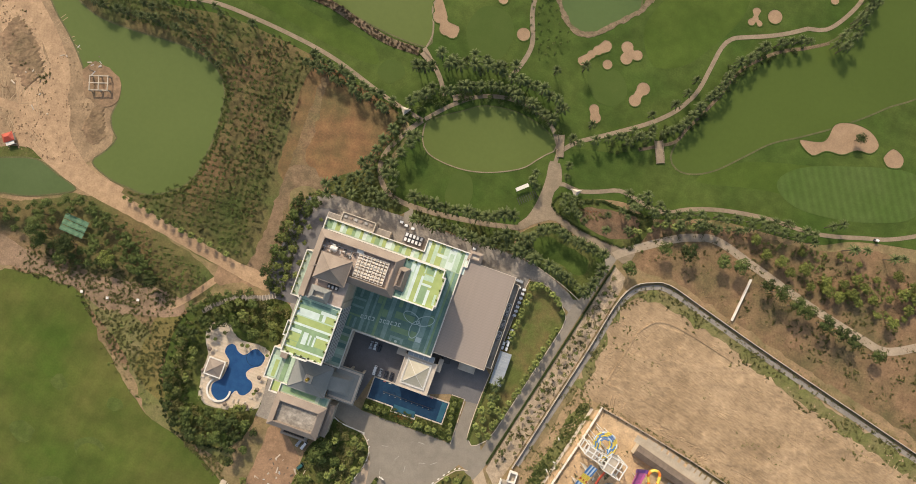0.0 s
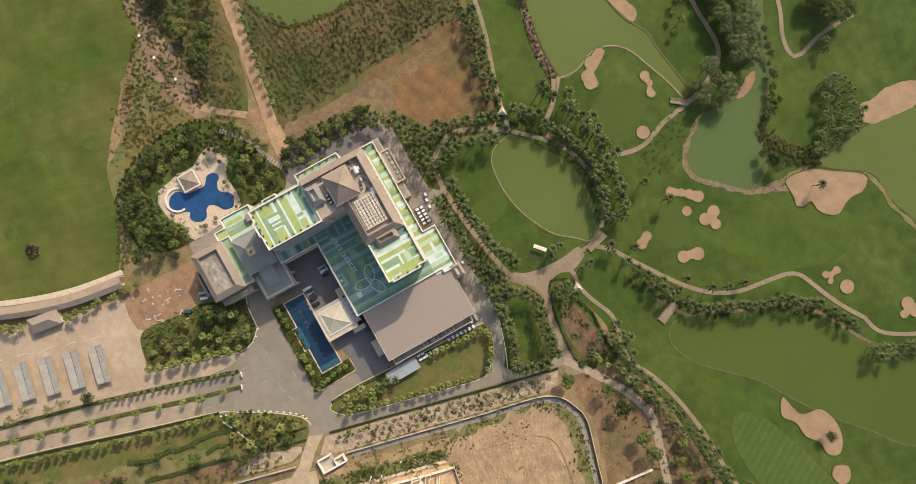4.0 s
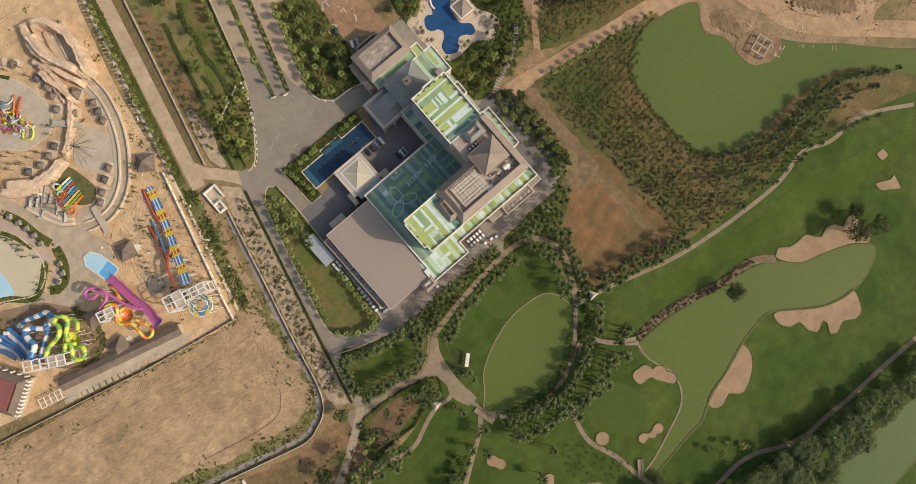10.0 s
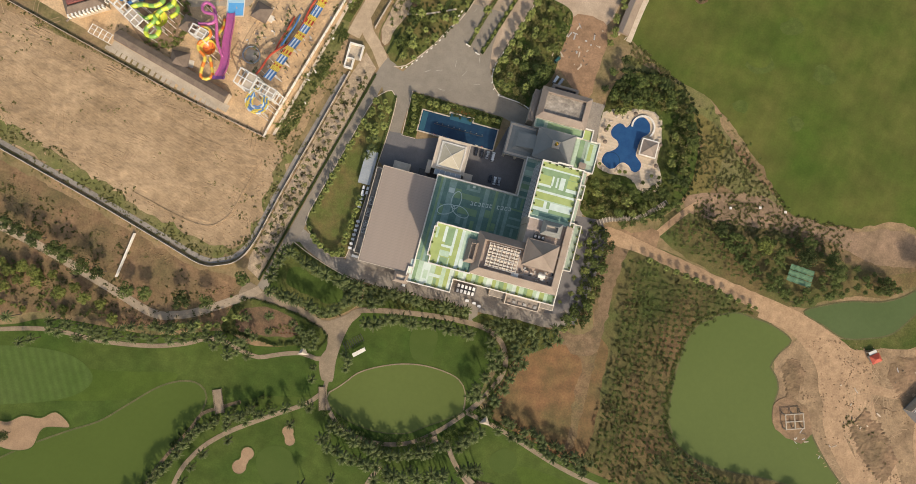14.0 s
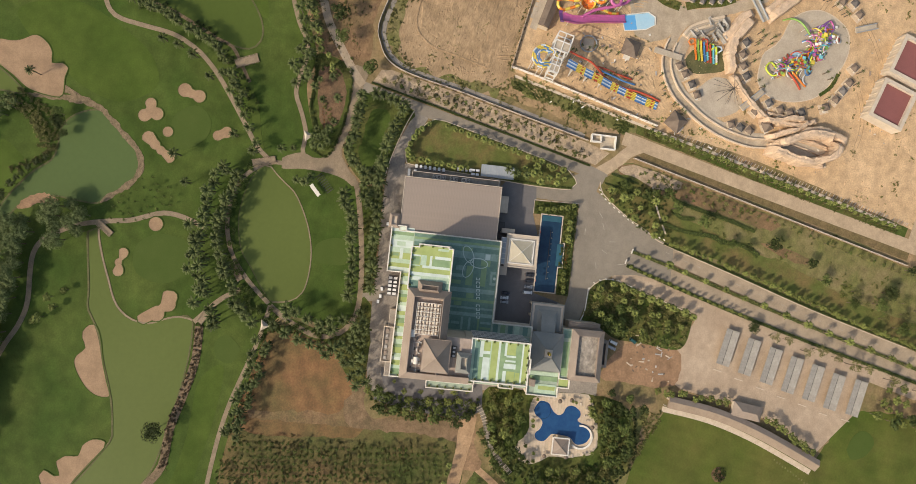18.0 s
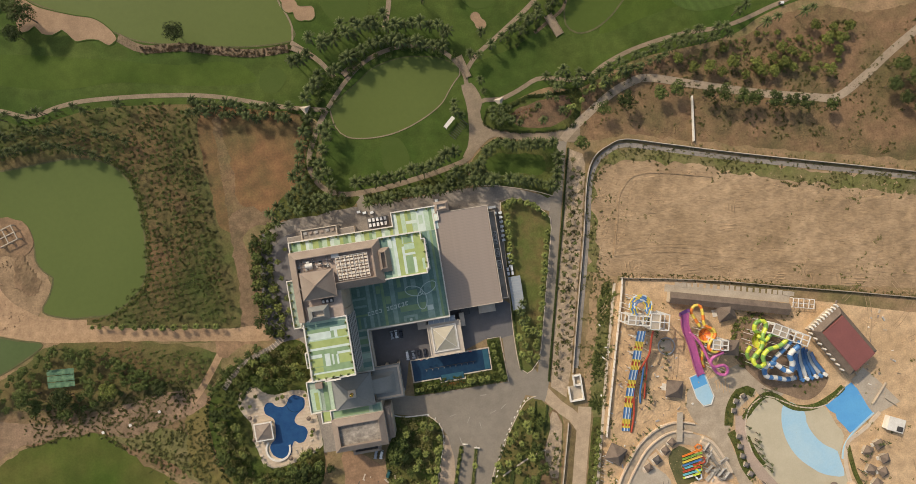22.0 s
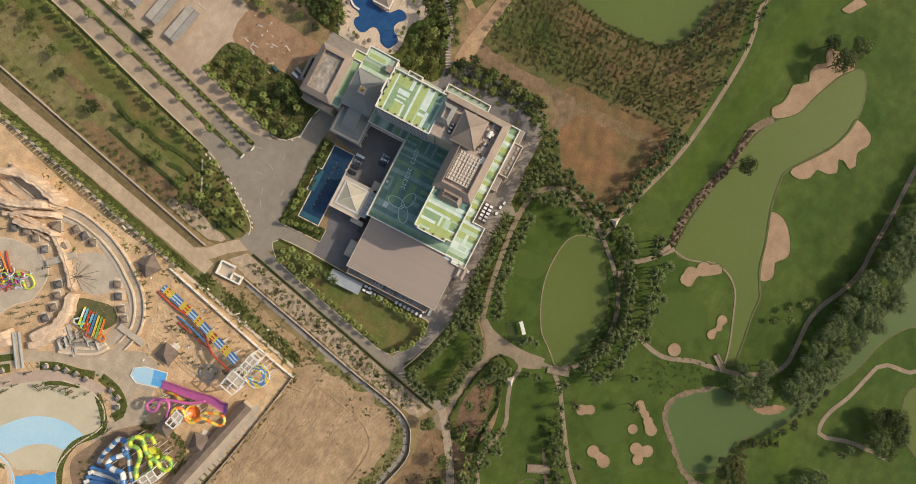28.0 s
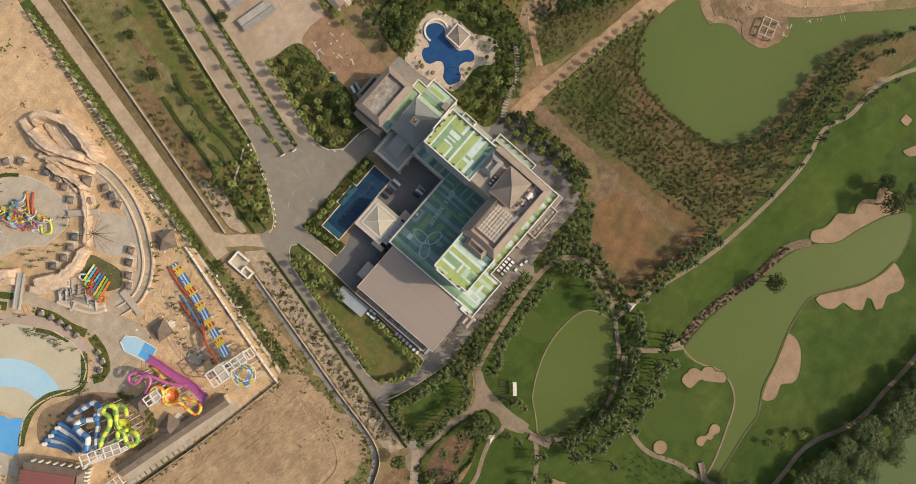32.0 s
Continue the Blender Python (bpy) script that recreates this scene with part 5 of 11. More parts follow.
def belt(kinds, pts, gap, label, wander=0.8, scale=1.0):
    """A row of many alike plants, joined."""
    out, run, path = [], 0.0, spline(pts, False, 1.0)
    for a, b in zip(path, path[1:]):
        run += (b - a).length
        if run >= gap:
            run -= gap * rng.uniform(0.85, 1.15)
            out.append((b.x + rng.uniform(-wander, wander), b.y + rng.uniform(-wander, wander)))
    return merged("palm_row", kinds, out, LEAF_PALM, label, "palm trees", scale)


# palms round the hotel and along the paths
G1, G2 = "palms behind the hotel", "palms round the round pond"
row(PALMS, [(12, -37), (-12.4, -38.4), (-42.6, -38.4), (-60.2, -38.6)], 5.4, G1, 0.7, 1.2)
row(PALMS, [(-64, -38.2), (-77, -34.8), (-85.6, -32), (-91, -29)], 4.6, G1, 0.5, 1.05)
row(PALMS, [(15, -48.2), (-2.5, -48.8), (-22.2, -50.6), (-35.3, -55), (-44, -59.5)], 5.6, G1, 0.7, 1.2)
row(PALMS, [(-50, -46), (-57.3, -53.8), (-62.9, -58), (-71.6, -55.2), (-88, -53.4), (-95.5, -52)], 4.2, G1, 0.6, 1.05)
row(PALMS, [(-95, -48), (-93.4, -42), (-91.8, -33.2)], 4.2, G1, 0.4, 1.05)
for x, y in ((-35.3, -43.4), (-45.8, -46.8), (-42.1, -42), (-52.9, -43.4), (-55, -40.6), (-48.5, -42.2), (-39, -46)):
    plant(PALMS, x, y, G1, 1.0)
for x, y in ((59, -34.5), (53.3, -38.2), (56.8, -42.8), (49.6, -42.6), (46.3, -49.6), (45.8, -38.6), (38, -38.8), (42.1, -44.1), (31.4, -38.2), (26.8, -38.8), (22.9, -41.2), (61, -39.5), (50, -47), (40, -49.4), (36, -43.6), (30, -42.6)):
    plant(PALMS, x, y, G2, 1.05)
for x, y in ((42.6, -54.1), (42.8, -60.5), (42, -66), (39.8, -72.3), (37, -79), (33.6, -86), (46.5, -57), (30.6, -62.3), (28, -56.5), (27.3, -50), (28.5, -68.5), (25.4, -74.7), (33, -61), (24, -80), (27.5, -79), (32.6, -55.4)):
    plant(PALMS, x, y, G2, 1.05)
for x, y in ((-43.1, -78.2), (-46.4, -75.8), (-43.8, -83.2)):
    plant(PALMS, x, y, G2, 0.85)
row(PALMS, [(-46, -111), (-33, -116), (-17, -120), (-1, -118), (15, -111), (26, -105), (35, -97)], 4.4, G2, 1.2, 1.08)
row(PALMS, [(-49, -120), (-34, -126), (-15, -128), (4, -127), (21, -122), (37, -115)], 4.8, G2, 1.6, 1.08)
row(PALMS, [(-15, -133), (8, -131), (27, -125)], 6, G2, 2)
row(PALMS, [(-52, -107), (-64, -108), (-77, -114), (-90, -123)], 6.0, G2, 1.5, 0.9)
row(PALMS, [(41, -91), (57, -93), (76, -98), (96, -103)], 4.6, "palms along the cart path", 1.5, 0.85, 2, 5)
belt(PALMS, [(121, -108), (148, -110), (171, -109), (200, -113), (226, -121)], 6.5, "palms beside the cart path", 2.0, 0.75)
belt(PALMS, [(136, -80), (152, -87), (168, -92), (188, -93), (208, -91), (228, -97), (250, -111)], 4.4, "row of palms on the pond shore", 0.8, 0.8)
belt(PALMS, [(123, -85), (148, -95), (174, -101), (207, -102), (237, -110)], 6.0, "row of palms on the pond shore", 2.0, 0.75)
belt(PALMS, [(-81, -114.5), (-99, -125.5), (-110, -135), (-118, -148), (-123.5, -160), (-127.6, -172), (-133.4, -182.6), (-142, -192), (-152, -199), (-164, -205)], 3.9, "row of palms on the fairway edge", 1.1, 0.85)
belt(PALMS, [(-86, -129), (-104, -144), (-112, -163)], 11, "scattered palms on the fairway edge", 2, 0.8)
row(PALMS, [(-93, -85), (-109, -88), (-121, -83), (-140, -89), (-155, -93), (-168, -97), (-187, -99), (-198, -99)], 4.6, "palms along the cart path", 1.5, 0.85, 2, 5)
row(FAN_PALMS, [(-105, -70), (-113, -76), (-128, -82), (-147, -87)], 4.0, "short palms along the track", 1.2)
for x, y in [(-205, -109), (-210, -112), (-218, -100), (-227, -103), (-241, -103), (-247, -105)]:
    plant(PALMS, x, y, "palms along the cart path", 0.9)
for x, y in ((-50, -147), (-44, -120), (-64, -118), (-96, -128), (-90, -120), (-36, -140), (-20, -128), (-8, -132)):
    plant(PALMS, x, y, "palms on the fairway", 0.85)

plant(PALMS, -84.3, -224.3, "palms on the fairway", 0.8)
row(FAN_PALMS, [(98, 14.6), (118, 11.6), (142, 8), (166, 4)], 5.2, "short palms along the dirt road", 0.4, 0.8)

# hotel gardens
row(FAN_PALMS, [(-83.2, -8.8), (-77.6, 13), (-70.8, 40.5), (-65.5, 60)], 4.2, "short palms round the lawn", 0.4, 0.95)
grove(FAN_PALMS, [(-67.5, 48), (-64, 63), (-58.5, 66.5), (-57, 46), (-58.5, 34), (-64, 34)], 3.8, "short palms round the lawn", 1.0)
row(FAN_PALMS, [(-85, -13), (-79, -20.5), (-72, -24.5), (-64.5, -26), (-62.5, -21), (-61.5, -6), (-60.5, 8)], 3.8, "short palms round the lawn", 0.6, 0.9)
loose_hedge([(-84.6, -8), (-76.6, 23), (-68.4, 56)], 1.4, "light shrubs along the lawn border", LEAF_LIGHT, 0.6)
row(PALMS, [(-60, 40), (-64, 24)], 6, "palms on the lawn", 1.0, 0.75)
for x, y in ((-47.9, 98.8), (-48.1, 110.9), (-41.7, 113.6), (-54.6, 93.9), (-58.1, 86.9), (-44.1, 101), (-38.2, 117.2), (-52.7, 87.9), (-55.4, 98), (-36, 113.3), (-54.6, 111.7), (-50.5, 104.5), (-58.5, 101), (-46, 118)):
    plant(FAN_PALMS, x, y, "short palms in the corner bed", 1.0)
for x, y, s in ((-57.8, 106.8, 1.0), (-59.5, 118.6, 1.1), (-62, 94, 0.8)):
    plant(TREES, x, y, "trees in the corner bed", s)
for x, y in ((13, 100), (17, 112), (15, 126), (-3.6, 86.3), (-7, 93.4), (-4.8, 100.2), (1.7, 100.5), (-1.2, 114.5), (0.4, 120.5), (2.6, 127.4), (5.7, 103.8), (7.4, 120.5), (7.4, 116.9), (0.2, 92), (4, 134.9), (6.5, 140.4), (0.1, 84.9), (7.9, 107), (-4, 106), (1, 110), (10, 88)):
    plant(FAN_PALMS, x, y, "short palms in the entrance garden", 1.0)
for x, y, k in ((16.5, 96.5, 1.5), (13, 92, 1.1)):
    plant(TREES, x, y, "trees in the entrance garden", k)
grove(LIGHT_TREES + TREES, [(6, 88), (5, 98), (10, 110), (11, 124), (10, 138), (21, 132), (23, 108), (17, 92), (14, 83)], 8.0, "trees in the entrance garden", 0.9)
row(FAN_PALMS, [(-47, 68), (-44.5, 58), (-44, 48)], 3.4, "short palms by the fountain", 0.5, 0.8)
row(FAN_PALMS, [(-40, 66), (-28, 66)], 3.2, "short palms by the fountain", 0.5, 0.8)
row(FAN_PALMS, [(-11, 66), (1, 66)], 3.2, "short palms by the fountain", 0.5, 0.8)
grove(TREES + LIGHT_TREES, [(57, 38), (72, 32), (92, 40), (108, 60), (110, 84), (100, 104), (96, 84), (98, 60), (88, 50), (70, 50), (58, 50)], 5.4, "trees in the pool garden", 1.05)
row(TREES, [(109, 51), (101, 42), (92.5, 36), (83, 31), (76, 29.5)], 5.0, "trees in the pool garden", 0.8, 0.85)
grove(TREES, [(57, 96), (62, 110), (80, 114), (98, 106), (92, 99), (78, 96), (62, 95)], 5.2, "trees in the pool garden", 1.08)
for x, y, k in ((61, 6, 0.7), (62.5, -5, 0.6), (60.5, 13, 0.75), (63, -14, 0.7), (59.5, 20, 0.6), (58.5, -20, 0.6)):
    plant(LIGHT_TREES, x, y, "small trees in the service yard", k)
row(FAN_PALMS, [(60, 88), (66, 90)], 3.0, "short palms by the pool")
grove(TREES + LIGHT_TREES, [(64, 27), (72, 26), (78, 13), (79, -6), (76, -29), (63, -35), (62, -28), (67, -19), (66, 1)], 5.2, "trees beside the service yard", 0.95)
grove(TREES, [(58, 94), (52, 92), (50, 98), (54, 110), (60, 118), (60, 100)], 4.5, "trees in the pool garden", 0.75)

# boulevard, verge and street trees
STREET = []
for k in range(3):
    ob = thing("street_tree", "slender light green street tree", "tree", (0, 0, -60))
    part("trunk", trunk_mesh(bmesh.new(), 4.4, 0.12, 0.05, 0.1), BARK, ob)
    part("crown", leaf_crown(bmesh.new(), (0, 0, 2.5), 1.3 + 0.1 * k, 7.4, 560, 0.33, rng, 15), LEAF_LIGHT, ob)
    STREET.append(ob)
THIN = [tree_kind("tree", 7.4 + k, 3.4 + 0.4 * k, 2.2, 300, LEAF_DRY, 0.36, "tree with a thin brownish crown", "tree", 12) for k in range(2)]
KINDS += STREET + THIN
MED1 = [(-25.9, 103.3), (-18.7, 129.5), (-9.1, 161.5), (5.2, 210.2), (20.6, 265.9), (33, 310)]
MED2 = [(-17.7, 101.3), (-6.6, 136.7), (3.9, 172.1), (18.7, 227.9), (27.7, 264), (40, 310)]
row(STREET, MED2[:3], 3.9, "young trees on the boulevard", 0.2, 0.8)
row(FAN_PALMS, MED1, 12.2, "palms on the boulevard median", 0.2, 1.05)
for x, y in ((8.6, 174.1), (12.6, 186.7), (13.6, 195.1), (18.8, 205.8), (17.3, 213.1), (20.6, 224.3), (23.5, 232.3), (25, 242.4), (30, 256)):
    plant(BIG_TREES if y < 180 else THIN, x, y, "trees beside the car park", 0.62 if y < 180 else 1.0)
row(FAN_PALMS, [(-6.8, 98), (-1, 116), (5.6, 137)], 5.6, "short palms on the garden edge", 0.3, 1.0)
row(STREET, [(-33, 120.5), (-26.4, 147.2), (-16.8, 179.1), (-6.8, 211.2), (-1.6, 227.4), (9, 266.3), (20, 306)], 4.3, "trees along the verge", 0.2, 1.1)
row(YOUNG, [(-70.5, 104), (-63, 134), (-54.5, 168), (-48, 194), (-29.5, 264)], 5.2, "young trees along the wall", 0.4, 0.85)
row(YOUNG, [(-65.5, 104), (-58.5, 134), (-50.4, 168)], 5.4, "young trees along the wall", 0.7, 0.75)
for x, y, k in ((-46.3, 139.3, 1.0), (-38.2, 179.9, 1.15), (-30.3, 203.7, 0.85), (-21.7, 211.9, 1.1), (-52.2, 123.9, 0.9), (-36.1, 157.1, 0.8), (-35.4, 167.2, 0.9), (-32.6, 262.6, 0.9), (-59.5, 112, 0.9)):
    plant(TREES, x, y, "trees on the verge", k)
grove(BIG_TREES + THIN, [(-19.4, 229.5), (-20.5, 241.9), (-18, 258.9), (-15, 280), (4, 280), (2, 262), (-6, 238.2), (-11.1, 229.1)], 6.6, "thicket on the verge", 0.75)
row(YOUNG, [(-103.6, -44), (-96.8, -17), (-89, 14), (-81, 45), (-73.6, 74)], 5.0, "young trees on the planting strip", 0.5, 1.0)
row(YOUNG, [(-107.6, -38), (-99, -4), (-90.6, 30), (-81.6, 68)], 5.6, "young trees on the planting strip", 1.0, 0.9)
row(FAN_PALMS, [(-94, 101), (-82.9, 144.4), (-70.6, 192.9), (-55.4, 255)], 4.2, "short palms beside the park road", 0.5, 0.75)
row(YOUNG, [(-96, 102), (-84.6, 146), (-72.4, 194.6), (-57.2, 255)], 5.0, "young trees by the park fence", 0.4, 0.7)
row(LIGHT_TREES, [(49, 122), (49.5, 135), (51, 150), (51.5, 163)], 4.2, "trees behind the range shelter", 1.0, 0.9)
row(LIGHT_TREES, [(57, 186), (64, 198.4), (70.7, 208.6), (76, 219)], 4.2, "trees behind the range shelter", 0.8, 0.9)
grove(TREES + LIGHT_TREES, [(32, 252), (51, 246), (55, 262), (62, 290), (64, 330), (36, 330)], 5.0, "thicket beyond the car park", 1.0)

# scattered golf course trees and woods
for x, y, s in ((95, -141, 0.95), (168, -160, 1.2), (180, -166, 1.3), (176, -152, 1.1), (-206, -161, 0.6), (197.2, 34.4, 1.2), (180.8, 37.6, 1.0), (251.2, 46.4, 1.2), (268.9, 28, 1.2), (281, 40, 1.2), (266.5, 47, 1.0), (228, 33, 0.8), (132, 41, 0.9)):
    plant(BIG_TREES, x, y, "large course trees", s)
for x, y in ((-108.1, -50.8), (-134.8, -69.6), (-122.9, -67.6), (-155.2, -71.2), (-164.5, -72), (-181.4, -66.7), (-188.1, -65.6), (-206.7, -60.6), (-216.6, -57.7), (-225.9, -55.6), (-233.4, -53.8), (-249.2, -50.6), (-199, -61.5)):
    plant(TREES, x, y, "round trees along the service track", 1.35)
for x, y in ((-177.2, -83.2), (-192.4, -77.9), (-205.6, -74.6), (-214.6, -75), (-221.7, -81.7), (-233.7, -83.5), (-232.9, -74.8), (-252.4, -70.4), (-248.7, -95.7), (-258.8, -93), (-267.4, -92.5), (-259.2, -80.1), (-221, -73.9), (-185.6, -82), (-227.4, -78.1), (-212, -80.4), (-228, -86.5), (-254, -87), (-262, -86.4), (-240, -79), (-199, -82), (-169, -89)):
    plant(SCRUB_TREES, x, y, "bright trees in the scrub", 1.1)
grove(SCRUB_TREES, [(-176, -92), (-190, -84), (-224, -72), (-260, -72), (-266, -90), (-230, -97), (-200, -99)], 11.0, "bright trees in the scrub", 0.7)
row(PALMS, [(-176, -202), (-184, -216), (-188, -232), (-190, -252)], 4.6, "palms along the cart path", 1.5, 0.8, 2, 4)
grove(BIG_TREES, [(-282, -52), (-284, -66), (-300, -74), (-330, -70), (-330, -44), (-300, -40)], 7.0, "dark trees at the track bend", 0.85)
plant(SCRUB_TREES, 158.6, 38.4, "bright tree in the plantation", 1.5)
# Leaf colour paled, putting the haze over the far wood into the material.
WOODLEAF = mat("hazy_wood_leaf", (0.118, 0.140, 0.052), (0.09, 0.110, 0.042), big=0.4, fine=3, grain=0.25, vary=0.3, rough=0.7, bump=0, spec=0.1)
WOOD = [(177, -240), (140, -239), (108.5, -233.5), (85.9, -229.5), (63.4, -225.5), (50.5, -223.4), (34.5, -220.6), (21.7, -219), (8.9, -217.6), (-3.8, -214.7), (-8.2, -216.8), (-9.8, -222.2), (-6.7, -227.5), (1, -231.6), (10.5, -234.4), (23.1, -239), (35.6, -243.8), (48.4, -248), (61.1, -252), (70.9, -252.3), (77.7, -249.7), (87.6, -248.2), (107.3, -249), (140, -252), (177, -254)]
CLUMP = [(-1.6, -191), (2.3, -201.2), (0.1, -206.9), (-11.2, -207), (-17.6, -207.2), (-19.4, -198.8), (-17.2, -192.5), (-11.1, -188.3)]
merged("woodland", BIG_TREES, scatter(WOOD, 5.0) + scatter(CLUMP, 5.6), WOODLEAF, "dense tall belt of course trees", "woods", 0.95)
merged("palm_grove", PALMS, scatter([(-36.4, -252.9), (-35.7, -262.9), (-42.8, -269.4), (-54, -268), (-66.5, -264.2), (-70.1, -252.2), (-71.4, -238.9), (-68.1, -232), (-62, -236), (-58.1, -243.7), (-48.8, -248.1)], 3.4), LEAF_PALM, "dense palm grove on the pond island", "palm trees", 0.68)
merged("shrubs", BUSHES, scatter([(-45.9, -214.7), (-44.7, -219.8), (-56.7, -225.2), (-63.8, -231.1), (-66.1, -237.5), (-72.2, -238.4), (-70.3, -230.3), (-64.6, -222.6), (-54.1, -215.4)], 1.5), LEAF_DRY, "olive shrubs on the island shore", "shrubs", 1.3)
belt(TREES, [(11.6, -246.8), (6.9, -243.9), (0.6, -241.5), (-9.5, -238), (-15.1, -234.7), (-23, -231.6), (-28.9, -228.1), (-33.5, -222.7), (-37.9, -218.4), (-41.8, -215)], 4.4, "row of small trees along the channel", 0.8, 0.62)
grove(BIG_TREES, [(7.5, -269.7), (11.7, -276.8), (12.6, -285.3), (5.6, -290.5), (-8.9, -288.7), (-9.7, -279.3), (-7.3, -271.2)], 5.0, "large course trees", 0.95)
for x, y in ((43.1, -207.7), (37, -201.4), (31.9, -204.1), (27.6, -196.7), (45.1, -211.3)):
    plant(LIGHT_TREES, x, y, "small trees beside the wood", 0.9)
for x, y in ((-16.8, -267.6), (-21.5, -265.4)):
    plant(PALMS, x, y, "palms on the fairway", 0.7)
for x, y, s in ((-59.6, -208.1, 0.8), (-54.6, -206.6, 0.6), (-64.6, -209.9, 0.7)):
    plant(BIG_TREES, x, y, "large course trees", s)
merged("pond_reeds", BUSHES, [(q.x + rng.uniform(-1.6, 1.6), q.y + rng.uniform(-1.6, 1.6)) for q in spline([(-32, -233), (-40, -220), (-47, -213), (-60, -214), (-69, -224), (-75, -235)], False, 0.9) for _ in range(2)], LEAF_DRY, "olive reeds round the island", "reeds", 0.8)
RIDGE = spline([(40, -127), (58, -127), (77, -131), (96, -136), (116, -137)], False, 0.9)
merged("pond_reeds", BUSHES, [(q.x + rng.uniform(-2.2, 2.2), q.y + rng.uniform(-2.2, 2.2)) for q in RIDGE for _ in range(3)], mat("dry_shrub", (0.12, 0.075, 0.04), (0.07, 0.06, 0.025), big=0.5, fine=3, grain=0.3, vary=0.3), "brown dry reeds on the pond bank", "reeds", 0.6)

# plantation rows
def rows_in(poly, along, gap, step):
    d = Vector((math.cos(radians(along)), math.sin(radians(along)), 0))
    n = Vector((-d.y, d.x, 0))
    c = Vector((sum(p[0] for p in poly) / len(poly), sum(p[1] for p in poly) / len(poly), 0))
    out = []
    for i in range(-60, 61):
        for j in range(-90, 91):
            q = c + n * (i * gap) + d * (j * step)
            q += Vector((rng.uniform(-0.45, 0.45), rng.uniform(-0.45, 0.45), 0))
            if inside(q.x, q.y, poly) and rng.random() > 0.1 - 0.4 * noise.noise(q * 0.028):
                out.append((q.x, q.y))
    return out


SAPLEAF = mat("sapling_leaf", (0.125, 0.15, 0.040), (0.092, 0.118, 0.032), big=0.4, fine=3, grain=0.25, vary=0.3, rough=0.6, bump=0, spec=0.1)
PLANT_A = [(90, 13), (160, 4), (152, -2), (140, -10), (132.5, -18), (130.5, -28), (129.5, -46), (131.5, -66), (138, -79), (150, -86), (166, -88.5), (200, -88), (222, -92), (232, -98), (225, -106), (180, -107), (147, -110), (111, -107), (95, -100), (96, -40)]
merged("sapling_rows", SAPLINGS, rows_in(PLANT_A, 96, 3.5, 3.1), SAPLEAF, "rows of planted dark green saplings", "saplings", 1.38)
merged("sapling_rows", SAPLINGS, rows_in([(105, 27.5), (113, 44), (130, 40), (150, 40), (158, 28), (172, 13.6), (164, 15)], 96, 3.4, 2.8), SAPLEAF, "rows of planted saplings north of the road", "saplings", 1.4)
merged("sapling_rows", SAPLINGS, scatter([(109, 110), (125, 93), (144, 76), (166, 62), (150, 66), (130, 73), (121, 90)], 5.0) + scatter([(112, 108), (135, 95), (153, 80), (172, 63), (166, 60), (140, 80), (118, 92)], 5.5), SAPLEAF, "scattered saplings beside the range", "saplings", 1.0)
merged("undergrowth", TREES + LIGHT_TREES, [p for p in scatter([(134, 38), (150, 41), (168, 45), (185, 48), (200, 42), (215, 40), (232, 40), (240, 34), (229, 30.5), (208, 23), (188, 13), (172, 13), (158, 20), (143, 29)], 3.9) if abs(p[0] - 184) > 10 or abs(p[1] - 28.2) > 7.5], LEAF, "tangled trees and undergrowth", "trees", 0.82)
merged("shrubs", BUSHES, scatter([(-60, 84), (-66, 98), (-58, 120), (-34, 126), (-38, 108), (-47, 96), (-56, 84)], 2.1) + scatter(ENTRY, 3.3), LEAF, "low mixed garden shrubs", "shrubs", 1.0)
merged("shrubs", BUSHES, clusters(ENTRY, 40, 9, 1.5), LEAF_DRY, "olive shrubs of the entrance garden", "shrubs", 0.9)
merged("shrubs", BUSHES, scatter([(-48, 70), (2, 69.6), (2, 63.5), (-41.5, 63.2), (-41.5, 47), (-47.5, 46.5)], 1.5), LEAF, "low shrubs round the fountain", "shrubs", 1.0, 0.2)
merged("shrubs", BUSHES, scatter([(57, 96), (64, 111), (84, 115), (100, 107), (111, 84), (111, 57), (96, 39), (72, 31), (58, 33), (58, 50), (70, 52), (88, 48), (97, 60), (97, 82), (92, 97), (76, 96)], 2.5), LEAF, "dense undergrowth of the pool garden", "shrubs", 1.3)
merged("shrubs", BUSHES, clusters([(57, 96), (64, 111), (84, 115), (100, 107), (111, 84), (111, 57), (96, 39), (72, 31), (58, 33), (58, 50), (70, 52), (88, 48), (97, 60), (97, 82), (92, 97), (76, 96)], 40, 8, 1.6), LEAF_DRY, "pale olive shrubs of the pool garden", "shrubs", 1.1)
loose_hedge([(60, 113), (84, 117), (101, 109), (113, 85), (113, 56), (97, 37)], 1.6, "dark hedge round the pool garden", LEAF_DARK, 0.8)
merged("shrubs", BUSHES, scatter([(64, 27), (72, 26), (78, 13), (79, -6), (76, -29), (63, -35), (62, -28), (67, -19), (66, 1)], 2.0), LEAF, "undergrowth beside the service yard", "shrubs", 1.5)
merged("shrubs", BUSHES, clusters([(-108, -60), (-124, -66), (-140, -84), (-160, -88), (-200, -96), (-250, -100), (-264, -80), (-250, -66), (-201, -78), (-170, -84), (-140, -78)], 30, 7, 2.6), LEAF_LIGHT, "low scrub on dry ground", "shrubs", 1.0)
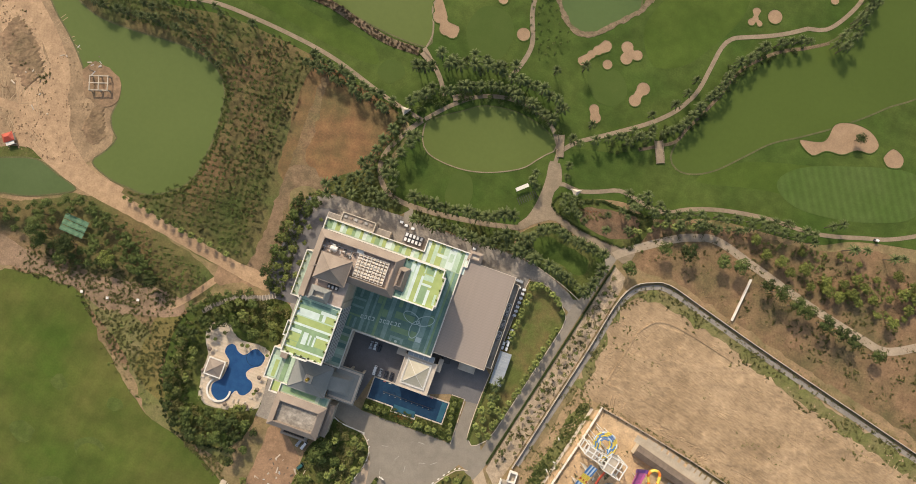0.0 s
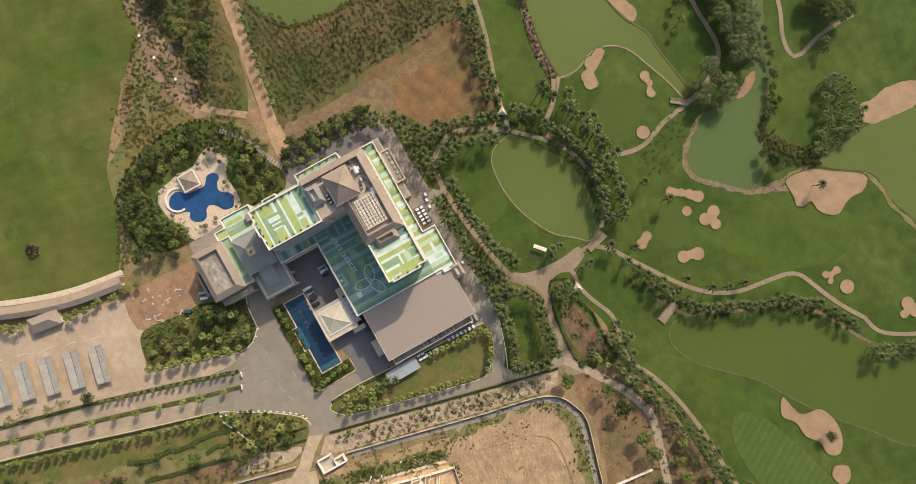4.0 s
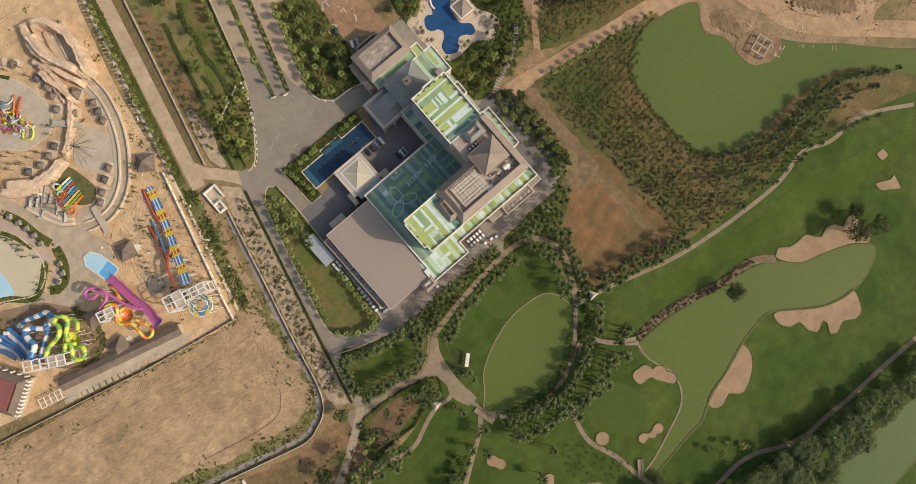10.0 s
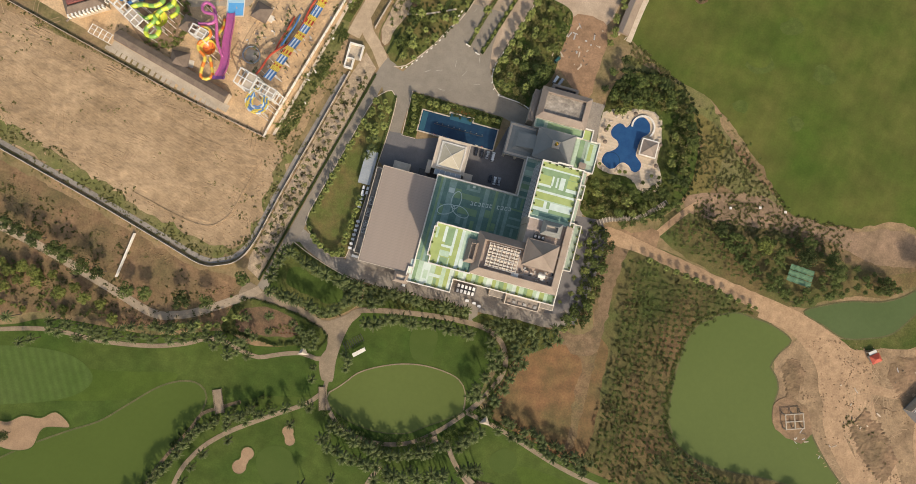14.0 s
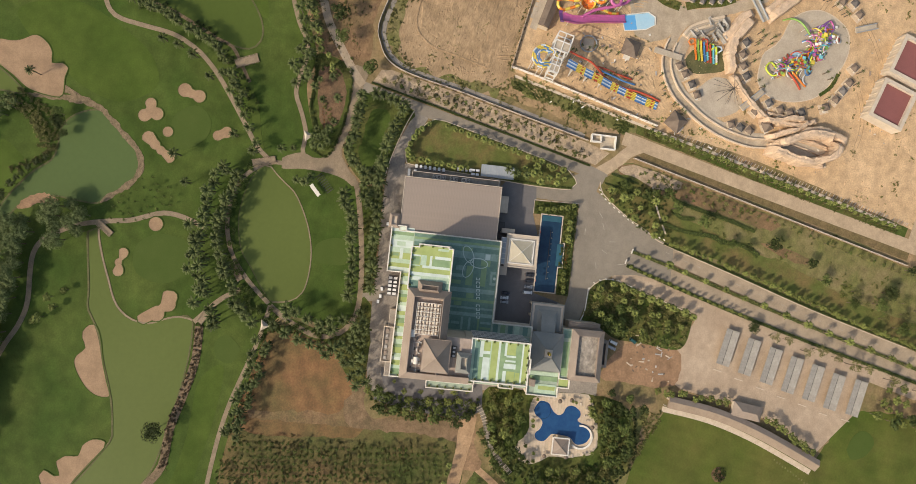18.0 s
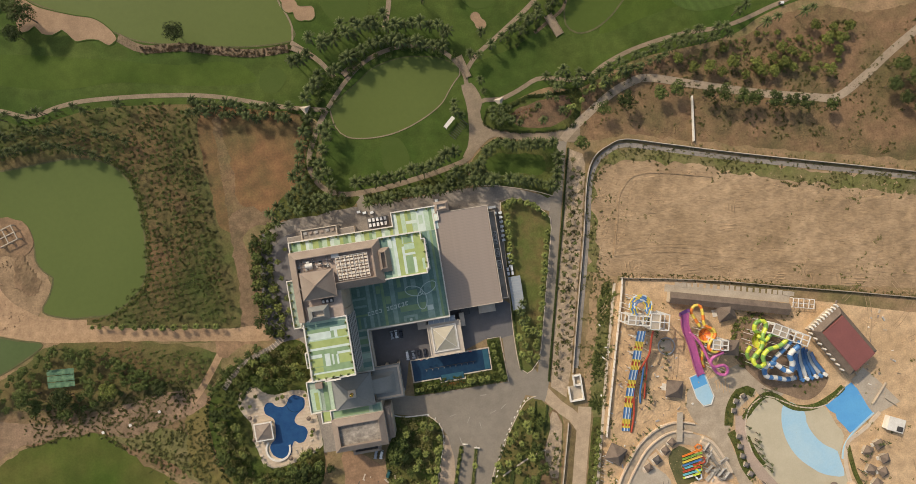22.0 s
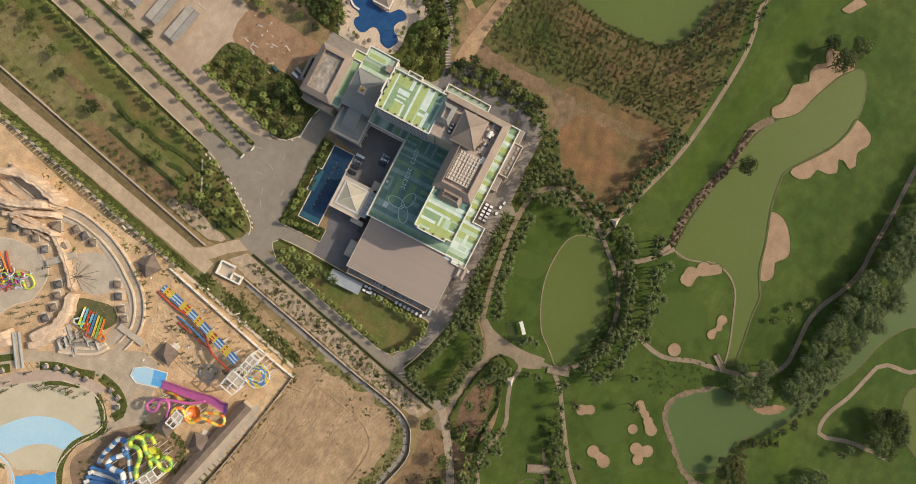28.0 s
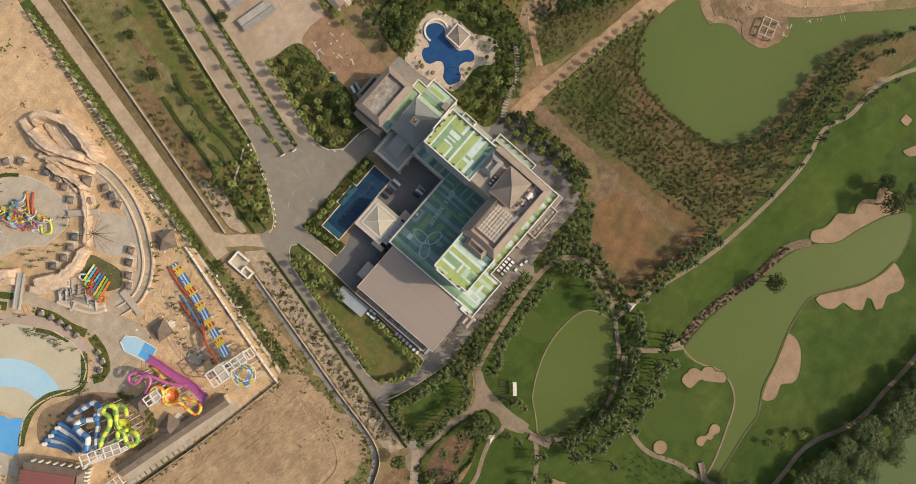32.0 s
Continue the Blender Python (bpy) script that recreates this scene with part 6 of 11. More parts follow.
loose_hedge([(-62, -78), (-59.2, -74), (-58.8, -70.4), (-62.4, -67.4), (-70, -65), (-77, -63), (-97, -61), (-106.8, -61.8)], 1.2, "dark hedge round the planted bed", LEAF_DARK, 0.7, 0.7)
loose_hedge([(-73.7, -77.7), (-84.6, -81.3), (-93, -81.2), (-103.1, -80.8), (-112.9, -81.4)], 1.5, "dark hedge below the planted bed", LEAF_DARK, 0.9, 0.7)
merged("shrubs", BUSHES, scatter([(-59.5, -73), (-63, -77.4), (-74, -78), (-76, -72), (-72, -67), (-62, -69)], 1.9) + scatter([(-106, -79), (-113, -80), (-111, -69), (-107, -62.4), (-103, -70)], 1.9), LEAF, "mixed shrubs in the planted bed", "shrubs", 1.0, 0.18)
loose_hedge([(-86.9, -74.4), (-81, -71.2), (-75.7, -71.3), (-73.9, -74)], 3.4, "pale flowering shrubs in the mulch bed", LEAF_DRY, 0.7, 0.9)
loose_hedge([(-85.5, -75), (-79.8, -74), (-75.4, -74.2)], 1.4, "red-leaved shrubs in the mulch bed", FLOWER, 0.5, 1.2)
for x, y in ((-89.7, -66.2), (-88.4, -74.5), (-94.8, -79.2), (-66.2, -68.9), (-62.9, -72.2), (-63.8, -76.4), (-68.1, -77.2), (-72.7, -75.8), (-77.1, -67), (-98.2, -85.3), (-60.5, -87.1), (-59.5, -92.8), (-70, -71), (-68, -74), (-73, -69), (-101, -70), (-99, -77)):
    plant(PALMS, x, y, "palms in the mulch bed", 0.7)
merged("shrubs", BUSHES, [(x + rng.uniform(-1, 1), y + rng.uniform(-1, 1)) for x, y in ((-55.3, 170.2), (-55.4, 163.2), (-56.7, 167.0), (-54.5, 152.7), (-61.1, 153.1), (-60.7, 143.2), (-62.4, 135.6), (-65.6, 122.6), (-69.0, 121.7), (-63.0, 133.0), (-66, 140), (-58, 147), (-69, 112), (-70, 104)) for _ in range(3)], LEAF_LIGHT, "scattered shrubs in the gravel bed", "shrubs", 0.7, 0.14)
merged("weed_tufts", TUFTS, [(q.x + rng.uniform(-2.2, 0.2), q.y + rng.uniform(-0.6, 1.0)) for q in spline([(165, 1), (154, -0.2), (141.5, -6.8), (133.8, -16), (131.3, -28), (130.3, -44.5), (132.2, -65), (139, -77.5), (149, -84)], False, 0.5) for _ in range(2)], LEAF_LIGHT, "pale weeds along the pond shore", "weeds", 0.9, 0.1)
merged("shrubs", BUSHES, scatter([(-48, 130), (-30, 200), (-12, 290), (-24, 300), (-46, 210), (-60, 150), (-66, 120)], 9.5), LEAF_DRY, "low shrubs on the verge", "shrubs", 0.7)
merged("shrubs", BUSHES, [(q.x + rng.uniform(-4, 4), q.y + rng.uniform(-4, 4)) for _ in range(3) for q in spline([(-112, 26), (-106, 0), (-112, -28), (-126, -42), (-150, -42), (-220, -25), (-300, -5)], False, 2.0)], LEAF_DRY, "weeds along the edge of the lot", "shrubs", 0.5)
merged("shrubs", BUSHES, scatter([(-45, -40), (12, -38.5), (12, -42), (-20, -45), (-44, -49)], 2.0) + scatter([(20, -38.5), (58, -37), (58, -43), (46, -50), (30, -48), (20, -44)], 2.2), LEAF_DARK, "undergrowth between the palm rows", "shrubs", 1.0)
loose_hedge([(-94.5, -54), (-78, -57), (-64, -60.6), (-56, -57)], 2.2, "dark undergrowth below the palm rows", LEAF_DARK, 0.9)
loose_hedge([(-95.4, -51), (-91, -30)], 1.8, "dark undergrowth below the palm rows", LEAF_DARK, 0.8)
loose_hedge([(-89, -28), (-78, -32), (-62, -37), (-52, -39)], 1.8, "dark undergrowth below the palm rows", LEAF_DARK, 0.8)
merged("shrubs", BUSHES, [(q.x + rng.uniform(-5, 5), q.y + rng.uniform(-5, 5)) for q in spline([(-44, -112), (-30, -119), (-8, -118), (12, -110), (26, -98), (36, -88), (38, -70), (40, -55)], False, 0.9)], LEAF, "dark undergrowth round the pond", "shrubs", 1.5)
merged("shrubs", BUSHES, [(q.x + rng.uniform(-4, 4), q.y + rng.uniform(-4, 4)) for q in spline([(-81, -112), (-99, -125), (-113, -136), (-123, -155), (-133, -177), (-146, -192), (-161, -203)], False, 1.1)] + [(q.x + rng.uniform(-3, 3), q.y + rng.uniform(-3, 3)) for q in spline([(41, -91), (57, -93), (76, -98), (96, -103)], False, 1.3)], LEAF_DARK, "dark undergrowth on the fairway edge", "shrubs", 1.3)

sheet("mulch_ring", [(93 + 4.3 * math.cos(k * 0.524), 166.1 + 4.3 * math.sin(k * 0.524)) for k in range(12)], 0.1, MULCH, label="round mulch bed on the range", category="mulch", ragged=0.6)
merged("shrubs", BUSHES, [(93 + 2.9 * math.cos(k * 0.785) + rng.uniform(-0.4, 0.4), 166.1 + 2.9 * math.sin(k * 0.785) + rng.uniform(-0.4, 0.4)) for k in range(8)] + [(93, 166.1), (92, 167.2)], LEAF_DARK, "ring of dark shrubs on the range", "shrubs", 1.1)

merged("young_trees", SAPLINGS, scatter([(-24.2, -146.1), (-13.9, -158.2), (-8.9, -177), (-14, -181), (-30, -171), (-37, -162), (-36, -150.8)], 3.6), SAPLEAF, "young trees planted on the grass by the pond", "young trees", 1.0)

# clipped hedges
for line, w in (([(-57.4, 123.8), (-53.4, 138.2), (-49.9, 154.6), (-44.8, 172.3)], 2.4), ([(-39.8, 138), (-39.2, 148.4), (-36.7, 154.7), (-36.3, 165), (-31.7, 176)], 3.0), ([(-51, 123.9), (-47.6, 129.9), (-47.9, 136.9)], 2.6), ([(-44, 118), (-40.6, 130), (-39.8, 138)], 2.4)):
    hedge("hedge", line, w, 1.0, LEAF, "broad uneven hedge winding over the verge", 5.0)
    loose_hedge(line, w, "loose shrubs along the winding hedge", LEAF, 0.7)
hedge("hedge", [(-67.9, 87.3), (-64, 102.3)], 1.4, 0.9, LEAF_DARK, "short dark clipped hedge by the road")
hedge("hedge", [(-62.2, 84.2), (-56.3, 108.2), (-51.1, 118.8)], 1.1, 0.8, LEAF_DARK, "dark clipped hedge behind the corner bed")
hedge("hedge", [(-32.3, 121), (-19.6, 164.1), (-4.6, 212.7), (10.4, 268.5), (21.6, 308)], 1.5, 0.9, LEAF_DARK, "dark clipped hedge along the boulevard kerb")
hedge("hedge", MED2, 2.2, 1.0, LEAF, "clipped green hedge on the boulevard")
hedge("hedge", MED1, 2.2, 0.9, LEAF_DRY, "long clipped median hedge")
hedge("hedge", [(-102, -50.4), (-94.4, -19.1), (-86.6, 11.8), (-78.7, 43), (-70.8, 74.5)], 1.3, 1.0, LEAF_DARK, "long clipped hedge beside the side road")
hedge("hedge", [(-47.5, 69.5), (-30, 69.3), (-12, 69.4), (2, 69)], 1.0, 0.8, LEAF_LIGHT, "trimmed hedge of the fountain bed")
hedge("hedge", [(-26, 66.8), (-12.5, 66.8)], 1.6, 0.6, FLOWER, "bed of red and orange flowers", category="flower bed")
hedge("hedge", [(-58, 30), (-57, 48), (-57, 66)], 1.4, 0.9, LEAF, "hedge along the lawn edge")
hedge("hedge", [(-85, -15), (-80, -19.8), (-72.6, -25), (-65, -27), (-61.4, -25)], 1.4, 1.0, LEAF, "hedge round the lawn corner")
merged("weed_tufts", TUFTS, [(q.x + rng.uniform(-1.8, 1.8), q.y + rng.uniform(-1, 1)) for q in spline([(-92.6, 104), (-81.5, 146), (-69.3, 193), (-54, 255)], False, 0.8) for _ in range(2)] + clusters([(-102, -48), (-109, -42), (-83.8, 71), (-72.4, 76)], 60, 10, 1.6), LEAF_DRY, "weeds on the planted strips", "weeds", 0.8, 0.12)
PAVED = ([(-147, 93), (-162, 88), (-176, 84), (-196, 78), (-208, 96), (-232, 108), (-248, 124), (-228, 140), (-228, 166), (-214, 174), (-230, 192), (-206, 192), (-184, 176), (-172, 160), (-162, 136), (-156, 119), (-146, 108)], [(-141, 166), (-151.5, 173.5), (-166, 180.4), (-175, 197), (-165.7, 215), (-146.8, 215), (-126, 201.4), (-120.5, 180), (-130, 165.4)], [(-118.8, 129.7), (-129, 140.2), (-128.2, 150.3), (-112.9, 156.7), (-106.7, 139.2)], [(-146, 84), (-158, 82), (-162, 100), (-156, 105), (-149, 100)], [(-143, 35), (-212, 52), (-214, 62), (-145, 45)], [(-214, 70), (-226, 98), (-246, 92), (-238, 60)], [(-156, 120), (-146, 108), (-125, 109), (-108, 122), (-92, 148), (-90, 180), (-98, 180), (-102, 150), (-118, 126), (-136, 118), (-150, 126)])


def bare(places):
    """Leaves out what would lie on paving or in pools."""
    return [p for p in places if not any(inside(p[0], p[1], poly) for poly in PAVED)]


LOTP = [(-108, 20), (-105, 0), (-114, -28), (-130, -37), (-150, -35), (-220, -18), (-320, 6), (-320, 70), (-197, 40)]
SITEP = [(-119, 30), (-199, 52), (-290, 78), (-320, 90), (-320, 330), (-50, 330), (-60, 262), (-88, 165), (-100, 100)]
SCRUBP = [(-108, -59), (-140, -54), (-200, -38), (-320, -8), (-320, -90), (-250, -100), (-201, -93), (-148, -89), (-114, -79)]
YARDP = [(195, -4), (222, 0), (262, 4), (300, -20), (290, -100), (250, -88), (216, -54), (206, -46), (195, -30)]
merged("clods", CLODS, clusters(LOTP, 70, 16, 3.0) + scatter(LOTP, 6.5), LOT, "loose clods on the sand lot", "clods", 1.0, 0.04)
merged("clods", CLODS, bare(clusters(SITEP, 90, 18, 3.0)), SITE, "loose clods on the park ground", "clods", 1.0, 0.02)
merged("clods", CLODS, clusters(YARDP, 36, 14, 3.0), CHURN, "clods in the churned yard", "clods", 1.0, 0.08)
merged("clods", CLODS, clusters(SCRUBP, 60, 20, 3.0), SCRUB, "clods on the dry scrub", "clods", 1.0, 0.02)
merged("weed_tufts", TUFTS, clusters(SCRUBP, 45, 16, 3.6), LEAF_DRY, "sparse tufts of weeds on dry earth", "weeds", 1.0, 0.02)
merged("weed_tufts", TUFTS, clusters(LOTP, 16, 12, 2.4) + bare(clusters(SITEP, 50, 12, 2.0)), LEAF_DRY, "few weeds on bare sand", "weeds", 0.8, 0.04)
loose_hedge([(-99.5, 94), (-105.5, 62), (-112, 34)], 1.6, "weedy hedge along the park wall", LEAF_DRY, 0.6)
merged("weed_tufts", TUFTS, clusters([(-96, 98), (-103, 70), (-114, 28), (-109, 26), (-98, 64), (-91, 92)], 60, 14, 1.4), LEAF, "green weeds outside the park wall", "weeds", 1.0, 0.06)
merged("weed_tufts", TUFTS, clusters([(-118, 30), (-107, 63), (-99, 97), (-92, 92), (-88, 72), (-95, 32), (-104, 8), (-112, 20)], 22, 12, 2.0), LEAF_DRY, "weeds between the park wall and the road", "weeds", 0.8, 0.02)
STRIPP = [(-115, -31), (-127, -36), (-142, -34), (-168, -28), (-201, -17), (-235, -6), (-296, 10), (-296, -4), (-236, -18), (-168, -37.5), (-135, -46), (-124, -44), (-112, -34), (-104, -5), (-101, 22), (-109, 24), (-112, 0)]
merged("weed_tufts", TUFTS, clusters(STRIPP, 70, 14, 2.4), LEAF_DRY, "weeds along the perimeter wall", "weeds", 0.9, 0.06)
merged("weed_tufts", TUFTS, clusters([(88, 16), (163, 6), (136, -13), (127, -28), (126, -50), (131, -76), (150, -92), (111, -108), (92, -103), (92, -40)], 40, 14, 3.4), LEAF_DRY, "weeds between the sapling rows", "weeds", 0.9, 0.06)
merged("weed_tufts", TUFTS, clusters([(-76, 100), (-62, 160), (-48, 220), (-24, 310), (10, 300), (-14, 215), (-30, 160), (-40, 124)], 24, 12, 2.6), LEAF_LIGHT, "rough weeds on the verge", "weeds", 0.9, 0.1)
merged("weed_tufts", TUFTS, clusters([(236, -28), (250, -37), (271, -60), (261, -79), (237, -62), (228, -45)], 8, 8, 2.6), LEAF_DRY, "dry weeds in the churned yard", "weeds", 0.8, 0.1)
merged("weed_tufts", TUFTS, clusters([(60, 133), (89, 118), (135, 94), (172, 61), (209, 62), (209, 45), (170, 40), (120, 40), (112, 84), (96, 112), (64, 118)], 150, 18, 3.6), LEAF_DRY, "weeds on the edge of the range", "weeds", 1.0, 0.06)
merged("weed_tufts", TUFTS, clusters([(-110, 18), (-92, 60), (-98, 100), (-88, 160), (-60, 262), (-66, 262), (-94, 160), (-106, 100), (-118, 30)], 50, 12, 1.6), LEAF_LIGHT, "weeds along the park fence", "weeds", 0.8, 0.1)
# ---- the hotel ----
LIME = mat("lime_paint", (0.37, 0.43, 0.16), (0.31, 0.37, 0.125), big=0.3, fine=1.2, grain=0.1)
MINT = mat("mint_paint", (0.47, 0.57, 0.42), (0.38, 0.49, 0.35), big=0.25, fine=1.2, grain=0.12)
TEAL = mat("teal_paint", (0.165, 0.262, 0.205), (0.125, 0.205, 0.165), big=0.25, fine=1.2, grain=0.14)
CHALK = mat("chalk_paint", (0.60, 0.67, 0.60), (0.50, 0.57, 0.50), big=0.3, fine=1.2, grain=0.1)
MOSS = mat("mid_green_paint", (0.26, 0.36, 0.19), (0.20, 0.295, 0.155), big=0.3, fine=1.2, grain=0.12)
GOLD = mat("gilded_finial", (0.75, 0.52, 0.12), (0.62, 0.42, 0.10), big=1, fine=4, rough=0.25, metal=1.0, grain=0.05, bump=0)
PANEL = mat("plant_metal", (0.48, 0.46, 0.43), (0.36, 0.34, 0.31), big=0.6, fine=3, rough=0.5, grain=0.15, vary=0.2)
DARKMETAL = mat("dark_metal", (0.07, 0.065, 0.06), (0.05, 0.045, 0.04), big=0.6, fine=3, rough=0.5, grain=0.15)
BLUEROOF = mat("blue_grey_sheet", (0.34, 0.36, 0.37), (0.28, 0.30, 0.31), big=0.15, fine=2, rough=0.5, grain=0.1)
PINKDECK = mat("pinkish_roof_deck", (0.46, 0.36, 0.29), (0.36, 0.28, 0.22), big=0.3, fine=1.2, grain=0.2)
# Mint dimmed in its own colour for the shade lying over the court.
MINT_SHADED = mat("shaded_mint_paint", (0.285, 0.385, 0.325), (0.215, 0.31, 0.26), big=0.25, fine=1.2, grain=0.14)
PAINTS = [LIME, MINT, TEAL, CHALK, MOSS, MINT_SHADED]

hotel = thing("hotel", "large cream resort hotel with green painted roof terraces", "hotel")


def outline(name, pts, z, material, wide=0.5, high=1.2, parent=hotel):
    """A parapet along a closed outline, with square corners."""
    bm = bmesh.new()
    for (ax, ay), (bx, by) in zip(pts, pts[1:] + pts[:1]):
        if abs(ax - bx) > abs(ay - by):
            box(bm, min(ax, bx) - wide / 2, ay - wide / 2, z, max(ax, bx) + wide / 2, ay + wide / 2, z + high)
        else:
            box(bm, ax - wide / 2 + 0.003, min(ay, by) + wide / 2, z, ax + wide / 2 - 0.003, max(ay, by) - wide / 2, z + high)
    return part(name, bm, material, parent)


def post_row(x0, y0, x1, y1, z, gap, parent=hotel, size=0.7, high=1.7, name="roof_planter"):
    n = max(1, int(math.hypot(x1 - x0, y1 - y0) / gap))
    for k in range(n + 1):
        ob = new(name, POST)
        ob.parent = parent
        ob.matrix_basis = pose(x0 + (x1 - x0) * k / n, y0 + (y1 - y0) * k / n, z)


pm = bmesh.new()
box(pm, -0.35, -0.35, 0, 0.35, 0.35, 0.7, 0, 0.04)
core = pm.verts.new((0, 0, 1.1))
ring_v = [pm.verts.new(((0.8 if k % 2 else 0.4) * math.cos(k * 0.5236), (0.8 if k % 2 else 0.4) * math.sin(k * 0.5236), 0.75 + 0.25 * (k % 3))) for k in range(12)]
for k in range(12):
    pm.faces.new((core, ring_v[k], ring_v[(k + 1) % 12])).material_index = 1
dummy = part("roof_planter", pm, [CREAM, LEAF])
POST = dummy.data
bpy.data.objects.remove(dummy)


def painted(rects, z, parent):
    """Flat bands of roof paint, each a thin slab of its own."""
    for k, (x0, y0, x1, y1, c) in enumerate(rects):
        part("painted_band", boxes((x0, y0, z, x1, y1, z + 0.02 + 0.0041 * (k % 40))), PAINTS[c], parent)


def hip(bm, x0, y0, x1, y1, z0, z1, ridge=0.0, mi=0, over=0.0):
    """A hipped or pyramid roof; ridge is half the ridge's length along the longer side."""
    cx, cy = (x0 + x1) / 2, (y0 + y1) / 2
    lx, ly = (ridge, 0) if x1 - x0 >= y1 - y0 else (0, ridge)
    b = [bm.verts.new(p) for p in ((x0, y0, z0), (x1, y0, z0), (x1, y1, z0), (x0, y1, z0))]
    if ridge:
        t = [bm.verts.new((cx - lx, cy - ly, z1)), bm.verts.new((cx + lx, cy + ly, z1))]
        if lx:
            fs = ((b[0], b[1], t[1], t[0]), (b[1], b[2], t[1]), (b[2], b[3], t[0], t[1]), (b[3], b[0], t[0]))
        else:
            fs = ((b[0], b[1], t[0]), (b[1], b[2], t[1], t[0]), (b[2], b[3], t[1]), (b[3], b[0], t[0], t[1]))
    else:
        t = bm.verts.new((cx, cy, z1))
        fs = [(b[k], b[(k + 1) % 4], t) for k in range(4)]
    for f in fs:
        bm.faces.new(f).material_index = mi
    bm.faces.new(b[::-1]).material_index = mi
    return bm


def hip_ring(bm, x0, y0, x1, y1, w, z0, z1, zin, mi=0):
    """A sloping roof band round a sunken deck."""
    o = [bm.verts.new(p) for p in ((x0, y0, z0), (x1, y0, z0), (x1, y1, z0), (x0, y1, z0))]
    i = [bm.verts.new(p) for p in ((x0 + w, y0 + w, z1), (x1 - w, y0 + w, z1), (x1 - w, y1 - w, z1), (x0 + w, y1 - w, z1))]
    c = 0.35
    j = [bm.verts.new(p) for p in ((x0 + w + c, y0 + w + c, z1), (x1 - w - c, y0 + w + c, z1), (x1 - w - c, y1 - w - c, z1), (x0 + w + c, y1 - w - c, z1))]
    d = [bm.verts.new((v.co.x, v.co.y, zin)) for v in j]
    for k in range(4):
        n = (k + 1) % 4
        bm.faces.new((o[k], o[n], i[n], i[k])).material_index = mi
        bm.faces.new((i[k], i[n], j[n], j[k])).material_index = mi
        bm.faces.new((j[k], j[n], d[n], d[k])).material_index = mi
    return bm


def rib_hips(x0, y0, x1, y1, z0, z1, material, parent, ridge=0.0, size=0.22):
    """Raised hip caps and an eave board for a hipped roof."""
    cx, cy = (x0 + x1) / 2, (y0 + y1) / 2
    lx, ly = (ridge, 0) if x1 - x0 >= y1 - y0 else (0, ridge)
    for px, py in ((x0, y0), (x1, y0), (x1, y1), (x0, y1)):
        tx = cx + (lx if px > cx else -lx)
        ty = cy + (ly if py > cy else -ly)
        bm = bmesh.new()
        a, b = Vector((px, py, z0 + 0.05)), Vector((tx, ty, z1 + 0.08))
        s = (b - a).cross(Vector((0, 0, 1))).normalized() * size / 2
        u = Vector((0, 0, size))
        v = [bm.verts.new(q) for q in (a - s, a + s, b + s, b - s, a + u * 0.5, b + u * 0.5)]
        for f in ((0, 4, 5, 3), (1, 2, 5, 4), (0, 1, 4), (3, 5, 2), (0, 3, 2, 1)):
            bm.faces.new([v[k] for k in f])
        part("hip_cap", bm, material, parent)
    outline("eave", [(x0, y0), (x1, y0), (x1, y1), (x0, y1)], z0 - 0.3, material, 0.35, 0.4, parent)


# banquet hall
hall = part("hall_wall", boxes((-51.5, -25, 0, -23.05, 25.2, 11.4), (-55.6, -22.5, 0, -51.52, 24.6, 7.0)), CREAM, hotel)
n = 34
hall_top = part("hall_roof", boxes((-51.2, -25.4, 11.4, -23.2, 25.5, 11.6)), TAUPE, hotel, "ribbed taupe metal hall roof")
d = part("roof_panel", boxes((-14, -0.738, 0, 14, 0.738, 0.3)), TAUPE)
PANEL_MESH = d.data
bpy.data.objects.remove(d)
d = part("roof_seam", boxes((-14, -0.03, 0, 14, 0.03, 0.325)), TAUPE)
SEAM_MESH = d.data
bpy.data.objects.remove(d)
for k in range(n):
    for nm, me, y in (("roof_panel", PANEL_MESH, -25.4 + 50.9 * (k + 0.5) / n), ("roof_seam", SEAM_MESH, -25.4 + 50.9 * (k + 1) / n)):
        ob = new(nm, me)
        ob.parent = hall_top
        ob.matrix_basis = pose(-37.2, y, 11.6 + (0.006 if nm == "roof_panel" and k % 2 else 0))
outline("parapet", [(-51.6, -25.6), (-23.1, -25.6), (-23.1, 25.7), (-51.6, 25.7)], 11.4, CREAM, 0.32, 0.7)
part("gutter_roof", boxes((-55.4, -22.3, 7.0, -51.9, 24.4, 7.15)), ROOF_FLAT, hotel)
outline("parapet", [(-55.4, -22.3), (-52.0, -22.3), (-52.0, 24.4), (-55.4, 24.4)], 7.0, CREAM, 0.35, 0.8)
for k, y in enumerate((7.6, 5.2, 1.2, -1.2, -5.6, -8.0, -10.4)):
    unit = part("cooling_unit", boxes((-54.6, y - 1.05, 7.15, -52.4, y + 1.05, 8.6)), PANEL, hotel)
    bm = bmesh.new()
    bmesh.ops.create_cone(bm, cap_ends=True, segments=14, radius1=0.8, radius2=0.75, depth=0.25, matrix=Matrix.Translation((-53.5, y, 8.72)))
    part("fan", bm, DARKMETAL, unit)
    part("fan_bar", boxes((-54.3, y - 0.08, 8.86, -52.7, y + 0.08, 8.94), (-53.58, y - 0.8, 8.87, -53.42, y + 0.8, 8.95)), PANEL, unit)
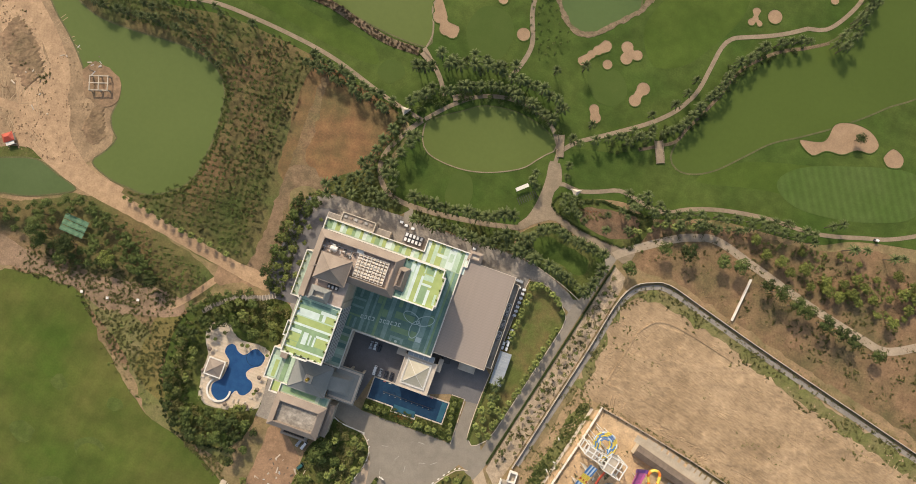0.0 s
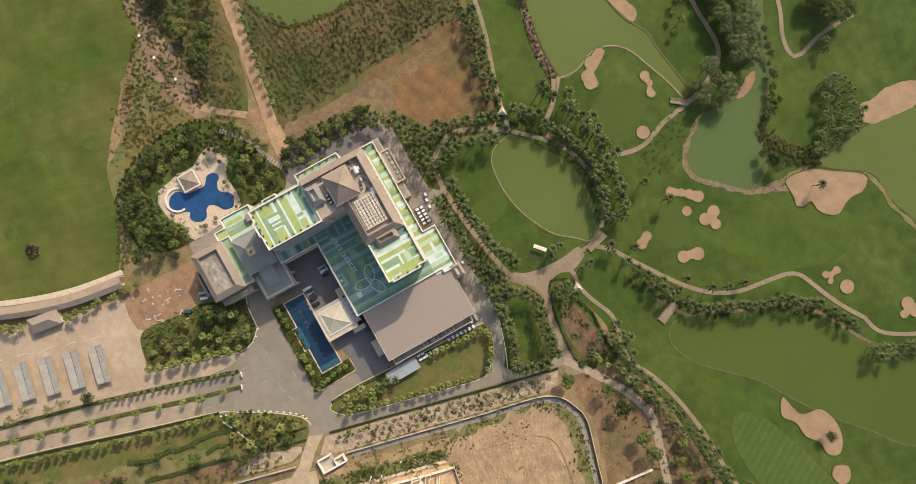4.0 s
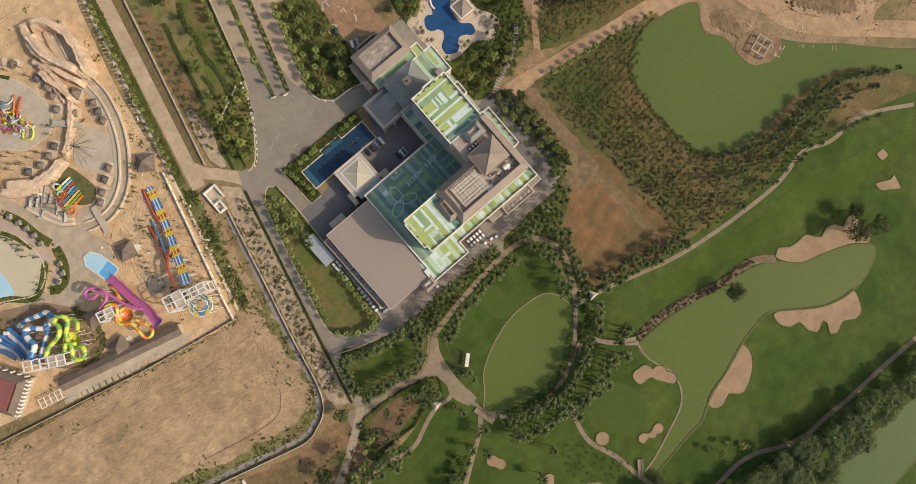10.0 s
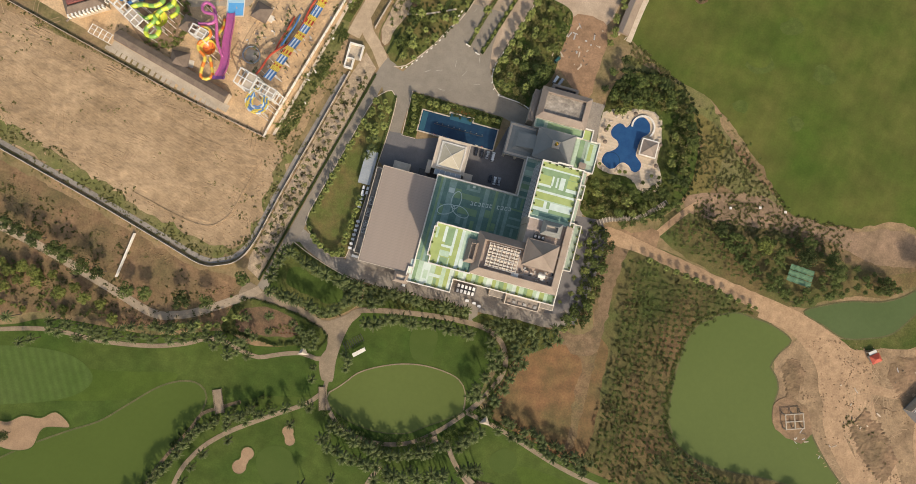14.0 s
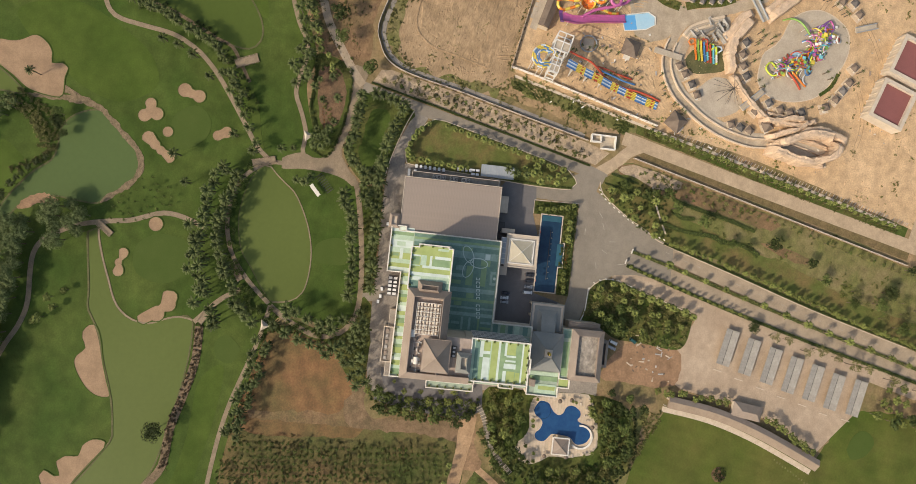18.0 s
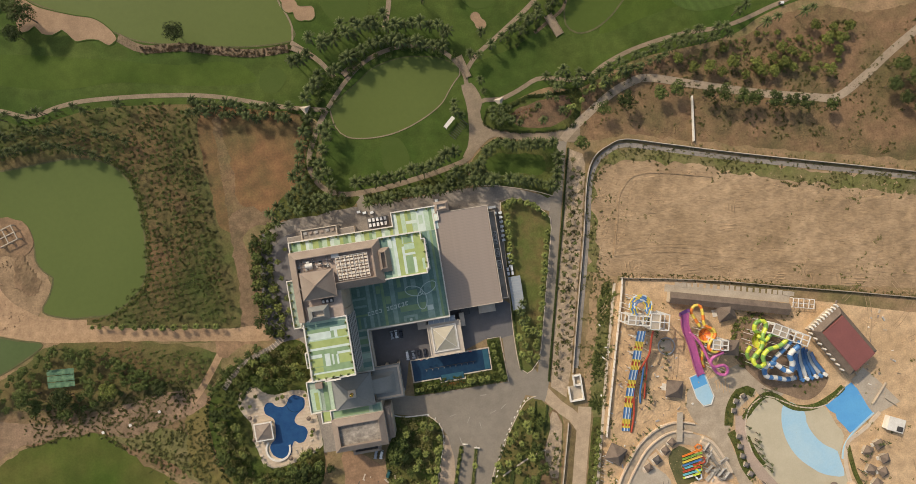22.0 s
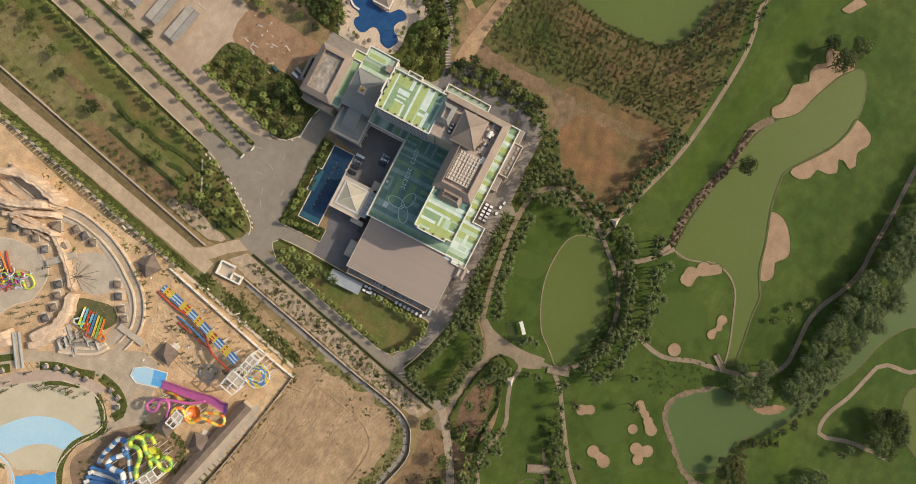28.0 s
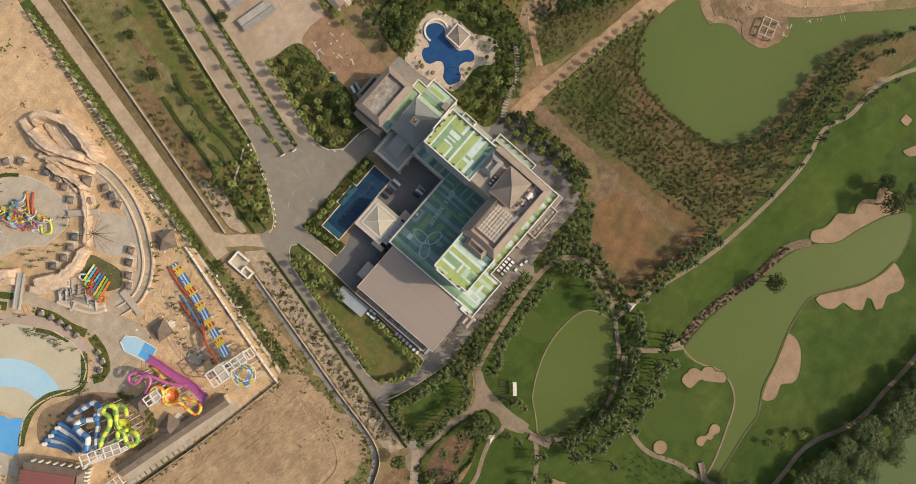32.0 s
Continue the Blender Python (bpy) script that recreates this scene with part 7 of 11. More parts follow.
part("stair_turret", boxes((-31.4, -31.2, 0, -24.2, -25.9, 12.6)), CREAM, hotel)
part("turret_roof", hip_ring(bmesh.new(), -31.6, -31.4, -24.0, -25.8, 1.3, 12.6, 13.6, 12.0), ROOF_BROWN, hotel)
part("turret_deck", boxes((-30.1, -29.9, 11.8, -25.5, -27.3, 12.1)), DARKMETAL, hotel)
part("service_hood", boxes((-48, 25.7, 0, -39, 31, 4.4), (-46.6, 26.4, 4.4, -40.4, 30.2, 5.2)), CREAM, hotel)
part("service_hood", boxes((-34, 25.7, 0, -29, 30.5, 4.0)), DARKMETAL, hotel)

# podium and its painted terraces
part("podium_wall", boxes((-23.0, -22.3, 0, 26, 28.4, 11.85), (-25.2, -29.4, 0, -1.3, -22.35, 11.82), (26.05, -22.3, 0, 53, 49.5, 11.8), (20.2, 28.45, 0, 26, 50, 11.83)), CREAM, hotel)
part("podium_deck", boxes((-22.9, -22.2, 11.85, 25.9, 28.3, 12.0), (-25.0, -29.2, 11.82, -1.5, -22.25, 11.97), (26.0, -22.1, 11.8, 52.8, 49.4, 11.95), (20.4, 28.35, 11.83, 25.8, 49.8, 11.98)), TERRACE, hotel, "pale green painted terrace")
outline("parapet", [(-25.3, -29.5), (-1.3, -29.5), (-1.3, -22.4), (53, -22.4), (53, 22), (49, 22), (49, 49.6), (20.2, 49.6), (20.2, 28.5), (-23, 28.5), (-23, -22.0), (-25.3, -22.0)], 11.9, WHITE, 0.55, 1.2)
part("court_fascia", boxes((-22.9, 28.72, 9.6, 19.9, 29.6, 10.2), (19.0, 28.72, 9.6, 19.92, 49.4, 10.2)), CREAM, hotel)
strips = [(x0, -17.2 if x1 < -15.5 else 3.6, x1, 27.8, c) for x0, x1, c in ((-22.5, -20.7, 2), (-20.7, -19.5, 4), (-19.5, -18.2, 5), (-18.2, -15.8, 2), (-15.8, -12.1, 5), (-12.1, -8.4, 2), (-8.4, 3.3, 2), (3.3, 5.7, 5), (5.7, 8.8, 2), (8.8, 10.3, 4), (10.3, 13.1, 2), (13.1, 14.2, 5), (14.2, 16.1, 2), (16.1, 18.0, 5), (18.0, 25.4, 2))]
strips += [(-8.4, 19.5, 1.7, 22.4, 4), (-8.4, 11.8, 1.9, 15.4, 4), (-6.6, 24.6, 0.7, 25.8, 5), (-6.6, 25.8, -5.2, 27.6, 5), (-0.7, 25.8, 0.7, 27.6, 5), (-3.6, 26.4, -2.2, 27.6, 3), (-8.2, 6.2, -5.6, 11.2, 5), (-3.8, 4.4, -2.0, 10.6, 5), (-0.4, 4.4, 1.6, 9.4, 4), (18.6, 11.6, 25.2, 12.8, 5), (18.6, 15.6, 25.2, 16.8, 5), (18.6, 20.4, 25.2, 21.4, 4), (20.2, 22.0, 21.4, 27.6, 5), (23.0, 22.0, 24.2, 27.6, 4), (18.6, 4.6, 22.6, 6.0, 5), (21.2, 6.6, 22.6, 11.0, 5), (10.6, 7.0, 12.8, 11.0, 4), (5.9, 13.0, 8.6, 17.0, 4), (-12.0, 19.0, -8.8, 24.0, 4), (-15.4, 21.0, -12.4, 23.6, 3), (-18.0, 8.0, -16.0, 14.0, 4)]
painted(strips, 12.0, hotel)
painted([(-24.8, -29, -22.4, -17.6, 3), (-22.3, -29, -20.6, -17.6, 4), (-20.6, -29, -18.1, -17.6, 1), (-18.1, -28.9, -14.1, -17.6, 3), (-14.1, -28.9, -11.5, -17.6, 1), (-11.4, -28.8, -8.1, -17.6, 0), (-8.1, -28.8, -5.9, -17.6, 1), (-5.9, -28.8, -3.8, -17.6, 0), (-3.8, -28.8, -1.8, -17.6, 3), (-17.2, -26, -15.0, -21.5, 1), (-14.0, -24.0, -8.2, -22.4, 3), (-11.2, -27.6, -9.6, -24.6, 4)], 12.0, hotel)
x, k = -1.0, 0
while x < 52:
    w = (1.6, 2.6, 1.8, 3.0, 2.0)[k % 5]
    painted([(x, -21.9, min(x + w, 52.5), -17.4, (0, 1, 3, 0, 1, 4)[k % 6])], 12.0, hotel)
    x += w
    k += 1
painted([(48, y, 52.4, y + 3.4, c) for y, c in ((-16, 1), (-11, 0), (-6, 3), (0, 1), (6, 4), (12, 1), (17, 0))], 12.0, hotel)
painted([(20.8, y, 25.2, y + 2.6, c) for y, c in ((29, 2), (33, 4), (37, 2), (40.5, 1), (45, 2))], 12.0, hotel)
# loops of the painted emblem and the bars of its lettering
for deg in (85, 207, -18):
    c, s = math.cos(radians(deg)), math.sin(radians(deg))
    ring = [Vector((-10.6 + c * 4.1 + 4.7 * math.cos(a) * c - 2.5 * math.sin(a) * s, 13.8 + s * 4.1 + 4.7 * math.cos(a) * s + 2.5 * math.sin(a) * c, 0)) for a in [k * 0.2244 for k in range(28)]]
    part("emblem_loop", ribbon_mesh(ring, 0.4, 12.24, 0.2, None, True), CHALK, hotel)
for k in range(11):
    if k == 6:
        continue
    x = -2.6 + k * 2.0
    part("letter_bar", boxes((x, 17.3 + k * 0.22, 12.03, x + 1.3, 17.75 + k * 0.22, 12.24), (x, 18.9 + k * 0.22, 12.03, x + 1.3, 19.3 + k * 0.22, 12.24), (x + (0.0 if k % 2 else 0.9), 17.75 + k * 0.22, 12.031, x + (0.4 if k % 2 else 1.3), 18.9 + k * 0.22, 12.241)), CHALK, hotel)
post_row(-20, -28.8, -4, -28.8, 12.0, 4.4)
post_row(1, -21.7, 51, -21.7, 12.0, 4.2)
post_row(52.2, -18, 52.2, 20, 12.0, 5.5)

# balconies and low terraces on the outer sides
for x0, y0, x1, y1, z, lab in ((53.1, -3.1, 57.2, 21.9, 12.0, "long"), (49.3, 34.6, 53.2, 42.6, 14.0, "short")):
    part("balcony", boxes((x0, y0, 0, x1, y1, z)), CREAM, hotel)
    part("balcony_deck", boxes((x0 + 0.2, y0 + 0.2, z, x1 - 0.2, y1 - 0.2, z + 0.08)), TERRACE, hotel)
    outline("parapet", [(x0 + 0.2, y0 + 0.2), (x1 - 0.2, y0 + 0.2), (x1 - 0.2, y1 - 0.2), (x0 + 0.2, y1 - 0.2)], z, WHITE, 0.45, 1.1)
    post_row(x1 - 1.2, y0 + 2, x1 - 1.2, y1 - 2, z + 0.08, 4.0)
part("garden_lounge", boxes((28.2, -28.2, 0, 47, -22.7, 7.6), (19.4, -26.2, 0, 28.15, -22.72, 6.6), (47.05, -25.6, 0, 54.4, -22.74, 8.4)), CREAM, hotel)
part("lounge_deck", boxes((28.5, -27.9, 7.6, 46.7, -22.9, 7.7), (19.7, -25.9, 6.6, 28.0, -22.9, 6.7), (47.3, -25.3, 8.4, 54.1, -22.9, 8.5)), PAVER, hotel)
outline("parapet", [(28.4, -28.0), (46.8, -28.0), (46.8, -23.0), (28.4, -23.0)], 7.6, CREAM, 0.45, 0.9)
for k in range(6):
    part("lounge_skylight", boxes((29.6 + k * 2.9, -26.8, 7.7, 31.2 + k * 2.9, -25.4, 8.3)), PANEL if k % 2 else ROOF_BROWN, hotel)

# tower wings
west_wing = part("tower_wall", boxes((-16.6, -13.6, 12, 5, 2.9, 33.2), (-15.2, -16.9, 12, 5, -13.65, 33.2)), CREAM, hotel)
north_wing = part("tower_wall", boxes((25.6, 14, 12, 45.6, 45.2, 33.2)), CREAM, hotel)
core_wall = part("tower_wall", boxes((5.02, -16.3, 12, 47.4, 4.0, 34.4), (26.0, 4.02, 12, 47.38, 16.8, 34.3)), CREAM, hotel)
W_OUT = [(-15.4, -17), (4.9, -17), (4.9, 3.0), (-15.9, 3.0), (-15.9, 0.9), (-16.9, 0.9), (-16.9, -13.4), (-15.4, -13.4)]
part("tower_deck", boxes((-16.4, -13.4, 33.2, 4.9, 2.8, 33.4), (-15.1, -16.7, 33.2, 4.88, -13.42, 33.38)), MINT, hotel, "mint and lime painted roof deck")
outline("parapet", W_OUT, 33.0, WHITE, 0.55, 1.5)
painted([(-16.2, -16.4, -1.8, 2.6, 0), (-11.7, -5.4, -10.3, 2.2, 3), (-10.3, -6.5, -6.8, 2.2, 4), (-6.8, -11.1, -5.6, 2.2, 3), (-11.7, -7.8, -6.8, -6.7, 3), (-11.7, -12.2, -6.8, -9.4, 1), (-10.9, -16.4, -7.1, -12.7, 4), (-11.7, -16.4, -10.9, -12.4, 3), (-6.8, -16.4, -6.2, -12.4, 1), (-3.3, -16.4, -1.8, 2.5, 3), (-1.8, -16.4, 0.8, 2.5, 1), (0.8, -16.4, 4.3, 2.5, 2), (-1.2, -15.1, 0.5, -11.3, 3), (-15.6, -4.3, -14.4, 1.1, 1)], 33.4, hotel)
N_OUT = [(25.5, 16.9), (46, 16.9), (46, 45.4), (40, 45.4), (40, 46.2), (33, 46.2), (33, 45.4), (25.5, 45.4)]
part("tower_deck", boxes((25.8, 16.8, 33.2, 45.4, 45.1, 33.4)), MINT, hotel, "mint and lime painted roof deck")
outline("parapet", N_OUT, 33.0, WHITE, 0.55, 1.5)
painted([(26.2, 42.6, 45.2, 44.8, 0), (26.2, 41.8, 45.2, 42.6, 3), (26.2, 39.3, 45.2, 41.8, 4), (40.2, 39.3, 45.2, 41.5, 0), (26.2, 33.2, 45.2, 39.3, 4), (26.3, 34.3, 32.0, 38.7, 0), (26.3, 33.2, 32.6, 34.3, 3), (32.3, 34.3, 33.2, 39.0, 3), (34.5, 34.0, 35.4, 39.0, 3), (36.3, 33.4, 38.7, 39.3, 3), (39.9, 35.1, 45.2, 39.0, 0), (39.9, 33.2, 45.2, 34.8, 3), (26.2, 31.2, 45.2, 33.2, 4), (26.2, 30.1, 45.2, 31.2, 3), (26.2, 26.8, 45.2, 30.1, 0), (26.2, 26.2, 45.2, 26.8, 1), (26.6, 22.9, 31.1, 26.2, 0), (31.1, 22.9, 32.6, 26.2, 3), (32.6, 22.9, 34.2, 26.2, 4), (34.2, 22.9, 45.2, 26.2, 3), (26.6, 21.2, 34.2, 22.9, 3), (34.2, 21.2, 45.2, 22.9, 4), (26.6, 18.7, 45.2, 21.2, 2)], 33.4, hotel)
post_row(-13, -16.2, 3, -16.2, 33.4, 4)
post_row(-16.2, -12, -16.2, -2, 33.4, 4)
post_row(26.4, 20, 26.4, 43, 33.4, 3.4)
post_row(45.0, 20, 45.0, 43, 33.4, 3.4)
post_row(29, 44.6, 43, 44.6, 33.4, 3.4)

# windows in all tower walls
wm = bmesh.new()
box(wm, -1.0, -0.12, 0, 1.0, 0.14, 3.0, 1)
box(wm, -0.86, -0.22, 0.14, -0.06, -0.10, 2.86, 0)
box(wm, 0.06, -0.22, 0.14, 0.86, -0.10, 2.86, 0)
box(wm, -1.15, -0.55, -0.2, 1.15, 0.1, 0.0, 1)
d = part("window", wm, [GLASS_DARK, WHITE])
WINDOW = d.data
bpy.data.objects.remove(d)


def window_grid(wall, x0, y0, x1, y1, turn, z0=13.0, floors=5, storey=4.05, gap=2.6):
    n = max(1, int(math.hypot(x1 - x0, y1 - y0) / gap))
    for f in range(floors):
        for k in range(n):
            t = (k + 0.5) / n
            ob = new("window", WINDOW)
            ob.parent = wall
            ob.matrix_basis = pose(x0 + (x1 - x0) * t, y0 + (y1 - y0) * t, z0 + f * storey, 0, 0, turn)


window_grid(north_wing, 25.5, 17.5, 25.5, 45, -90, gap=2.0)
window_grid(north_wing, 45.7, 17.5, 45.7, 45, 90)
window_grid(north_wing, 26.5, 45.3, 45, 45.3, 180, gap=4)
window_grid(west_wing, -16.2, 3.0, 4.8, 3.0, 180)
window_grid(west_wing, -15, -17.0, 4.8, -17.0, 0)
window_grid(west_wing, -16.7, -13.4, -16.7, 2.8, -90, gap=3.2)
window_grid(core_wall, 6, -16.4, 46.5, -16.4, 0)
window_grid(core_wall, 5.5, 4.1, 25, 4.1, 180)
window_grid(core_wall, 47.5, -16, 47.5, 16, 90, gap=3.2)

# penthouse roofs
bm = hip_ring(bmesh.new(), 4.4, -16.6, 47.8, 4.4, 3.4, 34.4, 37.6, 34.6)
part("mansard_roof", bm, ROOF_BROWN, hotel, "brown sloping roof band round a sunken plant deck")
part("mansard_roof", hip_ring(bmesh.new(), 0.3, -12.2, 6.6, -0.4, 1.9, 34.0, 36.8, 34.0), ROOF_BROWN, hotel)
part("mansard_base", boxes((0.6, -11.9, 33.4, 4.9, -0.7, 34.0)), CREAM, hotel)
bm = bmesh.new()
v = [bm.verts.new(p) for p in ((47.8, 4.4, 34.4), (47.8, 16.9, 34.4), (44.4, 16.9, 37.4), (44.4, 1.2, 37.4), (44.1, 16.9, 37.4), (44.1, 1.2, 37.4), (44.1, 16.9, 34.3), (44.1, 1.2, 34.3))]
for f in ((0, 1, 2, 3), (3, 2, 4, 5), (5, 4, 6, 7)):
    bm.faces.new([v[k] for k in f])
bm.faces.new((v[1], v[6], v[4], v[2]))
part("mansard_roof", bm, ROOF_BROWN, hotel)
part("plant_deck", boxes((8.0, -13, 34.4, 44.2, 0.8, 34.62), (26.2, 4.2, 34.3, 44.0, 16.6, 34.5)), PINKDECK, hotel, "pinkish roof deck with plant machinery")
lattice = part("sunshade_lattice", boxes(*[(10.68 + k * 2.15, -11.4, 36.0, 10.88 + k * 2.15, -0.2, 36.4) for k in range(8)], *[(10.6, -11.4 + k * 2.25, 36.05, 25.95, -11.24 + k * 2.25, 36.35) for k in range(6)], (10.7, -11.3, 34.6, 10.95, -11.05, 36), (25.6, -11.3, 34.6, 25.85, -11.05, 36), (10.7, -0.6, 34.6, 10.95, -0.35, 36), (25.6, -0.6, 34.6, 25.85, -0.35, 36)), WHITE, hotel, "white lattice of sloping sunshade fins")
for k in range(9):
    for j in range(7):
        bm = bmesh.new()
        x, y = 10.95 + k * 1.68, -11.2 + j * 1.56
        vs = [bm.verts.new(p) for p in ((x, y, 35.9), (x + 1.35, y, 35.9), (x + 1.35, y + 0.95, 36.35), (x, y + 0.95, 36.35), (x, y, 35.82), (x + 1.35, y, 35.82), (x + 1.35, y + 0.95, 36.27), (x, y + 0.95, 36.27))]
        for f in ((0, 1, 2, 3), (7, 6, 5, 4), (0, 4, 5, 1), (1, 5, 6, 2), (2, 6, 7, 3), (3, 7, 4, 0)):
            bm.faces.new([vs[q] for q in f])
        part("fin", bm, CREAM, lattice)
r3 = random.Random(5)
for k in range(26):
    x, y = r3.uniform(27, 43.5), r3.uniform(-12.4, -7.2)
    w, l, h = r3.uniform(0.4, 1.6), r3.uniform(0.4, 1.2), r3.uniform(0.3, 1.6)
    part("plant_box", boxes((x, y, 34.62, x + w, y + l, 34.62 + h)), (PANEL, ROOF_BROWN, DARKMETAL, WHITE)[k % 4], hotel)
part("plant_box", boxes((24.2, -13.0, 34.62, 27.6, -11.0, 36.0)), WHITE, hotel, "white plant cabinet")
for k, (x0, y0, x1, y1) in enumerate(((28, -11, 40, -10.8), (32, -9, 43, -8.8), (43.0, -12, 43.2, 0), (30, -12.4, 30.2, -7))):
    part("pipe", boxes((x0, y0, 35.0, x1, y1, 35.25)), PANEL, hotel)
bm = bmesh.new()
bmesh.ops.create_cone(bm, cap_ends=True, segments=18, radius1=1.2, radius2=1.2, depth=3.4, matrix=Matrix.Translation((38.5, -9.2, 35.9)) @ Matrix.Rotation(radians(90), 4, "Y"))
part("tank", bm, WHITE, hotel, "white horizontal water tank")
part("pyramid_base", boxes((28.2, -5.6, 34.6, 42.2, 5.9, 38.0)), CREAM, hotel)
part("pyramid_roof", hip(bmesh.new(), 27.3, -6.4, 43.0, 6.6, 38.0, 43.6), ROOF_BROWN, hotel, "brown pyramid roof of the tower")
rib_hips(27.3, -6.4, 43.0, 6.6, 38.0, 43.6, ROOF_BROWN, hotel)
part("stair_head", boxes((33.0, 10.4, 34.5, 42.0, 16.6, 36.4)), CREAM, hotel)
part("stair_roof", hip_ring(bmesh.new(), 32.4, 10.0, 42.4, 17.2, 2.0, 36.4, 38.2, 35.8), ROOF_GREY, hotel)
for k in range(3):
    u = part("cooling_unit", boxes((30.0 + 1.9 * k, 7.4, 34.5, 31.6 + 1.9 * k, 9.6, 35.9)), DARKMETAL, hotel)
    part("fan", boxes((30.3 + 1.9 * k, 7.9, 35.9, 31.3 + 1.9 * k, 9.1, 36.0)), PANEL, u)

# lobby with its grey hipped roof and the porte-cochere arm
lobby = part("lobby_wall", boxes((22.4, 50.2, 0, 41.4, 65.8, 15.6)), CREAM, hotel)
part("lobby_roof", hip(bmesh.new(), 21.8, 49.8, 41.8, 66.2, 15.6, 20.2), ROOF_GREY, hotel, "grey metal hipped lobby roof")
rib_hips(21.8, 49.8, 41.8, 66.2, 15.6, 20.2, ROOF_GREY, hotel)
part("finial_plinth", boxes((29.9, 56.1, 19.0, 33.7, 59.9, 20.3)), CREAM, hotel)
bm = bmesh.new()
bmesh.ops.create_cone(bm, cap_ends=True, segments=16, radius1=0.9, radius2=0.5, depth=1.2, matrix=Matrix.Translation((31.8, 58, 21.2)))
bmesh.ops.create_uvsphere(bm, u_segments=16, v_segments=10, radius=0.9, matrix=Matrix.Translation((31.8, 58, 22.4)))
bmesh.ops.create_cone(bm, cap_ends=True, segments=10, radius1=0.3, radius2=0.02, depth=1.8, matrix=Matrix.Translation((31.8, 58, 24.1)))
part("finial", bm, GOLD, hotel, "gilded ball finial", True)
part("entrance_canopy", boxes((7.0, 48.8, 8.4, 22.0, 66.2, 10.2)), CREAM, hotel)
for x, y in ((8, 49.8), (8, 65.2), (14.5, 49.8), (14.5, 65.2)):
    part("column", boxes((x - 0.6, y - 0.6, 0, x + 0.6, y + 0.6, 8.4)), CREAM, hotel)
outline("canopy_gutter", [(7.2, 49.0), (21.4, 49.0), (21.4, 66.0), (7.2, 66.0)], 10.2, ROOF_GREY, 0.5, 0.5)
part("canopy_roof", boxes((8.6, 50.4, 10.2, 21.7, 64.6, 10.5)), ROOF_GREY, hotel)
bm = bmesh.new()
v = [bm.verts.new(p) for p in ((10.6, 52.2, 10.5), (10.6, 62.8, 10.5), (24, 62.8, 10.5), (24, 52.2, 10.5), (12.4, 54.0, 11.9), (12.4, 61.0, 11.9), (24, 61.0, 16.0), (24, 54.0, 16.0))]
for f in ((0, 4, 5, 1), (1, 5, 6, 2), (2, 6, 7, 3), (3, 7, 4, 0), (4, 7, 6, 5)):
    bm.faces.new([v[k] for k in f])
part("canopy_roof", bm, ROOF_GREY, hotel, "grey metal canopy roof")

# north block
BLOCKDECK = mat("blotched_roof_concrete", (0.36, 0.31, 0.25), (0.215, 0.185, 0.15), big=0.22, fine=0.9, grain=0.28, mid=0.3)
part("block_wall", boxes((18.8, 71.2, 0, 45.2, 87.6, 14.6), (15.4, 70.0, 0, 18.75, 86.6, 9.6), (24, 87.65, 0, 38, 92.4, 8.6)), CREAM, hotel)
part("block_roof", hip_ring(bmesh.new(), 18.4, 70.8, 45.6, 88.0, 3.0, 14.6, 16.6, 14.4), ROOF_BROWN, hotel, "brown sloping roof band of the north block")
part("block_deck", boxes((21.0, 73.4, 14.61, 43.0, 85.4, 14.75)), BLOCKDECK, hotel, "stained concrete roof deck")
part("side_roof", boxes((15.2, 69.8, 9.6, 18.7, 86.8, 9.9), (16.2, 70.6, 9.9, 17.6, 86.0, 10.6)), ROOF_BROWN, hotel)
part("side_roof", hip_ring(bmesh.new(), 23.6, 87.7, 38.4, 92.8, 1.3, 8.6, 9.6, 8.4), ROOF_BROWN, hotel)
part("side_deck", boxes((25.0, 89.0, 8.61, 37.0, 91.4, 8.7)), DARKMETAL, hotel)
part("link_wall", boxes((19.0, 66.3, 0, 50.4, 71.15, 12.6), (41.9, 50.1, 0, 55.4, 66.25, 12.4)), CREAM, hotel)
part("link_deck", boxes((19.2, 66.5, 12.6, 50.2, 71.0, 12.7), (42.1, 50.3, 12.4, 55.2, 66.1, 12.5)), TERRACE, hotel)
outline("parapet", [(41.9, 50.0), (55.3, 50.0), (55.3, 66.3), (50.3, 66.3), (50.3, 72.2), (45.6, 72.2), (45.6, 66.4), (41.9, 66.4)], 12.4, WHITE, 0.5, 1.2)
painted([(43, 51, 45, 66, 1), (45.2, 51, 47.6, 66, 4), (49.4, 54, 54.6, 65.4, 1), (50.4, 56, 52.4, 65, 0), (20, 67, 24, 70.6, 2), (26, 67, 44, 70.4, 4), (46, 66.8, 49.8, 71.6, 0)], 12.72, hotel)
part("roof_cabin", boxes((47.0, 51.0, 12.5, 50.6, 53.8, 15.2)), ROOF_BROWN, hotel)

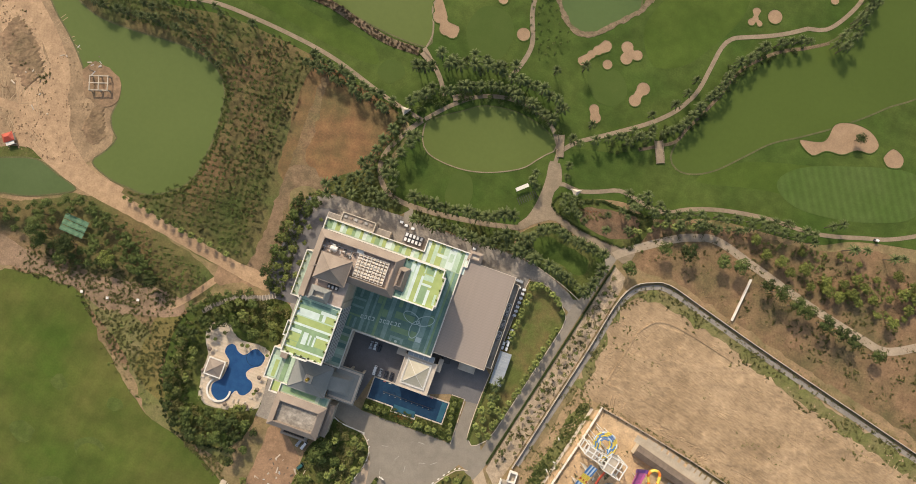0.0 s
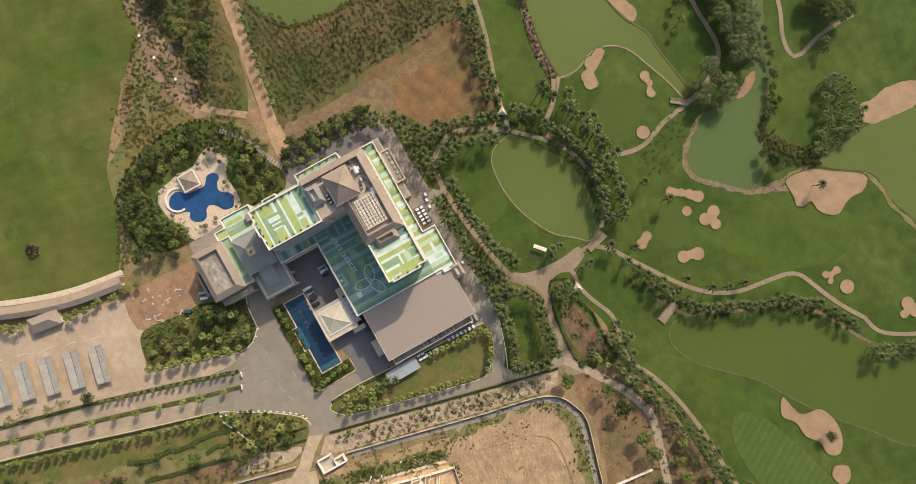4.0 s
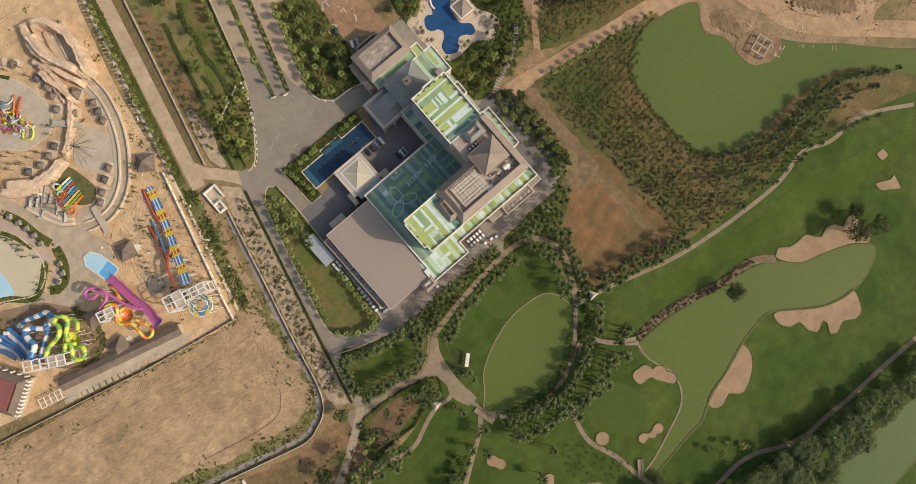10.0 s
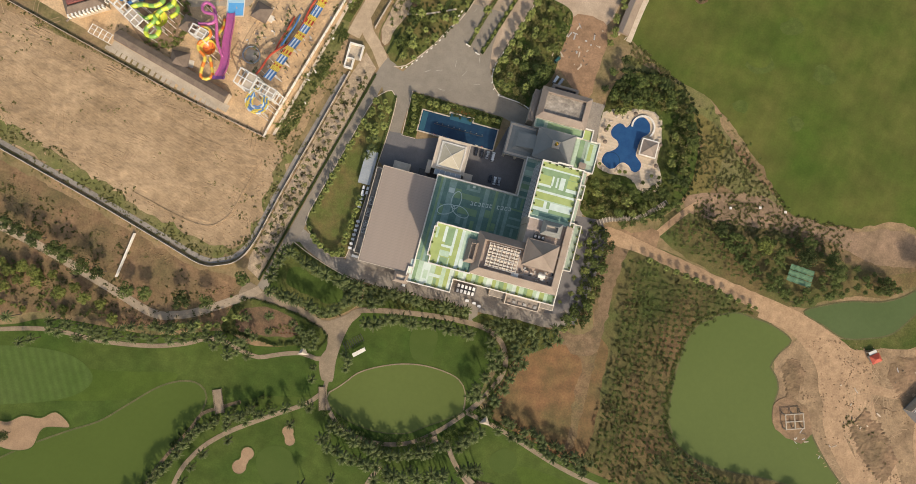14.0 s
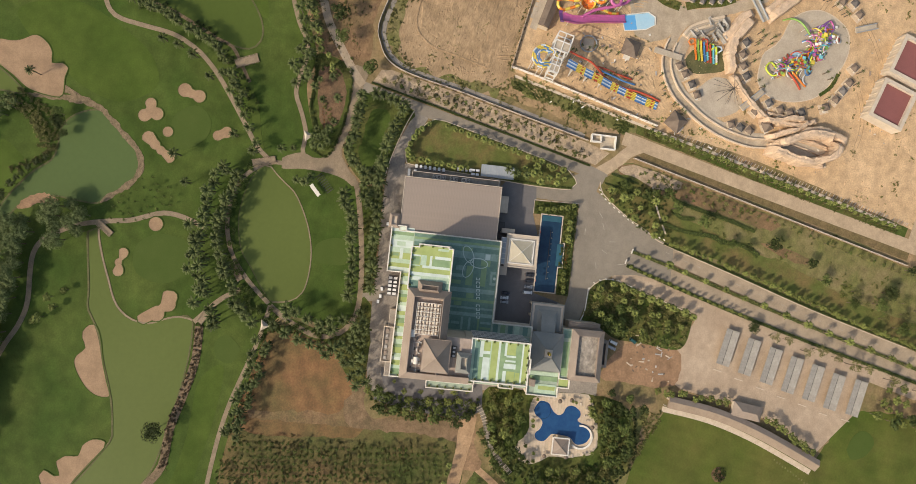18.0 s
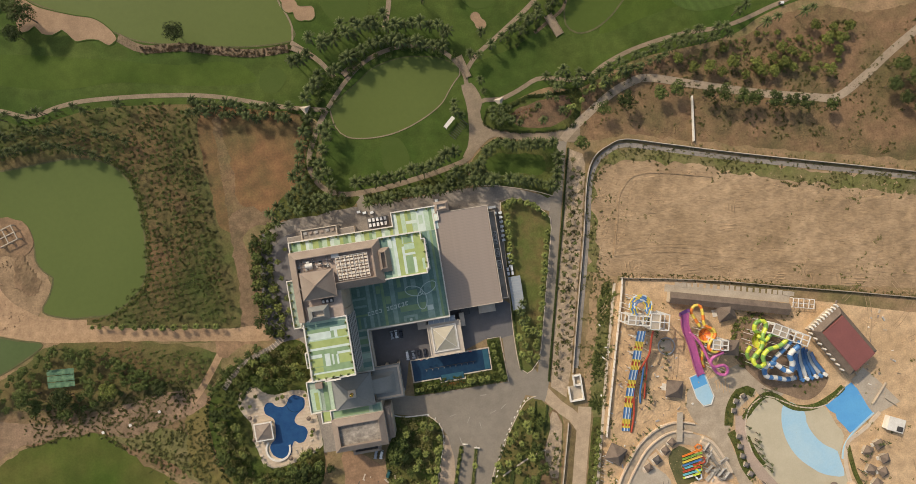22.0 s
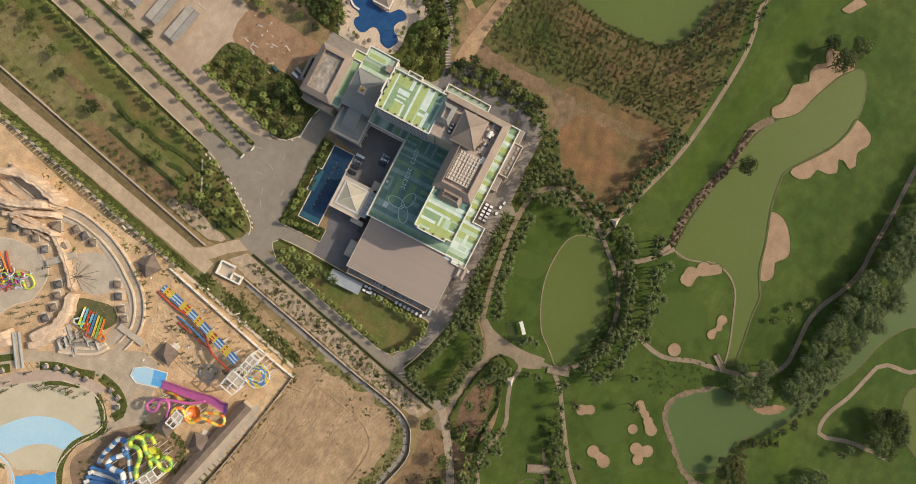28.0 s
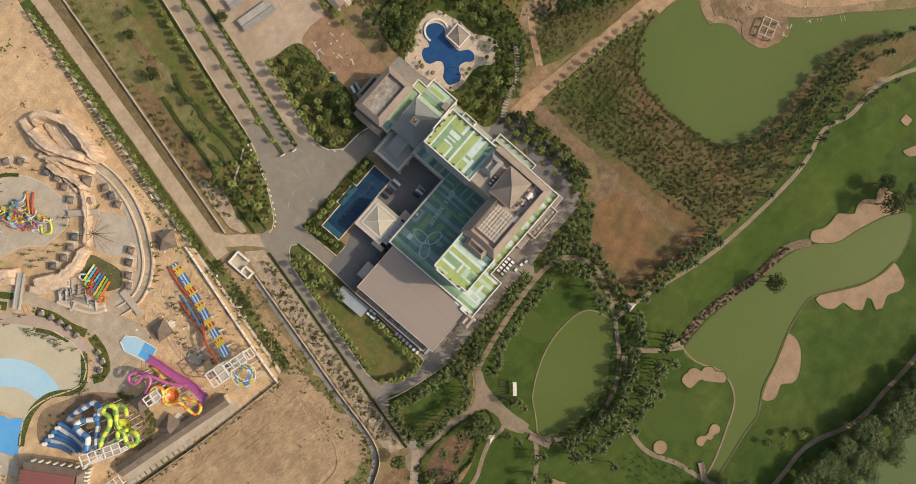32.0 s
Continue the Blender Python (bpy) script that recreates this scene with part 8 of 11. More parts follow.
# entrance pavilion over the court
part("pavilion_slab", boxes((-28, 31.8, 6.4, -10, 49.2, 7.8)), CREAM, hotel)
outline("pavilion_rim", [(-27.7, 32.1), (-10.3, 32.1), (-10.3, 48.9), (-27.7, 48.9)], 7.8, CREAM, 0.6, 0.5)
for x in (-27, -11):
    for y in (33, 41, 48.2):
        part("column", boxes((x - 0.5, y - 0.5, 0, x + 0.5, y + 0.5, 6.4)), CREAM, hotel)
outline("pavilion_curb", [(-25, 33.6), (-12.4, 33.6), (-12.4, 46.6), (-25, 46.6)], 7.8, WHITE, 0.9, 0.7)
PAVROOF = mat("cream_sheet_roof", (0.52, 0.46, 0.34), (0.45, 0.39, 0.28), big=0.2, fine=2, rough=0.55, grain=0.07)
part("pavilion_roof", hip(bmesh.new(), -24.6, 34.0, -12.8, 46.2, 8.4, 11.2), PAVROOF, hotel, "cream pyramid roof of the arrival pavilion")
rib_hips(-24.6, 34.0, -12.8, 46.2, 8.4, 11.2, WHITE, hotel, 0, 0.3)
part("glass_link", boxes((-25.6, 28.9, 7.0, -11.4, 31.7, 8.6)), BLUEROOF, hotel)
for k in range(6):
    part("link_frame", boxes((-25.6 + k * 2.84, 28.8, 8.6, -25.4 + k * 2.84, 31.7, 8.75)), WHITE, hotel)
part("pavilion_wing", boxes((-10, 28.9, 0, -5.2, 34, 5.6)), CREAM, hotel)
part("pavilion_wing", boxes((-30.6, 28.9, 0, -28.05, 36, 5.0)), CREAM, hotel)

# annex
annex = thing("annex_shed", "low annex with a blue-grey sheet metal roof", "shed")
part("wall", boxes((-63.6, 14.8, 0, -57.8, 32.0, 3.4)), CREAM, annex)
for k in range(12):
    part("roof_panel", boxes((-64.1, 14.3 + k * 1.53, 3.4, -57.5, 14.3 + (k + 1) * 1.53 - 0.06, 3.6)), BLUEROOF, annex)
# ---- the water park ----
def plastic(name, c):
    return mat(name, c, tuple(v * 0.85 for v in c), big=0.4, fine=2, rough=0.35, bump=0.02, grain=0.06, spec=0.5)


P_YELLOW, P_RED, P_BLUE = plastic("yellow_plastic", (0.66, 0.50, 0.08)), plastic("red_plastic", (0.46, 0.075, 0.035)), plastic("blue_plastic", (0.075, 0.20, 0.42))
P_ORANGE, P_PINK, P_GREEN = plastic("orange_plastic", (0.70, 0.20, 0.03)), plastic("magenta_plastic", (0.50, 0.125, 0.31)), plastic("green_plastic", (0.20, 0.36, 0.07))
P_PALE, P_LIME, P_PURPLE = plastic("pale_plastic", (0.55, 0.62, 0.68)), plastic("lime_plastic", (0.55, 0.62, 0.06)), plastic("purple_plastic", (0.25, 0.10, 0.34))
P_ROSE = plastic("rose_plastic", (0.72, 0.36, 0.48))
P_TURQ = plastic("turquoise_plastic", (0.15, 0.45, 0.52))
ROCK = mat("sculpted_rock", (0.62, 0.46, 0.32), (0.50, 0.36, 0.24), big=0.3, fine=1.2, grain=0.25, bump=0.8, depth=0.4)
THATCH = mat("brown_thatch", (0.19, 0.145, 0.11), (0.14, 0.105, 0.08), big=0.3, fine=2.5, grain=0.2, bump=0.4)
REDROOF = mat("red_roof_sheet", (0.245, 0.092, 0.080), (0.21, 0.08, 0.07), big=0.08, fine=1.5, rough=0.6, grain=0.07)
CONCRETE = mat("pale_concrete", (0.47, 0.395, 0.30), (0.38, 0.315, 0.235), big=0.12, fine=1.2, grain=0.14)
STEEL = mat("white_steel", (0.72, 0.69, 0.63), (0.62, 0.59, 0.53), big=0.5, fine=2, rough=0.5, grain=0.08)
PARKPAVE = mat("park_paving", (0.44, 0.355, 0.255), (0.36, 0.285, 0.198), big=0.06, fine=1.0, grain=0.2, mid=0.12)
DARKROOF = mat("charcoal_roof", (0.15, 0.135, 0.125), (0.11, 0.10, 0.09), big=0.4, fine=2.5, grain=0.2, bump=0.3, vary=0.25)
PINKPAVE = mat("pinkish_paving", (0.47, 0.35, 0.27), (0.38, 0.29, 0.22), big=0.1, fine=1.4, grain=0.16)


def tube(name, pts, r, mats, parent, band=3, sides=10, closed=False, flat=1.0):
    """A pipe along a 3D curve, whose colour changes every few segments."""
    line = spline(pts, closed, 1.3)
    bm = bmesh.new()
    rings = []
    for i, q in enumerate(line):
        d = (line[min(i + 1, len(line) - 1)] - line[max(i - 1, 0)]).normalized()
        s = d.cross(Vector((0, 0, 1))).normalized()
        u = s.cross(d)
        rings.append([bm.verts.new(q + (s * math.cos(a) + u * math.sin(a) * flat) * r) for a in [k * 6.28319 / sides for k in range(sides)]])
    for i, (p, q) in enumerate(zip(rings, rings[1:])):
        for k in range(sides):
            n = (k + 1) % sides
            bm.faces.new((p[k], p[n], q[n], q[k])).material_index = (i // band) % len(mats)
    bm.faces.new(rings[0][::-1])
    bm.faces.new(rings[-1])
    bmesh.ops.recalc_face_normals(bm, faces=bm.faces)
    ob = part(name, bm, mats, parent, "", True)
    for i in range(3, len(line) - 2, 6):
        q = line[i]
        if q.z > 2:
            part("support", boxes((q.x - 0.12, q.y - 0.12, 0.05, q.x + 0.12, q.y + 0.12, q.z - r * 0.8)), STEEL, parent)
    return ob


def trough(name, pts, w, mats, parent, band=4, lip=0.35, pattern=None):
    """An open slide lane: a U-shaped strip along a falling line."""
    line = spline(pts, False, 1.2)
    bm = bmesh.new()
    rows = []
    for i, q in enumerate(line):
        d = line[min(i + 1, len(line) - 1)] - line[max(i - 1, 0)]
        s = Vector((-d.y, d.x, 0)).normalized()
        rows.append([bm.verts.new(q + s * u * w / 2 + Vector((0, 0, h))) for u, h in ((-1, lip), (-0.72, 0.05), (0, 0), (0.72, 0.05), (1, lip), (1.0, -0.25), (-1.0, -0.25))])
    for i, (p, q) in enumerate(zip(rows, rows[1:])):
        mi = pattern(i) if pattern else (i // band) % len(mats)
        for k in range(7):
            n = (k + 1) % 7
            bm.faces.new((p[k], p[n], q[n], q[k])).material_index = mi
    bmesh.ops.recalc_face_normals(bm, faces=bm.faces)
    ob = part(name, bm, mats, parent)
    for i in range(4, len(line), 7):
        q = line[i]
        if q.z > 1.5:
            part("support", boxes((q.x - 0.1, q.y - 0.1, 0.05, q.x + 0.1, q.y + 0.1, q.z - 0.2)), STEEL, parent)
    return ob


def frame_tower(parent, cx, cy, sx, sy, h, deg, bays, floors=3):
    """An open steel platform tower: posts, beams and a partly planked top."""
    c, s = math.cos(radians(deg)), math.sin(radians(deg))
    at = lambda u, w: (cx + u * c - w * s, cy + u * s + w * c)
    for k in range(bays + 1):
        for e in (-1, 1):
            x, y = at(-sx / 2 + sx * k / bays, e * sy / 2)
            part("post", turned_box(bmesh.new(), x, y, 0.05, h, 0.5, 0.5, deg), STEEL, parent)
    for z in [h * (k + 1) / floors for k in range(floors)]:
        for e in (-1, 0, 1) if z == h else (-1, 1):
            x, y = at(0, e * sy / 2)
            part("beam", turned_box(bmesh.new(), x, y, z - 0.4, z, sx + 0.6, 0.5, deg), STEEL, parent)
        for k in range(bays + 1):
            x, y = at(-sx / 2 + sx * k / bays, 0)
            part("beam", turned_box(bmesh.new(), x, y, z - 0.36, z + 0.03, 0.5, sy, deg), STEEL, parent)
    x, y = at(sx * 0.25, 0)
    part("platform", turned_box(bmesh.new(), x, y, h - 0.8, h - 0.45, sx * 0.45, sy * 0.9, deg), CONCRETE, parent)


# paved areas and pools
sheet("park_paving", [(-147, 93), (-162, 88), (-176, 84), (-196, 78), (-208, 96), (-196, 106), (-184, 102), (-174, 108), (-167, 116), (-167, 130), (-174, 150), (-190, 172), (-208, 184), (-206, 190), (-184, 176), (-172, 160), (-162, 136), (-156, 119), (-146, 108)], 0.06, PARKPAVE, label="dusty beige paving between the slides and the wave pool", category="paving", ragged=1.2)
sheet("round_plaza", [(-141, 166), (-147, 168), (-151.5, 173.5), (-158.6, 178), (-166, 180.4), (-172, 187), (-175, 197), (-172.3, 206.6), (-165.7, 215), (-155.7, 217), (-146.8, 215), (-136, 209), (-126, 201.4), (-121.5, 191), (-120.5, 180), (-123.3, 170.6), (-130, 165.4)], 0.14, CONCRETE, label="curved smooth concrete plaza under the play structure", category="plaza")
ribbon("plaza_kerb", [(-141, 166), (-147, 168), (-151.5, 173.5), (-158.6, 178), (-166, 180.4), (-172, 187), (-175, 197), (-172.3, 206.6), (-165.7, 215), (-155.7, 217), (-146.8, 215), (-136, 209), (-126, 201.4), (-121.5, 191), (-120.5, 180), (-123.3, 170.6), (-130, 165.4)], 0.5, 0.24, KERB, "low pale kerb round the plaza", category="kerb", closed=True)
sheet("dry_basin", [(-118.8, 129.7), (-124.2, 134), (-129, 140.2), (-128.2, 150.3), (-120.6, 156.7), (-112.9, 156.7), (-107.6, 148.3), (-106.7, 139.2), (-111, 133)], 0.15, CONCRETE, label="round concrete floor without water", category="basin")
sheet("pool_beach", [(-179.8, 110.8), (-184.1, 106.3), (-191.5, 105), (-198, 108.8), (-208, 114), (-221.3, 115), (-227.5, 127), (-230.6, 133.3), (-226.4, 143.5), (-227, 151), (-229.6, 160), (-227.4, 167), (-219, 171), (-204, 168.5), (-189.9, 158), (-181.4, 144.3), (-176.7, 129.5), (-176, 118)], 0.13, BEACH, label="sand-coloured floor of the wave pool", category="pool")
sheet("wave_pool", [(-239.5, 104.5), (-251.4, 122.2), (-236.6, 131.3), (-234.1, 132.3), (-231.6, 128.2), (-228.1, 123.5), (-227.8, 120.4), (-225, 118.3), (-222.4, 114.4)], 0.2, POOL_SKY, soft=False, label="bright blue wave pool water", category="pool")
sheet("shallow_water", [(-200.5, 108.2), (-197.8, 112.1), (-196.3, 122.1), (-198.1, 132), (-202.5, 140.7), (-209.7, 148.2), (-216.4, 152.9), (-227, 155.5), (-226.4, 147.1), (-225.4, 141.3), (-218.1, 135.9), (-213.1, 129.3), (-210.4, 122.2), (-209.9, 114.6)], 0.19, POOL_PALE, label="pale blue crescent of shallow water", category="pool")
ribbon("pool_rim", [(-253.1, 123.8), (-244.2, 130.6), (-238.7, 133.6), (-232.4, 137), (-229.2, 145.9), (-229.4, 155.5), (-230.6, 162)], 2.2, 0.3, DECK, "broad pale rim of the wave pool", category="kerb")
ribbon("pool_step", [(-249.6, 123.6), (-236.4, 132.2), (-229.6, 139.4), (-227.6, 146)], 1.0, 0.26, POOL_PALE, "pale blue side step of the wave pool", category="kerb")
ribbon("pool_rim", [(-237.3, 105), (-222, 114.6), (-208, 113), (-198, 107.6), (-190, 103.8), (-182, 106.4), (-177, 113), (-175.4, 122), (-177, 133)], 0.7, 0.28, KERB, "thin pale rim of the wave pool", category="kerb")
ribbon("pink_walk", [(-174, 112), (-172.6, 124), (-176, 137), (-183, 150), (-194, 164), (-208, 178), (-224, 188)], 6.0, 0.16, PINKPAVE, "pinkish walk round the wave pool", category="path")
sheet("hall_forecourt", [(-240, 103), (-247.6, 97.4), (-254.5, 105.3), (-265.8, 120), (-250, 125), (-247, 120)], 0.22, CONCRETE, soft=False, label="concrete deck beside the wave pool", category="paving")
sheet("splash_pool", [(-148.6, 86), (-156.8, 83.6), (-160.2, 98.5), (-158.4, 102.3), (-154, 102.6), (-151, 98)], 0.5, POOL_PALE, soft=False, label="pale blue splash-down pool", category="pool")
sheet("splash_deep", [(-149, 86.4), (-156.6, 84.2), (-158, 91), (-150, 93)], 0.504, POOL_SKY, soft=False, label="deeper blue end of the splash pool", category="pool", skirt=0.1)
ribbon("pool_rim", [(-148.4, 86), (-157, 83.4), (-160.6, 98.5), (-158.4, 102.7), (-154, 103), (-150.7, 98)], 0.5, 0.75, WHITE, "white rim of the splash pool", category="kerb", soft=False, closed=True)
sheet("planting", [(-180.9, 87), (-176.4, 80), (-175.6, 72), (-177.6, 62), (-186, 57), (-195.5, 58), (-206, 66), (-214, 80), (-224, 92), (-226, 102), (-214, 110), (-200, 104), (-190, 98)], 0.14, BEDSOIL, label="planted ground under the slides", category="garden bed")
merged("shrubs", BUSHES, [(q.x + rng.uniform(-2.4, 2.4), q.y + rng.uniform(-2.4, 2.4)) for q in spline([(-181.6, 84), (-177.6, 78), (-177.2, 70), (-180, 62), (-187, 59), (-195, 60)], False, 0.7) for _ in range(2)] + scatter([(-180, 86), (-177, 72), (-186, 58), (-196, 60), (-194, 66), (-184, 74)], 3.0), LEAF_LIGHT, "light shrubs round the winding slides", "shrubs", 0.8, 0.12)
merged("shrubs", BUSHES, scatter([(-214, 84), (-222, 92), (-224, 100), (-213, 107), (-205, 102), (-208, 96)], 2.6), LEAF, "shrubs beside the racer slide", "shrubs", 0.8, 0.12)
park_beds = [[(-175.8, 113.6), (-182.1, 107.7), (-189.1, 103.2), (-195.1, 104.7), (-204.6, 112.5), (-217, 114.2), (-230.4, 109.1), (-234.5, 106.3)], [(-166.4, 116.3), (-168.8, 107.1), (-174.6, 99.4), (-180, 98.6), (-183.2, 100.9)], [(-167, 119.8), (-169.7, 128.5), (-171.4, 138.9), (-175.2, 147.4)], [(-183.3, 160.9), (-189.6, 169.8), (-199.4, 177.7), (-206.6, 182.1)], [(-177.3, 162), (-184, 171.6), (-194.6, 182.4), (-202.1, 192)], [(-126.5, 202.2), (-132.1, 208.6), (-140.1, 212)], [(-231.8, 139.3), (-232.4, 146.5), (-233.6, 155.5), (-236, 163)], [(-175.8, 124.1), (-179.4, 135.2), (-182.9, 141.1)]]
for k, line in enumerate(park_beds):
    ribbon("park_bed", line, (3.4, 5.0, 4.6, 4.6, 3.6, 2.0, 2.6, 2.2)[k], 0.25, ROUGH, "planted bed with small palms", category="garden bed")
    loose_hedge(line, (2.6, 3.6, 3.4, 3.4, 2.8, 1.2, 1.8, 1.6)[k], "low shrubs in a park bed", LEAF if k % 3 else LEAF_LIGHT, 0.6)


# slides
def dish(parent, x, y, z, r, mats, ribs):
    """An open slide bowl with radiating stripes."""
    bm = bmesh.new()
    for j in range(24):
        a0, a1 = j * 0.2618, (j + 1) * 0.2618
        for (r0, z0), (r1, z1) in (((1.0, 0.5), (0.8, 0.22)), ((0.8, 0.22), (0.42, -0.12)), ((0.42, -0.12), (0.1, -0.22))):
            v = [bm.verts.new((x + r * q * math.cos(a), y + r * q * math.sin(a), z + r * h)) for q, a, h in ((r0, a0, z0), (r0, a1, z0), (r1, a1, z1), (r1, a0, z1))]
            bm.faces.new(v).material_index = 0 if r0 > 0.9 else 1 if j % ribs else 2
    part("bowl", bm, mats, parent)
    for k in range(6):
        u, w = x + r * 0.8 * math.cos(k * 1.047), y + r * 0.8 * math.sin(k * 1.047)
        part("support", boxes((u - 0.12, w - 0.12, 0.05, u + 0.12, w + 0.12, z + r * 0.15)), STEEL, parent)


rainbow = thing("multi_lane_slide", "multi-lane racing slide in blue, yellow and red", "water slide")
for lane in range(5):
    o = lane * 0.84
    seq = (0, 0, 0, 0, 0, 1, 1, 2, 1, 0, 0, 0, 0, 1, 2, 2, 1, 1)
    pat = lambda i, lane=lane: seq[i % 18] if lane % 2 == 0 else (3 if seq[i % 18] == 0 else 1 if seq[i % 18] else 0)
    trough("lane", [(x + o * 0.96, y - o * 0.25, z) for x, y, z in ((-122.9, 53.3, 14.0), (-121.0, 61.8, 11.0), (-118.6, 72.4, 8.0), (-116.4, 81.7, 5.0), (-114.2, 90.9, 3.0), (-111.7, 101.1, 1.5), (-110.0, 109.3, 0.6))], 0.82, [P_BLUE, P_YELLOW, P_RED, P_PALE], rainbow, pattern=pat)
    r = 2.7 + o
    tube("coil", [(-126.6 + o, 47.0, 15.0)] + [(-122.4 + r * math.cos(a), 39.8 + r * math.sin(a), 15.4 - 0.06 * k) for k, a in enumerate((2.4, 3.3, 4.2, 5.1, 6.0, 6.9))] + [(-119.6 + o * 0.9, 46.4, 14.4)], 0.4, [(P_YELLOW, P_BLUE, P_YELLOW, P_BLUE, P_YELLOW)[lane], (P_BLUE, P_PALE, P_BLUE, P_YELLOW, P_PALE)[lane]], rainbow, 2, 8)
frame_tower(rainbow, -120.4, 46.9, 11.5, 4.8, 16.0, -14, 3)
frame_tower(rainbow, -130.8, 49.3, 9.6, 8.2, 16.6, -14, 2)
body = thing("body_slide", "long red and blue body slide tubes", "water slide")
tube("tube", [(-127.7, 54.1, 13), (-126.8, 59, 11), (-125.3, 66.6, 9), (-122, 72.2, 7), (-118.5, 77.7, 5), (-115.8, 85.9, 3.5), (-114.4, 99.3, 1.8), (-111.4, 110.1, 0.8)], 0.55, [P_RED], body, 3)
tube("tube", [(-124.5, 70, 6), (-124.4, 76.2, 4), (-122.7, 84.9, 2.5), (-121.6, 93.1, 0.8)], 0.5, [P_RED], body, 3)
tube("tube", [(-122.2, 74, 6), (-120.8, 81.6, 4), (-119.4, 88, 2.5), (-118.9, 95, 0.8)], 0.5, [P_BLUE], body, 3)
halfpipe = thing("halfpipe_slide", "magenta half-pipe slide into a splash pool", "water slide")
trough("chute", [(-147.4, 48.6, 9.6), (-147.7, 56, 7.0), (-150.8, 67.9, 4.6), (-153, 79.2, 2.4), (-154.8, 85.6, 0.9)], 4.0, [P_PINK], halfpipe, lip=1.3)
trough("chute", [(-146.4, 46.6, 11.4), (-147.0, 48.8, 9.8)], 5.6, [P_PURPLE], halfpipe, lip=1.6)
funnel = thing("funnel_slide", "orange and yellow funnel slide with winding tube", "water slide")
dish(funnel, -156.4, 61.5, 9.0, 4.1, [P_YELLOW, P_ORANGE, P_RED], 4)
tube("tube", [(-161.8, 69.1, 15), (-157.6, 70.1, 14.5), (-155.2, 67.7, 13.9), (-157.2, 64.5, 13.4), (-160.3, 62.4, 12.8), (-160.3, 59, 12.3), (-156.2, 55.9, 11.7), (-156.4, 50.6, 11.2), (-156.1, 45.9, 10.6), (-153.2, 45.2, 10.1), (-151.1, 48.1, 9.5), (-152.6, 52, 9.2), (-154.6, 57, 9.8)], 0.85, [P_ORANGE, P_YELLOW], funnel, 2)
tube("tube", [(-157.3, 63.2, 6), (-156.6, 71.7, 4.4), (-156, 76.8, 2.8), (-157.4, 81.6, 1.2)], 0.75, [P_ORANGE, P_YELLOW], funnel, 2)
loop = thing("tube_slide", "pink looping tube slide", "water slide")
tube("tube", [(-162.8, 71.2, 14), (-158.4, 72.7, 13.2), (-155.9, 75.3, 12.4), (-157.6, 78.8, 11.6), (-163.3, 79, 10.8), (-165.7, 81.8, 10), (-164.4, 84.8, 9.2), (-160.6, 83.3, 8.4), (-157.5, 76, 7.6), (-154.8, 66.8, 6.8), (-150.2, 59.6, 6)], 0.85, [P_PINK], loop, 3)
frame_tower(loop, -161.0, 66.8, 8.0, 5.0, 16.0, -14, 2)
octo = thing("octopus_slide", "yellow-green winding tube slides round a yellow bowl", "water slide")
tube("tube", [(-197.1, 70, 15), (-193.2, 72.8, 14.5), (-186.6, 74.1, 14.1), (-183.5, 77.8, 13.6), (-184.3, 81.4, 13.1), (-182.3, 82.7, 12.7), (-179.7, 81.3, 12.2), (-179.5, 77.9, 11.7), (-185.2, 72.9, 11.3), (-187, 67.1, 10.8), (-190, 62.6, 10.3), (-189.3, 59.6, 9.9), (-185.6, 59.8, 9.4), (-184.2, 63.7, 8.9), (-186.9, 66.7, 8.5)], 1.15, [P_LIME, P_GREEN], octo, 2)
tube("tube", [(-181.3, 72.4, 8), (-179.1, 75.5, 7.4), (-179.6, 78.8, 6.8), (-182.5, 80.6, 6.2), (-185.7, 78.7, 5.6), (-186.5, 75.3, 5)], 1.05, [P_LIME, P_GREEN], octo, 2)
tube("tube", [(-194, 67.5, 14.6), (-190, 66.6, 13.4), (-187.4, 69.6, 12.0), (-184.2, 66.4, 10.8)], 1.0, [P_LIME, P_GREEN], octo, 2)
dish(octo, -184.9, 69.5, 8.6, 4.4, [P_YELLOW, P_LIME, P_YELLOW], 3)
frame_tower(octo, -199.3, 67.8, 20.4, 5.6, 16.0, -29.5, 5)
blue = thing("tube_slide", "blue and white banded winding tube slides", "water slide")
tube("tube", [(-203, 74.4, 15), (-198.3, 78.5, 13.8), (-199.5, 83.3, 12.6), (-199.2, 88, 11.4), (-196.6, 87.8, 10.2), (-191.3, 83.1, 9), (-187.2, 85.5, 7.8), (-188, 90.3, 6.6), (-194.1, 92.7, 5.4), (-200.5, 94.9, 4.2), (-206.2, 95.3, 3)], 1.35, [P_BLUE, STEEL], blue, 2)
tube("tube", [(-199.8, 70.9, 14.6), (-195.9, 76.3, 12.0), (-192.4, 80.6, 9.6), (-190.6, 86, 7.6)], 1.15, [P_BLUE, STEEL], blue, 2)
tube("tube", [(-203.4, 72.4, 15.2), (-204.6, 78, 11.0), (-203.6, 84, 7.6), (-206.4, 90, 4.2)], 1.1, [P_BLUE, P_BLUE, P_PALE], blue, 2)
racer = thing("racer_slide", "wide blue and white racer slide", "water slide")
